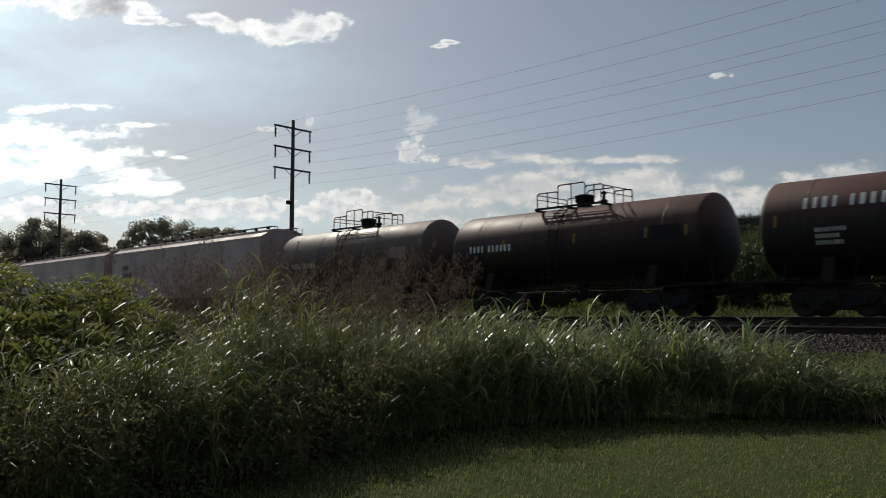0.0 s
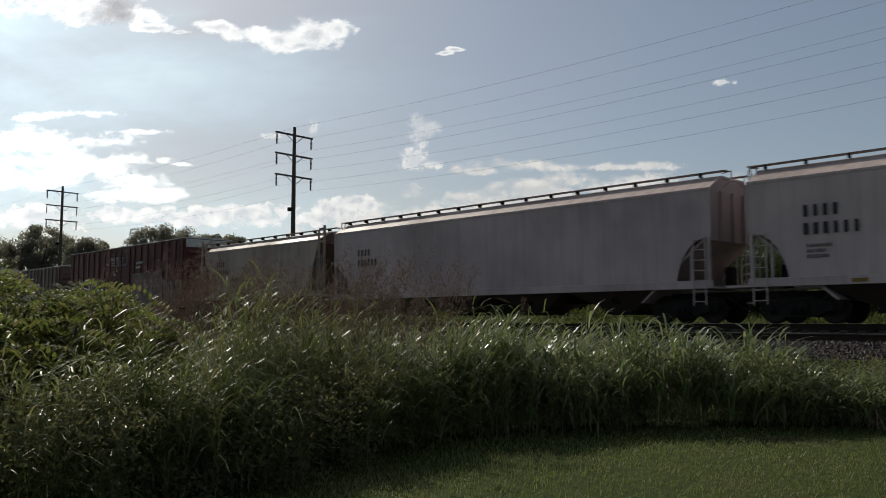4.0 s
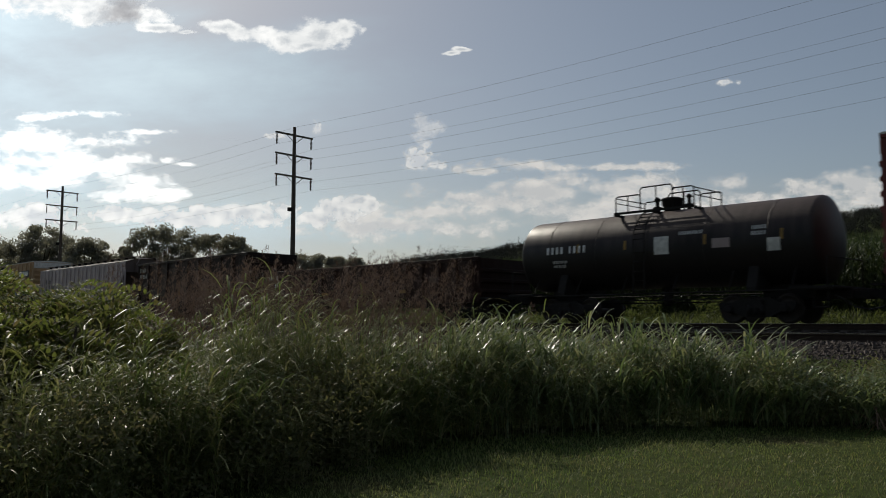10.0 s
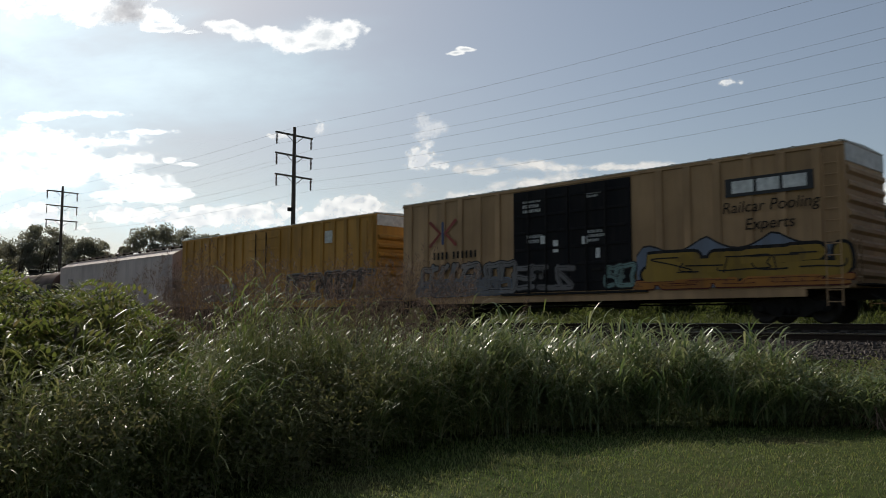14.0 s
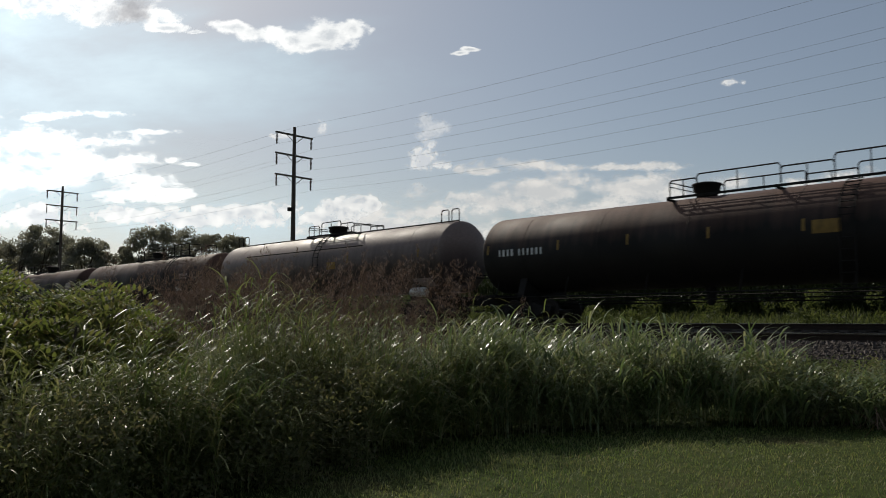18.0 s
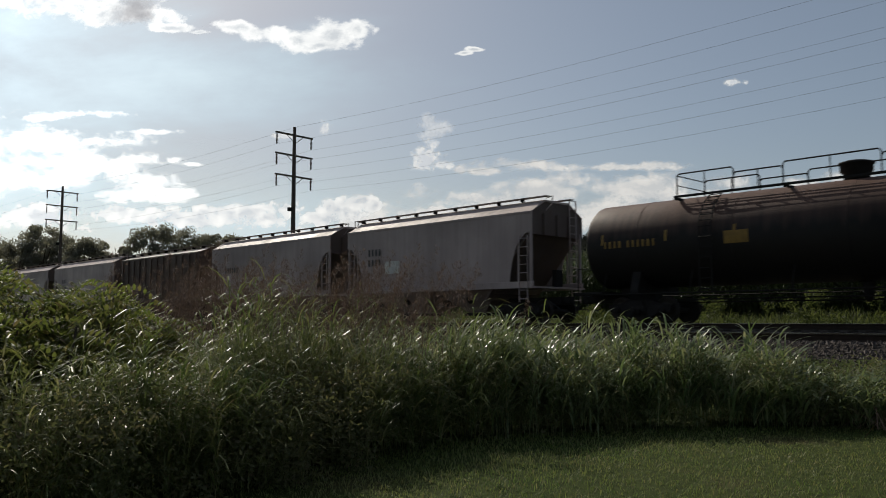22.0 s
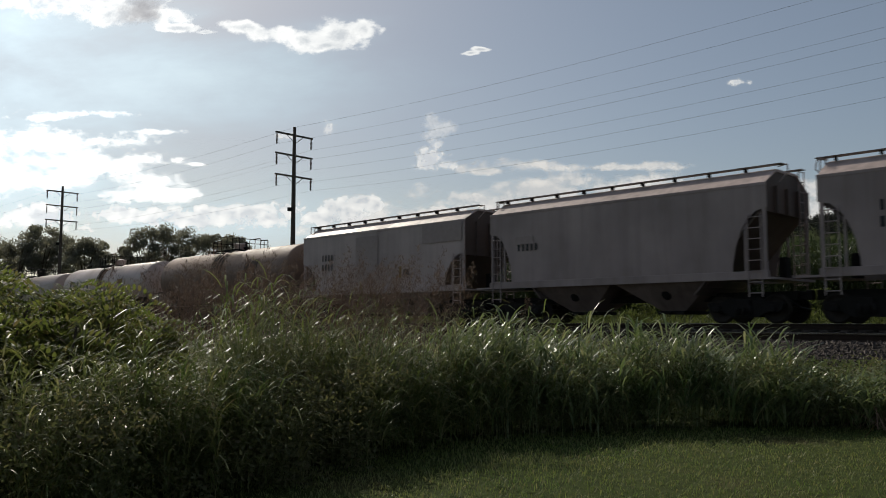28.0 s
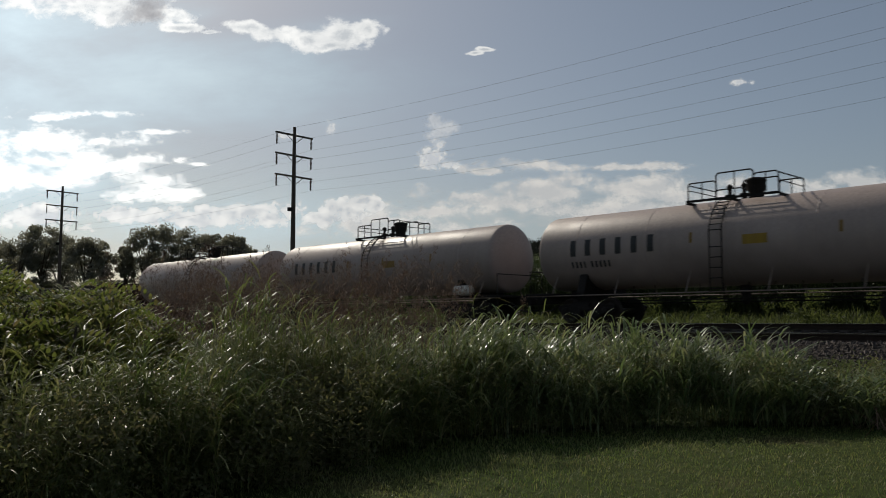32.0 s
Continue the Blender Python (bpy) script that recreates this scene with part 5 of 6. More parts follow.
    body(box_car, -282.70, -263.79, 5.05, B_YELLOW, "golden-yellow boxcar with pale graffiti and striped shield", 10.36, door=(-1.7, 1.6), first=0.5, pitch=0.95, end_panel=PANEL, end_label="white upper end panel", tags=[(2.6, 9.2, 1.15, 2.5, 8, "silver", "slate", 16), (-6.5, -3.0, 1.2, 2.2, 5, "pale_blue", "silver", 17)], plates=[("shield", 5.6, 6.2, 3.9, 4.5, PLATE, "striped shield emblem")]),
    round_hopper(-303.36, -284.02, H_WHITE, "clean white four-bay covered hopper car with curved sides", marks=[(-7.9, 3.0, ID, 0.34, BLACK), (-7.8, 2.1, SMALL, 0.1, PATCH), (-4.7, 2.1, ((8,), (6,)), 0.1, PATCH)], plates=[("stripe", x, x + 0.45, 1.16, 1.27, YELLOW, "yellow reflective stripe") for x in (-8.6, -5.4, -2.4, 1.2, 4.4, 7.4)]),
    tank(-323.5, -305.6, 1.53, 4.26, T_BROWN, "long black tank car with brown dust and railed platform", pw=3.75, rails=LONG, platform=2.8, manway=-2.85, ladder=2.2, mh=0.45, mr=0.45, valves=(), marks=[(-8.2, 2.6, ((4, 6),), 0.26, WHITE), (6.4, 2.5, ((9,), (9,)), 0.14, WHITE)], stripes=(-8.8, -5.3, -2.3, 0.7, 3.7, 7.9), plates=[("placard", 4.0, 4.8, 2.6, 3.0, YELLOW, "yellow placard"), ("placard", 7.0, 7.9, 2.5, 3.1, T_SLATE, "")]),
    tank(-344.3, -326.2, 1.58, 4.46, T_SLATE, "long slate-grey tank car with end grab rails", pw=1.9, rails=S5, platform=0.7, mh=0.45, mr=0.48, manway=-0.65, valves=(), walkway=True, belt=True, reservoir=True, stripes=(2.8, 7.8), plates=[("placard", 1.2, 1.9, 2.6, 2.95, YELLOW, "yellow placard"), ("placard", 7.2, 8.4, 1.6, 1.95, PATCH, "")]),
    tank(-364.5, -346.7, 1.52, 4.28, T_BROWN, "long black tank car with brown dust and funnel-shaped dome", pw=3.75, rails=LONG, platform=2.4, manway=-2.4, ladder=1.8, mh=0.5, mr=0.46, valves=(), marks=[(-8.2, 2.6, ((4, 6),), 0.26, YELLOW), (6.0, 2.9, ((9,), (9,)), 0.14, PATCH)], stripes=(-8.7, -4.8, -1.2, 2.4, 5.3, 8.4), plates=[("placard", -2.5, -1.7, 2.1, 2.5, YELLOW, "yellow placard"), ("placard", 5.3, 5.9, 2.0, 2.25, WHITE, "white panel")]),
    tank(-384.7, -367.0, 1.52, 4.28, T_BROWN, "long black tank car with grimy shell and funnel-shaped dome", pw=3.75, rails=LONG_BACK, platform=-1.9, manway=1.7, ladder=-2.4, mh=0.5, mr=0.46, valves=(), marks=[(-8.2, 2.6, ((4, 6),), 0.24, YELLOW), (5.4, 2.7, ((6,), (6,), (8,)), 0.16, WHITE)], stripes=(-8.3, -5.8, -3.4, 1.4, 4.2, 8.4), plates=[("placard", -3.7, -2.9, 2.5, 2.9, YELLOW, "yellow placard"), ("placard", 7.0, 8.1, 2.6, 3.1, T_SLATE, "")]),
    short_hopper(-398.61, -387.24, H_GREY, "grey two-bay covered hopper car with arched end openings", marks=[(-4.1, 3.05, ((4,), (4,)), 0.3, BLACK)], plates=[("patch", -2.9, -1.9, 2.2, 2.75, PLATE, "pale repainted patch"), ("placard", 2.6, 3.0, 1.85, 2.1, PATCH, "")]),
    short_hopper(-411.64, -400.02, H_GREY, "grey two-bay covered hopper car with dark patched marks", marks=[(-4.2, 2.8, ((6,),), 0.3, BLACK), (-4.2, 2.3, ((9,),), 0.1, PATCH)], plates=[("patch", -4.4, -3.5, 3.2, 3.5, PATCH, "dark repainted patch")]),
    short_hopper(-424.37, -413.23, H_BROWN, "weathered brown ribbed covered hopper car", ribs=13, roof_mat=H_BROWN, end_mat=H_BROWN, bay_mat=H_BROWN, round=False, top=4.72, eave=4.25),
    short_hopper(-437.37, -425.76, H_CLEAN, "off-white two-bay covered hopper car with scrawled graffiti", marks=[(-4.0, 3.05, ((4,), (4,)), 0.3, BLACK)], tags=[(-2.6, 1.2, 1.62, 2.05, 9, "white", "silver", 21, 0.1)], plates=[("patch", -4.4, -3.9, 2.2, 2.5, colour("orange", (0.45, 0.19, 0.05)), "rusty patch")]),
    short_hopper(-450.14, -438.92, H_GREY, "grey covered hopper car with bold black marks", sill=1.2, marks=[(-4.2, 3.0, ((4,), (5,)), 0.38, BLACK)], plates=[("placard", 3.0, 3.6, 2.0, 2.35, PLATE, "small white panel"), ("stripe", -3.9, -3.8, 1.6, 2.0, YELLOW, ""), ("stripe", -1.0, -0.9, 1.6, 2.0, YELLOW, ""), ("stripe", 3.6, 3.75, 2.3, 2.8, YELLOW, "yellow reflective stripe")]),
    short_hopper(-463.01, -451.59, H_CLEAN, "off-white two-bay covered hopper car, dark at the ends", marks=[(-4.1, 3.0, ((4,), (4,)), 0.28, BLACK)]),
    short_hopper(-475.85, -464.35, H_GREY, "grey soiled two-bay covered hopper car with arched ends", marks=[(-4.1, 3.1, ((4,), (5,)), 0.3, BLACK)], plates=[("stripe", x, x + 0.12, 1.75, 2.15, YELLOW, "yellow reflective stripe") for x in (-2.2, 1.6)]),
    short_hopper(-488.61, -477.35, H_GREY, "grey two-bay covered hopper car with dark patched marks", marks=[(-4.2, 2.75, ((5,),), 0.26, BLACK)], plates=[("patch", -4.3, -3.4, 3.0, 3.3, PATCH, "dark repainted patch")]),
    short_hopper(-501.49, -490.05, H_CLEAN, "pale patched two-bay covered hopper car", round=True, cut=1.2, mid=2.9, marks=[(-4.1, 3.0, ((4,), (4,)), 0.3, BLACK)], plates=[("patch", -1.4, 0.2, 2.0, 4.0, PATCH, "darker repainted patch"), ("patch", 3.2, 5.6, 3.4, 4.25, PATCH, "darker repainted patch"), ("stripe", 1.7, 1.85, 2.0, 2.5, YELLOW, "yellow reflective stripe"), ("placard", 2.0, 2.35, 2.1, 2.35, BLACK, "black panel")]),
    tank(-517.6, -503.4, 1.55, 4.27, T_SOILED, "cream tank car with heavy black spill stains", rail_mat=H_BOARD, valves=(0.5,), dome=T_CREAM, plates=[("spill", -0.7, 0.6, 1.6, 4.0, SPILL, "dark spill stain below the hatch"), ("spill", 3.1, 4.9, 1.6, 3.6, SPILL, "dark spill stain")]),
    tank(-534.8, -520.4, 1.5, 4.2, T_CREAM, "cream tank car with rusty spills and black belly", belly=True, valves=(-0.6,), dome=T_CREAM, marks=[(-5.9, 2.5, ((6,),), (0.6, 1.35), BLACK), (-5.8, 2.1, ((4, 5),), 0.24, BLACK)], stripes=(-1.8, 1.6, 4.3), plates=[("placard", 3.0, 3.9, 2.75, 3.05, YELLOW, "yellow placard"), ("spill", -0.6, 0.4, 2.2, 4.1, RUSTSPILL, "rust spill below the hatch")]),
    tank(-552.3, -537.6, 1.42, 4.06, T_PALE, "pale grey tank car with large dark wordmark", manway=0.35, mh=0.6, mr=0.3, valves=(-0.6, -0.1), marks=[(-6.1, 2.42, ((6,),), (0.58, 1.35), BLACK), (-6.0, 2.0, ((4, 5),), 0.22, BLACK)], stripes=(-1.2, 3.5), reservoir=True, rail_mat=H_BOARD, plates=[("placard", 0.6, 1.4, 2.45, 2.75, colour("ochre", (0.4, 0.26, 0.05)), "ochre placard")]),
    tank(-570.0, -555.1, 1.42, 4.08, T_PALE, "pale grey tank car with large black wordmark and reflective stripes", manway=0.5, mh=0.62, mr=0.3, valves=(-0.8, -0.2), marks=[(-6.2, 2.45, ((6,),), (0.58, 1.35), BLACK), (-6.1, 2.0, ((4, 5),), 0.22, BLACK), (2.2, 2.6, ((7,), (9,)), 0.1, PATCH)], stripes=(-1.7, 0.9, 4.1), reservoir=True, rail_mat=H_BOARD, plates=[("placard", 1.0, 1.8, 2.5, 2.8, YELLOW, "yellow placard"), ("placard", 2.6, 4.2, 2.35, 2.6, PATCH, "grey panel")]),
    tank(-587.2, -572.6, 1.42, 4.06, T_PALE, "pale grey tank car with brown dust and painted-in sunlight on its back", manway=0.4, mh=0.6, mr=0.3, valves=(-0.6,), rail_mat=H_BOARD),
    body(gondola_car, -605.5, -589.6, 2.7, G_DARK, "dark brown low-sided gondola car", 8.9, ribs=16),
]
CARS = []
for spec in TRAIN:
    car = spec["kind"](spec)
    CARS.append((car, spec["at"]))

# ---------- power line behind the tracks ----------
POLES = [(-142.6, 32.5), (-99.33, 34.8), (-55.7, 37.42), (-9.5, 40.2), (34.0, 42.8)]
ARMS = (16.53, 14.86, 13.15)
LINE_TURN = math.degrees(math.atan2(POLES[2][1] - POLES[1][1], POLES[2][0] - POLES[1][0]))


def utility_pole():
    p = tagged(new("utility_pole"), "tall dark wooden utility pole with three crossarms", "utility pole", "poles of the power line")
    part("shaft", lathe(bmesh.new(), [(0.0, 0.23), (6, 0.20), (12, 0.165), (17.2, 0.13)], "z", 14), WOODPOLE, p)
    for z in ARMS:
        arm = part("crossarm", boxes((-0.07, 0.07, -1.85, 1.85, z - 0.06, z + 0.07), bevel=0.01), WOODPOLE, p)
        part("brace", rods(0.025, ((0.09, -0.85, z - 0.05), (0.12, 0, z - 0.7)), ((0.09, 0.85, z - 0.05), (0.12, 0, z - 0.7))), STEEL, arm)
        for y in (-1.72, 1.72):
            rings = [(-0.95, 0.03), (-0.92, 0.06)] + [q for k in range(7) for q in ((-0.86 + k * 0.11, 0.045), (-0.82 + k * 0.11, 0.115), (-0.80 + k * 0.11, 0.045))] + [(-0.04, 0.02)]
            part("insulator", lathe(bmesh.new(), rings, "z", 10, False, (0, y, z)), PORCELAIN, arm)
    part("junction_box", boxes((-0.14, 0.14, -0.5, -0.2, 10.3, 10.6), bevel=0.02), STEEL, p)
    return p


first_pole = utility_pole()
for i, (x, y) in enumerate(POLES):
    m = pose(x, y, 0.0, 0, 0, LINE_TURN)
    if i == 0:
        first_pole.matrix_basis = m
    else:
        copy_thing(first_pole, m)
turn = radians(LINE_TURN)
for z in ARMS:
    for s in (-1.72, 1.72):
        bm = bmesh.new()
        for (x0, y0), (x1, y1) in zip(POLES, POLES[1:]):
            pts = []
            for k in range(15):
                a = k / 14
                pts.append((x0 + (x1 - x0) * a - s * math.sin(turn), y0 + (y1 - y0) * a + s * math.cos(turn), z - 0.95 - 4 * 0.55 * a * (1 - a)))
            pipe(bm, pts, 0.006, 5)
        tagged(new("power_cable", mesh_of("power_cable", bm, CABLE)), "thin grey power cable hanging from pole to pole", "cable", "cables of the power line")
bm = bmesh.new()
for (x0, y0), (x1, y1) in zip(POLES, POLES[1:]):
    pipe(bm, [(x0 + (x1 - x0) * k / 14, y0 + (y1 - y0) * k / 14, 17.2 - 4 * 0.5 * (k / 14) * (1 - k / 14)) for k in range(15)], 0.007, 5)
tagged(new("power_cable", mesh_of("power_cable", bm, CABLE)), "thin shield wire over the pole tops", "cable", "cables of the power line")


# ---------- trees, far woods and corn ----------
def leaf_cloud(rng, centres, radii, count, size):
    """Small leaf quads gathered in clumps, facing every way."""
    pick = rng.integers(0, len(centres), count)
    v = rng.normal(0, 1, (count, 3))
    v /= np.linalg.norm(v, axis=1)[:, None]
    c = centres[pick] + v * radii[pick][:, None] * (0.3 + 0.85 * rng.random(count) ** 0.6)[:, None] * np.array([1, 1, 0.8])
    a, b = rng.normal(0, 1, (count, 3)), rng.normal(0, 1, (count, 3))
    a /= np.linalg.norm(a, axis=1)[:, None]
    b -= a * (a * b).sum(1)[:, None]
    b /= np.linalg.norm(b, axis=1)[:, None]
    s = size * rng.uniform(0.6, 1.4, count)[:, None]
    q = np.stack([c - a * s, c - b * s * 0.45, c + a * s, c + b * s * 0.45], 1)
    return q.reshape(-1, 3), np.arange(count * 4).reshape(-1, 4)


def tree(x, y, z, height, spread, seed, leaves=8500):
    rng = np.random.default_rng(seed)
    t = tagged(new("tree"), "leafy broadleaf tree with a ragged crown, haze painted in as pale grey", "tree", "trees behind the tracks")
    t.matrix_basis = pose(x, y, z)
    bm = bmesh.new()
    trunk_top = height * 0.45
    lathe(bm, [(0, 0.03 * height), (trunk_top * 0.5, 0.02 * height), (trunk_top, 0.014 * height)], "z", 9)
    ends = []
    for i in range(9):
        a, r = i * 2.4 + rng.uniform(0, 1), spread * rng.uniform(0.3, 0.8)
        e = (r * math.cos(a), r * math.sin(a), height * rng.uniform(0.5, 0.9))
        st = (0, 0, trunk_top * rng.uniform(0.55, 1))
        mid = tuple((p + q) / 2 + (0, 0, height * 0.04)[k] for k, (p, q) in enumerate(zip(st, e)))
        rod(bm, st, mid, 0.008 * height, 5), rod(bm, mid, e, 0.004 * height, 5)
        ends.append(e)
    part("trunk", bm, BARK, t)
    n = 42
    ang, rr = rng.uniform(0, 2 * math.pi, n), spread * np.sqrt(rng.random(n))
    up = rng.random(n)
    shape = np.sqrt(np.clip(1 - (2 * up - 0.85) ** 2 * 0.7, 0.08, 1))
    cen = np.stack([rr * shape * np.cos(ang), rr * shape * np.sin(ang), height * (0.2 + 0.74 * up)], 1)
    cen = np.concatenate([cen, np.array(ends)])
    rad = spread * rng.uniform(0.2, 0.42, len(cen))
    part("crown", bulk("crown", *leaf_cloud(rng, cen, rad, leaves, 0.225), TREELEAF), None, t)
    return t


def spot(px, depth):
    """Place on the ground plan, depth metres ahead, px: picture column."""
    p = AXIS * depth + RIGHT * ((px - 784) / FOCAL * depth)
    return p.x, p.y


# column, distance, height of the top as a row over the horizon row 569, spread
for i, (px, depth, up, w) in enumerate([(-40, 150, 144, 5), (-5, 158, 151, 4.5), (30, 152, 148, 3.6), (72, 155, 177, 4.2), (108, 160, 157, 4.4), (150, 152, 155, 3.8), (180, 158, 144, 2.6), (222, 168, 139, 2.2), (255, 165, 173, 4.0), (292, 170, 173, 4.0),
                                        (330, 168, 167, 3.6), (375, 172, 161, 4.4), (413, 176, 154, 3.8), (434, 180, 144, 2.5), (505, 200, 116, 3), (532, 200, 122, 3), (562, 205, 117, 3), (592, 210, 113, 3), (626, 215, 112, 3)]):
    x, y = spot(px, depth)
    tree(x, y, ground_z(y) - 0.1, 1.6 + up / FOCAL * depth - ground_z(y), w, 40 + i)

# wooded ridge far off behind the fields
rng = np.random.default_rng(11)
ridge = []
NX, NY = 70, 9
pts = []
for i in range(NX):
    px = 480 + i * 26
    for j in range(NY):
        depth = 400 + j * 31
        x, y = spot(px, depth)
        rise = np.interp(px, [480, 600, 700, 920, 1110, 1400, 1568, 2300], [8, 22, 41, 54, 66, 72, 82, 70])
        up = math.sin(math.pi * min(1.0, (j + 0.0) / (NY - 1) * 0.5 / 0.5 * 0.5 + 0.0))
        pts.append((x, y, 1.0 + rise * up * (1 + 0.05 * noise.noise((px * 0.01, j * 0.5, 2)))))
hf = [(i * NY + j, (i + 1) * NY + j, (i + 1) * NY + j + 1, i * NY + j + 1) for i in range(NX - 1) for j in range(NY - 1)]
tagged(new("hill", bulk("hill", pts, hf, GROUND, True)), "long low hill on the horizon beyond the field", "hill", kind="structure")
P = np.array(pts).reshape(NX, NY, 3)
k = 3000
ii, jj, fi, fj = rng.integers(0, NX - 1, k), rng.integers(4, NY - 1, k), rng.random(k), rng.random(k)
c = (P[ii, jj] * (1 - fi)[:, None] + P[ii + 1, jj] * fi[:, None]) * (1 - fj)[:, None] + (P[ii, jj + 1] * (1 - fi)[:, None] + P[ii + 1, jj + 1] * fi[:, None]) * fj[:, None]
rad = rng.uniform(3.0, 6.0, k) * (1 + 0.6 * (rng.random(k) > 0.93))
c[:, 2] += rad * 0.6
wv, wf = leaf_cloud(rng, c, rad * 0.8, 170000, 0.62)
tagged(new("far_woods", bulk("far_woods", wv, wf, WOODS)), "dense woods covering the far hill, haze painted in as grey", "woods", kind="stuff")


# crops and scrub on the rising field between the corn and the hill
n = 26000
fy = 42 + 200 * rng.random(n) ** 1.7
fx = rng.uniform(-1.15, 0.25, n) * (fy + 25)
fc = np.stack([fx, fy, np.interp(fy, [p[0] for p in PROFILE], [p[1] for p in PROFILE]) + 0.3 * rng.random(n)], 1)
tagged(new("field_scrub", bulk("field_scrub", *leaf_cloud(rng, fc, np.full(n, 0.6), 40000, 0.5), CORN)), "rough green scrub on the rising field", "scrub", kind="stuff")


# corn behind the tracks
def corn_field():
    rng = np.random.default_rng(21)
    n = 4200
    x, y = rng.uniform(-40, 16, n), 36.0 + 8 * rng.random(n) ** 1.4
    y = np.round((y - 36.0) / 0.76) * 0.76 + 36.0 + rng.normal(0, 0.06, n)
    h = rng.uniform(2.7, 3.4, n)
    base = np.stack([x, y, np.interp(y, [p[0] for p in PROFILE], [p[1] for p in PROFILE]) - 0.02], 1)
    chunks = [blades(base, h, np.full(n, 0.035), rng.uniform(0, 6.28, n), np.full(n, 0.02), np.zeros(n), 2)]
    for k in range(8):
        b = base.copy()
        b[:, 2] += h * (0.15 + 0.1 * k)
        chunks.append(blades(b, rng.uniform(0.5, 0.9, n), np.full(n, 0.075), rng.uniform(0, 6.28, n), rng.uniform(0.35, 0.6, n), rng.uniform(0.7, 1.2, n), 3))
    b = base.copy()
    b[:, 2] += h
    chunks.append(blades(b, rng.uniform(0.2, 0.4, n), np.full(n, 0.05), rng.uniform(0, 6.28, n), rng.uniform(0.0, 0.3, n), np.zeros(n), 2))
    return join_arrays(chunks)


tagged(new("corn_field", bulk("corn_field", *corn_field(), CORN)), "rows of tall green corn beyond the tracks", "corn", kind="stuff")
# weeds along the far side of the ballast
rng = np.random.default_rng(22)
n = 26000
wx, wy = rng.uniform(-110, 12, n), rng.uniform(28.9, 35.6, n)
wh = rng.uniform(0.35, 0.75, n) * (0.6 + 0.8 * np.clip(0.5 + np.sin(wx * 0.9) * 0.5 * np.sin(wx * 0.37 + 1), 0, 1))
wz = np.interp(wy, [p[0] for p in PROFILE], [p[1] for p in PROFILE])
tagged(new("trackside_weeds", bulk("trackside_weeds", *blades(np.stack([wx, wy, wz], 1), wh, np.full(n, 0.03), rng.uniform(0, 6.28, n), rng.uniform(0.1, 0.5, n), rng.uniform(0.3, 1.0, n), 3), VERGE)), "green weeds along the far ballast shoulder", "weeds", kind="stuff")
for i in range(26):
    bx, by = -75 + i * 3.1 + rng.uniform(-1, 1), rng.uniform(29.8, 31.6)
    h = rng.uniform(0.7, 1.5)
    cen = np.stack([rng.normal(0, 0.5, 14), rng.normal(0, 0.35, 14), h * rng.random(14)], 1)
    b = tagged(new("bush", bulk("bush", *leaf_cloud(rng, cen, np.full(14, 0.32), 1400, 0.06), VERGE)), "low leafy green bush beside the tracks", "bush", "bushes beyond the tracks")
    b.matrix_basis = pose(bx, by, ground_z(by) - 0.05)

# ---------- tall grass, seed heads, shrubs and lawn before the tracks ----------
EDGE_Y = [-3.0, 0.0, 3.7, 7.3, 9.9, 13.2, 15.0, 17.0, 18.5]
EDGE_X = [-5.2, -6.0, -6.5, -7.4, -6.4, -2.9, 0.0, 3.5, 6.0]


def edge_x(y):
    return np.interp(y, EDGE_Y, EDGE_X)


def grass_height(x, y):
    w = y + 0.95 * x
    return np.interp(w, [-12, -6.5, -4.4, -3.4, -2.2, -1.0, 0.6, 3.5, 6.9, 7.7, 9.0, 11.0], [1.2, 1.1, 1.25, 1.4, 1.52, 1.52, 1.42, 1.28, 1.12, 0.62, 0.48, 0.38])


def soil_z(y):
    return np.interp(y, [p[0] for p in PROFILE], [p[1] for p in PROFILE])


WIND = 0.8        # the way that the wind bends the blades


def stand(rng, x, y, scale=1.0, leaves=9, broad=1.0, spread=1.0):
    """Grass plants at the places given: an upright stem with long arching leaves."""
    n = len(x)
    h = grass_height(x, y) * rng.uniform(0.62, 1.08, n) * scale - np.maximum(0, soil_z(y) - 0.1) * 0.8
    h *= np.clip(0.62 + 0.38 * (edge_x(y) - x) / 0.9, 0.45, 1.0)       # lower towards the mown edge
    tuft = np.array([noise.noise((a * 0.8, b * 0.8, 1.7)) + 0.5 * noise.noise((a * 2.1, b * 2.1, 4.1)) for a, b in zip(x, y)])
    h *= np.clip(1.0 + 0.75 * tuft, 0.45, 1.35)
    h = np.maximum(h, 0.25)
    base = np.stack([x, y, soil_z(y) - 0.02], 1)
    az = rng.uniform(0, 6.28, n)
    chunks = [blades(base, h * 0.95, np.full(n, 0.009), az, rng.uniform(0.03, 0.2, n), rng.uniform(0, 0.2, n), 3)]
    small = np.interp(y, [0, 4, 8, 12], [0.65, 0.78, 1.0, 1.25])
    for k in range(leaves):
        f = 0.22 + 0.78 * (k + rng.random(n)) / leaves
        b = base + np.stack([np.cos(az) * h * 0.08 * f, np.sin(az) * h * 0.08 * f, h * 0.92 * f], 1)
        la = np.where(rng.random(n) < 0.3, WIND + rng.normal(0, 0.9, n), rng.uniform(0, 6.28, n))
        chunks.append(blades(b, small * rng.uniform(0.28, 0.62, n) * (0.75 + 0.25 * scale), broad * small * rng.uniform(0.012, 0.026, n), la, spread * rng.uniform(0.2, 0.75, n), spread * rng.uniform(0.7, 1.6, n), 4))
    return join_arrays(chunks)


rng = np.random.default_rng(5)


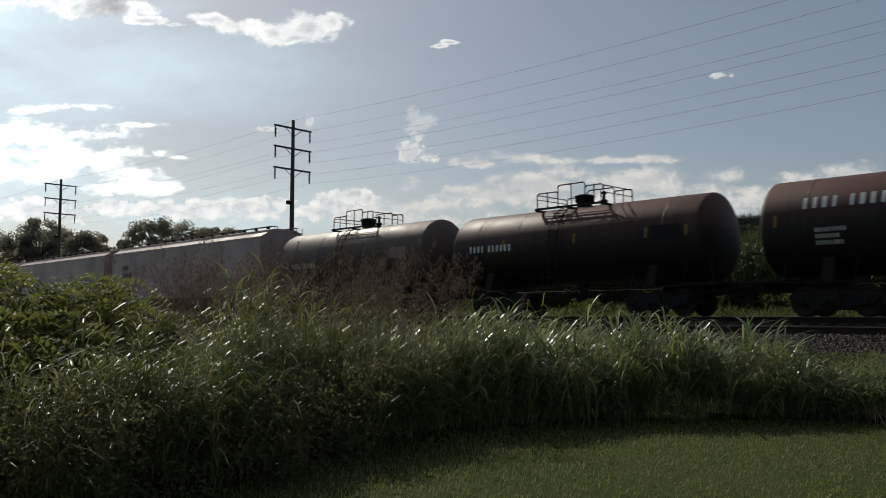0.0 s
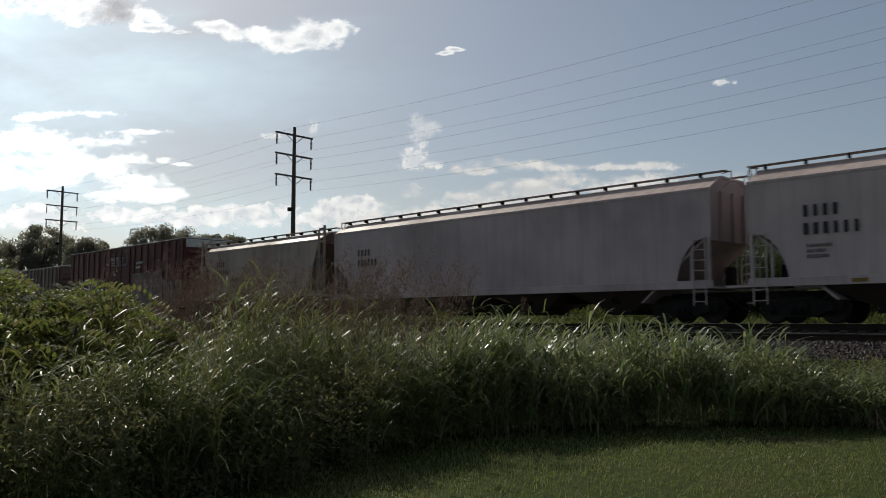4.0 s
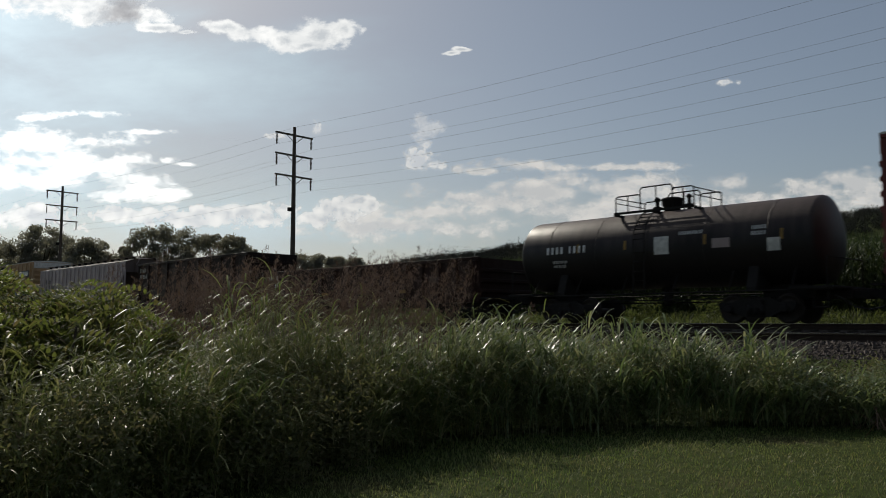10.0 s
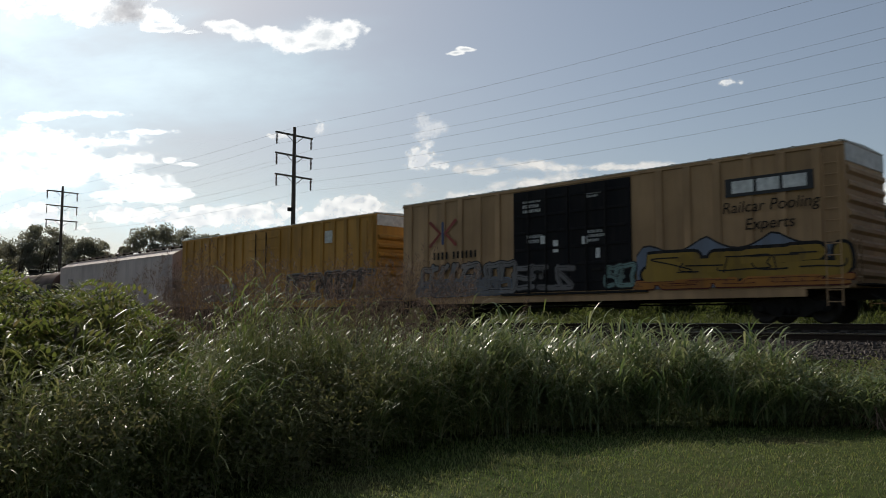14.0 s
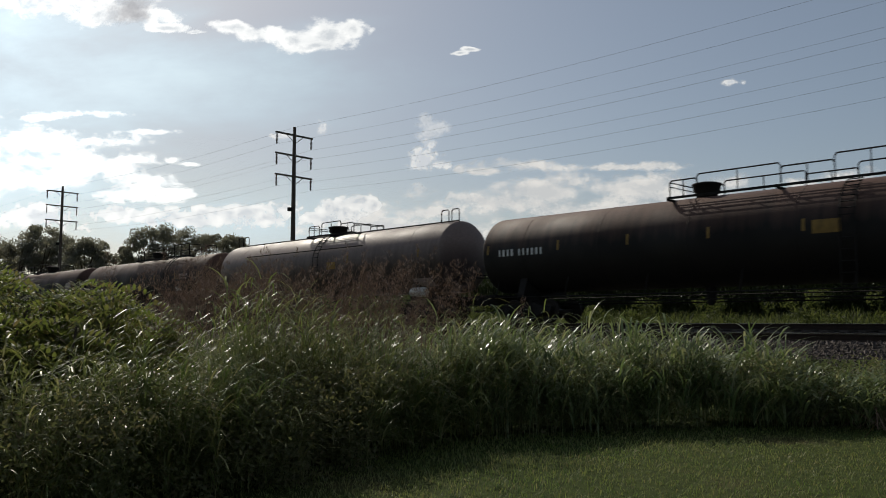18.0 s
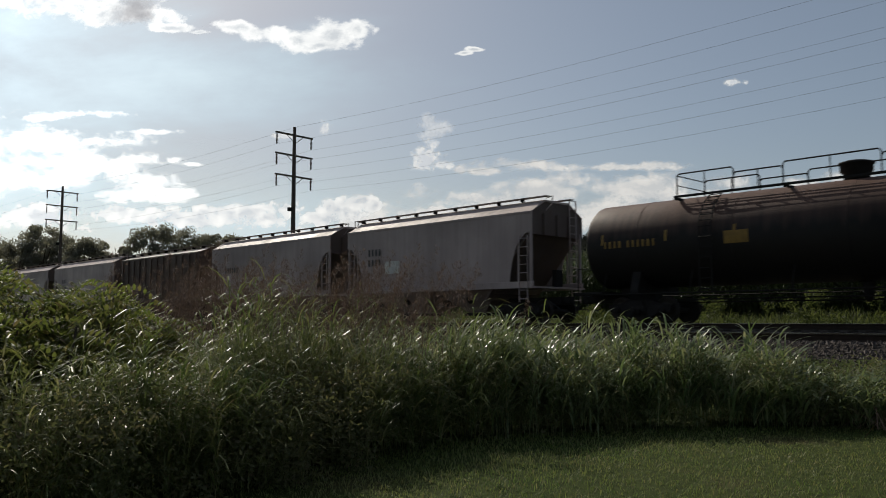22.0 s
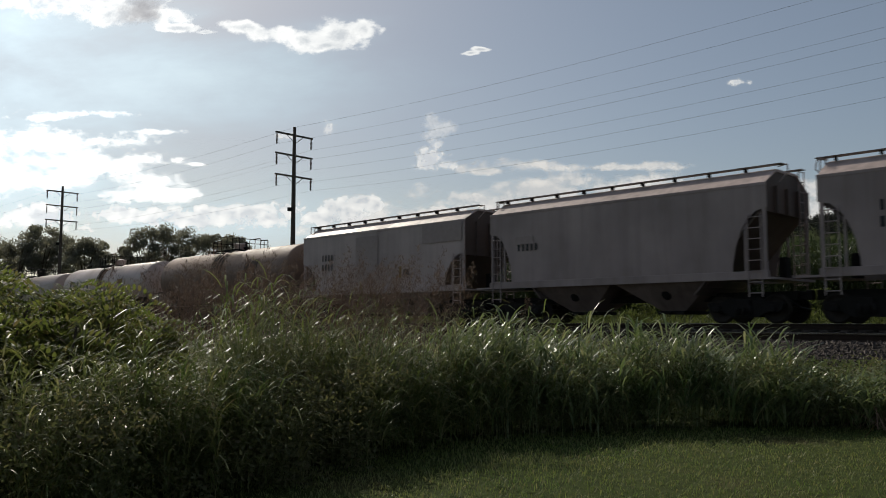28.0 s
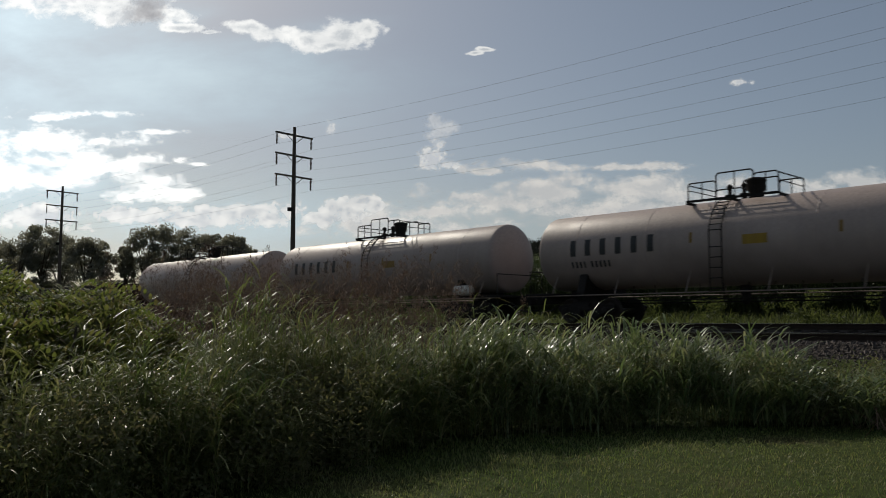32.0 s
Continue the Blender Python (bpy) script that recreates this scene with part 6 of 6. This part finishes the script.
def scatter(rng, n):
    y = rng.uniform(-1.5, 17.8, n)
    back = rng.random(n) ** 2.2 * 6.5
    return edge_x(y) - 0.1 - back + rng.normal(0, 0.18, n), y


gx, gy = scatter(rng, 6200)
clump = np.array([noise.noise((a * 1.3, b * 1.3, 8.2)) for a, b in zip(gx, gy)])
keep = (gy + 0.05 * gx < np.where(gy + 0.95 * gx > 8.0, 15.4, 17.6)) & (clump + rng.normal(0, 0.1, len(gx)) > np.interp(gy, [5, 10, 13, 15.5], [-0.2, -0.24, -0.1, 0.15]))
gx, gy = gx[keep], gy[keep]
reedy = gy + rng.normal(0, 0.8, len(gy)) > 8.2
tagged(new("tall_grass", bulk("tall_grass", *stand(rng, gx[~reedy], gy[~reedy]), GRASS)), "dense stand of tall wild green grass, arching blades", "grass", kind="stuff")
tagged(new("reed_grass", bulk("reed_grass", *stand(rng, gx[reedy], gy[reedy], 0.92, 8, 1.25, 0.7), REED)), "pale green broad-bladed reed grass in upright clumps", "grass", kind="stuff")
# deeper behind, thinner
gy = rng.uniform(1.0, 17.0, 1800)
gx = edge_x(gy) - 6 - rng.uniform(0, 16, 1800)
tagged(new("tall_grass", bulk("tall_grass", *stand(rng, gx, gy, 1.05, 6), GRASS)), "tall wild grass running back to the ballast", "grass", kind="stuff")

# swaying tussocks along the front: things of their own
TUSSOCKS = []
for i in range(46):
    y = 4.0 + 10.0 * (i + rng.uniform(-0.3, 0.3)) / 46
    x = float(edge_x(y)) - rng.uniform(0.5, 1.6)
    k = 16
    reedy = y > 8.0
    v, f = stand(rng, x + rng.normal(0, 0.16, k), y + rng.normal(0, 0.16, k), 1.0 if reedy else 1.03, 9, 1.35 if reedy else 1.0, 0.75 if reedy else 1.0)
    v[:, 0] -= x
    v[:, 1] -= y
    z = float(soil_z(y))
    v[:, 2] -= z
    t = tagged(new("grass_tussock", bulk("grass_tussock", v, f, REED if reedy else GRASS)), "tussock of pale broad-bladed reed grass swaying in the wind" if reedy else "tussock of tall green grass swaying in the wind", "grass", "swaying tussocks")
    TUSSOCKS.append((t, (x, y, z)))


def seed_head(rng, tuft):
    """One thin stem with its reddish-brown panicle: branches that arch out and nod downwind, spikelets along them."""
    b = np.array([[rng.normal(0, 0.35), rng.normal(0, 0.35), 0.0]])
    h, az, ln = rng.uniform(1.55, 2.45) + 0.25 * (rng.random() > 0.85), WIND + rng.normal(0, 0.8), rng.uniform(0.06, 0.3)
    part("stem", bulk("stem", *blades(b, np.array([h]), np.array([0.008]), np.array([az]), np.array([ln]), np.array([0.1]), 4), PLUME), None, tuft)
    top = b[0] + np.array([math.cos(az) * h * (ln + 0.05), math.sin(az) * h * (ln + 0.05), h * 0.93])
    long_, chunks = rng.uniform(0.32, 0.55), []
    for t in np.linspace(0, 1, 15):
        out, m = rng.uniform(0, 6.28), 10
        a = np.linspace(0.1, 1, m)
        reach = (0.06 + 0.17 * t) * rng.uniform(0.6, 1.2)
        nod = 0.14 * (1 - t) ** 1.5
        base = np.stack([top[0] + np.cos(out) * reach * a + nod * math.cos(WIND), top[1] + np.sin(out) * reach * a + nod * math.sin(WIND),
                         top[2] + long_ * (0.35 - t) + 0.13 * a - 0.10 * a * a + rng.normal(0, 0.008, m)], 1)
        chunks.append(blades(base, rng.uniform(0.03, 0.065, m), rng.uniform(0.006, 0.013, m), rng.uniform(0, 6.28, m), rng.uniform(0.2, 0.9, m), rng.uniform(0, 0.8, m), 1))
    tagged(part("seed_head", bulk("seed_head", *join_arrays(chunks), PLUME), None, tuft), kind="stuff")


PLUMES = []
for i in range(52):
    a = i / 51
    # a band running from the shrubs to the middle of the stand
    x = -12.0 + 2.9 * a + rng.normal(0, 0.75)
    y = 5.4 + 2.4 * a + rng.normal(0, 0.6)
    t = tagged(new("seed_head_tuft"), "reddish-brown feathery grass seed heads on thin stems", "grass", "seed heads of the tall grass")
    for k in range(int(rng.integers(5, 14))):
        seed_head(rng, t)
    PLUMES.append((t, (x, y, float(soil_z(y)) - 0.1)))


def shrub(x, y, height, width, seed, leaves):
    """Stems with long compound leaves: rows of pointed leaflets on arching stalks."""
    rng = np.random.default_rng(seed)
    s = tagged(new("shrub"), "leafy green shrub with long compound leaves", "shrub", "shrubs beside the grass")
    s.matrix_basis = pose(x, y, 0)
    bm = bmesh.new()
    chunks = []
    for i in range(leaves):
        a, rr, hz = rng.uniform(0, 6.28), width * math.sqrt(rng.random()), height * (0.25 + 0.75 * rng.random() ** 0.7)
        hz *= 1 - 0.45 * (rr / width) ** 2
        p0 = np.array([rr * math.cos(a), rr * math.sin(a), hz])
        if i % 9 == 0:
            rod(bm, (p0[0] * 0.2, p0[1] * 0.2, 0), tuple(p0), 0.012, 5)
        la, ln = rng.uniform(0, 6.28), rng.uniform(0.3, 0.55)
        m = 7
        t = np.repeat(np.linspace(0.15, 1, m), 2)
        sgn = np.tile([-1.0, 1.0], m)
        bx = p0[0] + np.cos(la) * ln * t
        by = p0[1] + np.sin(la) * ln * t
        bz = p0[2] + 0.18 * ln * np.sin(t * 3.0) - 0.25 * ln * t * t
        chunks.append(blades(np.stack([bx, by, bz], 1), np.full(2 * m, rng.uniform(0.08, 0.14)), np.full(2 * m, rng.uniform(0.03, 0.048)), la + sgn * rng.uniform(0.9, 1.3), np.full(2 * m, 0.85), rng.uniform(0.2, 0.7, 2 * m), 2))
    tagged(part("stem", bm, BARK, s), kind="stuff")
    part("leaves", bulk("leaves", *join_arrays(chunks), LEAF), None, s)
    return s


for i, (x, y, h, w, k) in enumerate([(-10.6, 2.6, 2.2, 1.3, 640), (-10.4, 4.0, 2.0, 1.1, 520), (-12.2, 4.9, 2.05, 1.2, 460), (-9.2, 3.2, 1.5, 0.9, 360), (-13.5, 3.4, 2.4, 1.3, 460), (-9.0, 1.6, 1.95, 1.1, 460)]):
    shrub(x, y, h, w, 60 + i, k)

# small-leaved weeds tangled into the front of the stand
rng = np.random.default_rng(77)
n = 420
ey = rng.uniform(-1.0, 13.0, n)
ex = edge_x(ey) - rng.uniform(-0.15, 1.0, n)
cen = np.stack([ex, ey, soil_z(ey) + rng.random(n) ** 1.3 * 0.95], 1)
tagged(new("front_weeds", bulk("front_weeds", *leaf_cloud(rng, cen, rng.uniform(0.14, 0.32, n), 40000, 0.022), WEED)), "tangled small-leaved weeds at the foot of the grass", "weeds", kind="stuff")

n = 380
ey = rng.uniform(-2.0, 5.5, n)
ex = edge_x(ey) - rng.uniform(-0.35, 1.3, n)
cen = np.stack([ex, ey, rng.random(n) ** 1.1 * 0.95], 1)
tagged(new("front_weeds", bulk("front_weeds", *leaf_cloud(rng, cen, rng.uniform(0.14, 0.3, n), 48000, 0.022), WEED)), "dark small-leaved weeds leaning over the lawn's edge", "weeds", kind="stuff")

# dry stalks raked together at the lawn's edge
n = 70
dx_, dy_ = rng.normal(-3.9, 0.45, n), rng.normal(12.0, 0.28, n)
tagged(new("dry_stalks", bulk("dry_stalks", *blades(np.stack([dx_, dy_, soil_z(dy_) + rng.uniform(0.01, 0.07, n)], 1), rng.uniform(0.3, 0.7, n), rng.uniform(0.008, 0.016, n), rng.uniform(0, 6.28, n), np.full(n, 0.97), rng.uniform(0, 0.25, n), 3), STRAW)), "small heap of dry brown stalks on bare soil", "dry stalks", kind="stuff")

# mown lawn
n = 112000
ly = rng.uniform(-3.0, 16.5, n)
lx = edge_x(ly) - 0.3 + rng.random(n) ** 1.15 * 9.0
near = np.hypot(lx, ly) > 1.2
lx, ly = lx[near], ly[near]
n = len(lx)
patch = np.array([noise.noise((a * 0.5, b * 0.5, 5)) for a, b in zip(lx, ly)])
lh = rng.uniform(0.03, 0.065, n) * (1 + 0.35 * patch)
tagged(new("lawn", bulk("lawn", *blades(np.stack([lx, ly, soil_z(ly) - 0.004], 1), lh, rng.uniform(0.005, 0.010, n), rng.uniform(0, 6.28, n), rng.uniform(0.1, 0.7, n), rng.uniform(0, 0.8, n), 2), LAWN)), "short mown green lawn", "lawn", kind="stuff")

# ---------- clouds: sheets of the cloud layers, so far off that they only drift ----------
def cloud_material(name, centre, px_size, blobs, scale, amp, soft, lit, core, glow, opacity=1.0, relief=1.6, puffs=0.0, stretch=1.0, thick=(0.45, 1.5), rough=0.55, bias=0.0):
    """A layer of clouds on one sheet. Blobs: column, row, half-width, half-height of each heap; their edges are broken up by warped noise.
    glow: strength far from the sun and close to it."""
    m, nodes, links, bsdf = material(name)
    nodes.remove(bsdf)

    def calc(op, *ins, clamp=False):
        n = nodes.new("ShaderNodeMath")
        n.operation, n.use_clamp = op, clamp
        for sock, v in zip(n.inputs, ins):
            if isinstance(v, (int, float)):
                sock.default_value = v
            else:
                links.new(v, sock)
        return n.outputs[0]

    def vec(op, a, b):
        n = nodes.new("ShaderNodeVectorMath")
        n.operation = op
        for sock, v in zip(n.inputs, (a, b)):
            if isinstance(v, tuple):
                sock.default_value = v
            else:
                links.new(v, sock)
        return n.outputs["Value"] if op == "LENGTH" else n.outputs[0]

    def fbm(at, freq, detail, rough_=0.55):
        n = nodes.new("ShaderNodeTexNoise")
        n.inputs["Scale"].default_value, n.inputs["Detail"].default_value, n.inputs["Roughness"].default_value = freq, detail, rough_
        links.new(at, n.inputs["Vector"])
        return n

    tc = nodes.new("ShaderNodeTexCoord")
    place = vec("ADD", vec("MULTIPLY", tc.outputs["Object"], (0.01 / px_size, 0.01 / px_size, 0.0)), (centre[0] / 100, -centre[1] / 100, 0.0))
    flatter = vec("MULTIPLY", place, (1.0 / stretch, 1.0, 1.0))
    warp = vec("MULTIPLY", vec("SUBTRACT", fbm(flatter, scale * 0.8, 4).outputs["Color"], (0.5, 0.5, 0.5)), (0.34 * stretch / scale, 0.26 / scale, 0.0))
    bent = vec("ADD", place, warp)
    field = None
    for px, py, rx, ry in blobs:
        one = vec("LENGTH", vec("MULTIPLY", vec("SUBTRACT", bent, (px / 100, -py / 100, 0.0)), (82 / rx, 82 / ry, 0.0)), (0.0, 0.0, 0.0))
        heap = calc("SUBTRACT", 1.0, one)
        field = heap if field is None else calc("SMOOTH_MAX", field, heap, 0.25)
    field = calc("ADD", calc("MAXIMUM", field, -2.0), bias)
    spot_at = vec("MULTIPLY", bent, (1.0 / stretch, 1.0, 1.0))
    grain = fbm(spot_at, scale, 9, rough).outputs[0]
    shred = fbm(spot_at, scale * 4.5, 8, 0.65).outputs[0]
    dens = calc("MULTIPLY_ADD", calc("SUBTRACT", grain, 0.5), 2.0 * amp, field)
    dens = calc("MULTIPLY_ADD", calc("SUBTRACT", shred, 0.5), 1.1 * amp, dens)
    folds = 0.0
    if puffs:
        vor = nodes.new("ShaderNodeTexVoronoi")
        vor.feature = "SMOOTH_F1"
        vor.inputs["Scale"].default_value, vor.inputs["Smoothness"].default_value, vor.inputs["Detail"].default_value = scale * 2.2, 0.35, 2.5
        links.new(spot_at, vor.inputs["Vector"])
        dens = calc("MULTIPLY_ADD", calc("SUBTRACT", 0.45, vor.outputs["Distance"]), puffs, dens)
        folds = calc("MULTIPLY", calc("SUBTRACT", vor.outputs["Distance"], 0.42), 1.5 * puffs)
    cover = nodes.new("ShaderNodeMapRange")
    cover.interpolation_type = "SMOOTHSTEP"
    cover.inputs["From Min"].default_value, cover.inputs["From Max"].default_value, cover.inputs["To Max"].default_value = 0.0, soft, opacity
    links.new(dens, cover.inputs[0])
    deep = nodes.new("ShaderNodeMapRange")
    deep.interpolation_type = "SMOOTHSTEP"
    deep.inputs["From Min"].default_value, deep.inputs["From Max"].default_value = thick
    links.new(dens, deep.inputs[0])
    # billows: the side towards the sun is bright, the other grey
    towards = fbm(vec("ADD", spot_at, (-0.10 / scale, 0.16 / scale, 0.0)), scale, 6, rough).outputs[0]
    here = fbm(spot_at, scale, 6, rough).outputs[0]
    shade = calc("MULTIPLY_ADD", calc("SUBTRACT", towards, here), relief * 2.5, calc("MULTIPLY", deep.outputs[0], calc("MULTIPLY", grain, 1.5)), clamp=True)
    shade = calc("ADD", shade, folds, clamp=True)
    sep = nodes.new("ShaderNodeSeparateXYZ")
    links.new(place, sep.inputs[0])
    power = nodes.new("ShaderNodeMapRange")
    power.inputs["From Min"].default_value, power.inputs["From Max"].default_value = 0.0, 9.0
    power.inputs["To Min"].default_value, power.inputs["To Max"].default_value = glow[1], glow[0]
    links.new(sep.outputs[0], power.inputs[0])
    em, tr, ms = nodes.new("ShaderNodeEmission"), nodes.new("ShaderNodeBsdfTransparent"), nodes.new("ShaderNodeMixShader")
    links.new(mix(nodes, links, shade, lit, core), em.inputs[0])
    links.new(power.outputs[0], em.inputs[1])
    links.new(cover.outputs[0], ms.inputs[0])
    links.new(tr.outputs[0], ms.inputs[1])
    links.new(em.outputs[0], ms.inputs[2])
    links.new(ms.outputs[0], nodes["Material Output"].inputs[0])
    return m


CLOUDS = []
DRIFT_AT = 10.5                      # seconds at which the layers stand as placed


def cloud_layer(label, x0, x1, y0, y1, d, drift, blobs, **look_of):
    """One sheet over columns x0 to x1 and rows y0 to y1 of the view, d metres off; drift: columns that it moves in 32 s."""
    cx, cy, k = (x0 + x1) / 2, (y0 + y1) / 2, d / FOCAL
    at = EYE + (AXIS + RIGHT * ((cx - 784) / FOCAL) + Vector((0, 0, (569 - cy) / FOCAL))) * d
    bm = bmesh.new()
    bm.faces.new([bm.verts.new((a * (x1 - x0) / 2 * k, b * (y1 - y0) / 2 * k, 0)) for a, b in ((-1, -1), (1, -1), (1, 1), (-1, 1))])
    mat = cloud_material("cloud_" + str(len(CLOUDS)), (cx, cy), k, blobs, **look_of)
    c = tagged(new("backdrop_cloud", mesh_of("backdrop_cloud", bm, mat)), label, "cloud", "clouds of the sky", "structure")
    CLOUDS.append((c, at, drift * k / 32))


cloud_layer("thin bright haze spread round the sun", -600, 1700, -140, 560, 4400, 20,
            [(-40, 300, 420, 260), (0, 0, 420, 160), (330, 130, 420, 110), (500, 400, 600, 90), (1200, 430, 700, 60)],
            scale=0.30, amp=0.9, soft=1.5, lit=(0.68, 0.87, 1.0), core=(0.78, 0.92, 1.0), glow=(0.85, 1.95), opacity=0.85, relief=0.5, stretch=2.6, rough=0.5)
cloud_layer("pale haze along the horizon", -700, 2400, 240, 600, 4450, 0,
            [(1250, 440, 900, 120), (300, 450, 900, 90)],
            scale=0.3, amp=0.4, soft=1.3, lit=(0.98, 0.95, 0.93), core=(0.98, 0.95, 0.93), glow=(0.72, 1.2), opacity=0.6, relief=0.2, stretch=3.0, rough=0.5)
cloud_layer("long low banks of white cloud over the horizon", -300, 1900, 250, 470, 4300, 12,
            [(920, 288, 70, 11), (855, 300, 40, 8), (812, 299, 18, 9), (1085, 293, 125, 8), (1030, 316, 55, 18), (955, 338, 140, 22), (1110, 332, 160, 25), (880, 358, 180, 26), (1185, 347, 90, 24),
             (1060, 372, 300, 34), (1292, 320, 36, 20), (1250, 344, 70, 22), (1325, 347, 60, 14), (1180, 374, 200, 32), (1455, 338, 80, 20), (1525, 322, 70, 20), (1580, 347, 140, 30), (1400, 366, 180, 28),
             (760, 374, 130, 18), (700, 400, 180, 24), (1750, 340, 130, 30)],
            scale=1.5, amp=1.15, soft=0.8, bias=0.2, lit=(1.0, 0.965, 0.93), core=(0.74, 0.75, 0.765), glow=(1.22, 1.6), opacity=0.93, relief=2.4, puffs=0.5, stretch=1.5, thick=(0.3, 1.2), rough=0.6)
cloud_layer("white heaped cumulus clouds low in the sky", -300, 760, 300, 470, 4200, 14,
            [(622, 354, 40, 20), (592, 370, 50, 24), (652, 362, 24, 16), (560, 388, 70, 16), (502, 370, 34, 26), (470, 388, 45, 18), (400, 374, 120, 17), (330, 388, 130, 22), (200, 380, 130, 18), (60, 384, 150, 26)],
            scale=2.0, amp=0.95, soft=0.4, lit=(1.0, 0.99, 0.975), core=(0.64, 0.67, 0.71), glow=(1.2, 2.0), opacity=0.95, relief=2.4, puffs=0.5, stretch=1.1, thick=(0.2, 1.2), rough=0.58)
cloud_layer("bright ragged clouds near the sun", -400, 420, 155, 380, 4000, 34,
            [(120, 197, 100, 9), (60, 203, 70, 7), (250, 230, 66, 6), (40, 250, 130, 28), (135, 247, 60, 13), (205, 249, 56, 19), (228, 277, 54, 23), (292, 281, 20, 7), (322, 287, 20, 4), (50, 284, 80, 26),
             (100, 314, 80, 24), (15, 308, 80, 40), (252, 322, 64, 28), (282, 339, 52, 17), (205, 344, 75, 17), (-120, 260, 140, 60), (120, 290, 130, 40)],
            scale=1.8, amp=1.3, soft=0.8, lit=(1.0, 0.995, 0.98), core=(0.88, 0.93, 0.98), glow=(1.8, 2.5), opacity=0.97, relief=0.9, puffs=0.3, stretch=1.7, rough=0.6)
cloud_layer("small white scraps of broken cloud", 440, 1380, 100, 320, 3900, 36,
            [(746, 278, 30, 22), (738, 291, 32, 11), (768, 289, 24, 10), (752, 252, 14, 10), (560, 225, 13, 12), (484, 238, 22, 7), (1296, 138, 16, 7), (1318, 140, 9, 5)],
            scale=3.2, amp=1.0, soft=0.7, bias=0.15, lit=(1.0, 0.985, 0.96), core=(0.7, 0.73, 0.78), glow=(1.35, 1.6), opacity=0.92, relief=1.5, puffs=0.5, thick=(0.3, 1.0), rough=0.6)
cloud_layer("faint grey scraps of cloud", 640, 860, 160, 270, 3880, 36,
            [(744, 212, 18, 12), (762, 222, 26, 11), (750, 234, 18, 9)],
            scale=3.0, amp=1.1, soft=0.9, lit=(0.92, 0.95, 1.0), core=(0.66, 0.71, 0.78), glow=(1.1, 1.25), bias=0.2, opacity=0.8, rough=0.6)
cloud_layer("white sunlit clouds with grey cores high in the sky", -250, 900, -70, 140, 2600, 62,
            [(388, 36, 50, 16), (446, 46, 64, 20), (504, 60, 50, 26), (556, 52, 60, 30), (541, 72, 64, 14), (602, 38, 38, 20), (800, 87, 17, 5), (818, 80, 19, 5),
             (180, 10, 100, 28), (265, 38, 60, 9), (80, -20, 180, 38), (325, 44, 26, 5)],
            scale=1.5, amp=0.75, soft=0.4, lit=(1.0, 1.0, 1.0), core=(0.58, 0.61, 0.65), glow=(1.5, 2.1), opacity=0.97, relief=1.2, puffs=0.4, stretch=1.4, thick=(0.35, 1.0), rough=0.62)
cloud_layer("small grey cloud close to the sun", 80, 340, -60, 70, 2500, 62,
            [(200, 0, 44, 28), (215, 12, 28, 16)],
            scale=1.8, amp=0.9, soft=0.9, lit=(0.74, 0.74, 0.78), core=(0.50, 0.50, 0.54), glow=(1.0, 1.15), opacity=0.9, rough=0.6)


def insect():
    """A small dark flying insect that crosses before the camera."""
    b = tagged(new("flying_insect"), "tiny dark flying insect in the air", "insect")
    part("body", lathe(bmesh.new(), [(-0.013, 0.001), (-0.006, 0.003), (0.004, 0.0035), (0.011, 0.001)], "x", 8), BLACK, b)
    for s in (-1, 1):
        part("wing", boxes((-0.004, 0.005, min(0.002 * s, 0.014 * s), max(0.002 * s, 0.014 * s), 0.003, 0.0038)), PLATE, b)
    return b


INSECT = insect()


# ---------- what moves ----------
def run(t):
    """How far the train has rolled after t seconds."""
    return 16.902 * t - 0.4072 * t * t / 32 + 0.1484 * t ** 3 / 1024


def motions():
    for car, at in CARS:
        walk(car, [(t, pose(at + run(t), TRACK_Y, RAIL_Z)) for t in (0, 4, 8, 12, 16, 20, 24, 28, 32)])
    face = (AXIS * -1).to_track_quat("Z", "Y").to_matrix().to_4x4()
    for c, at, speed in CLOUDS:
        walk(c, [(t, Matrix.Translation(at + RIGHT * (speed * (t - DRIFT_AT))) @ face) for t in (0, 16, 32)])
    face2 = RIGHT.to_track_quat("X", "Z").to_matrix().to_4x4()
    way = [(0.0, -20, 60, 12), (5.0, -8, 36, 9), (8.5, 5, 6.2, 4.2), (9.0, 6, 1.235, 2.08), (9.1, 6, 0.14, 1.66), (9.2, 6, -0.6, 1.43), (10.0, 10, -8, 2.2), (20.0, 60, -75, 6), (32.0, 120, -150, 10)]
    walk(INSECT, [(t, Matrix.Translation(EYE + AXIS * a + RIGHT * b + Vector((0, 0, c))) @ face2) for t, a, b, c in way])
    r = random.Random(4)
    for group, most in ((TUSSOCKS, 5.0), (PLUMES, 4.5)):
        for thing, (x, y, z) in group:
            ph, per = r.uniform(0, 6.28), r.uniform(2.0, 3.2)
            rows = []
            for i in range(65):
                t = i * 0.5
                gust = 0.55 + 0.45 * math.sin(t * 0.42 - 0.25 * x + 0.8)
                rows.append((t, pose(x, y, z, most * gust * math.sin(6.283 * t / per + ph) * 0.5, most * gust * (0.45 + 0.55 * math.sin(6.283 * t / per * 0.83 + ph)))))
            walk(thing, rows)


motions()
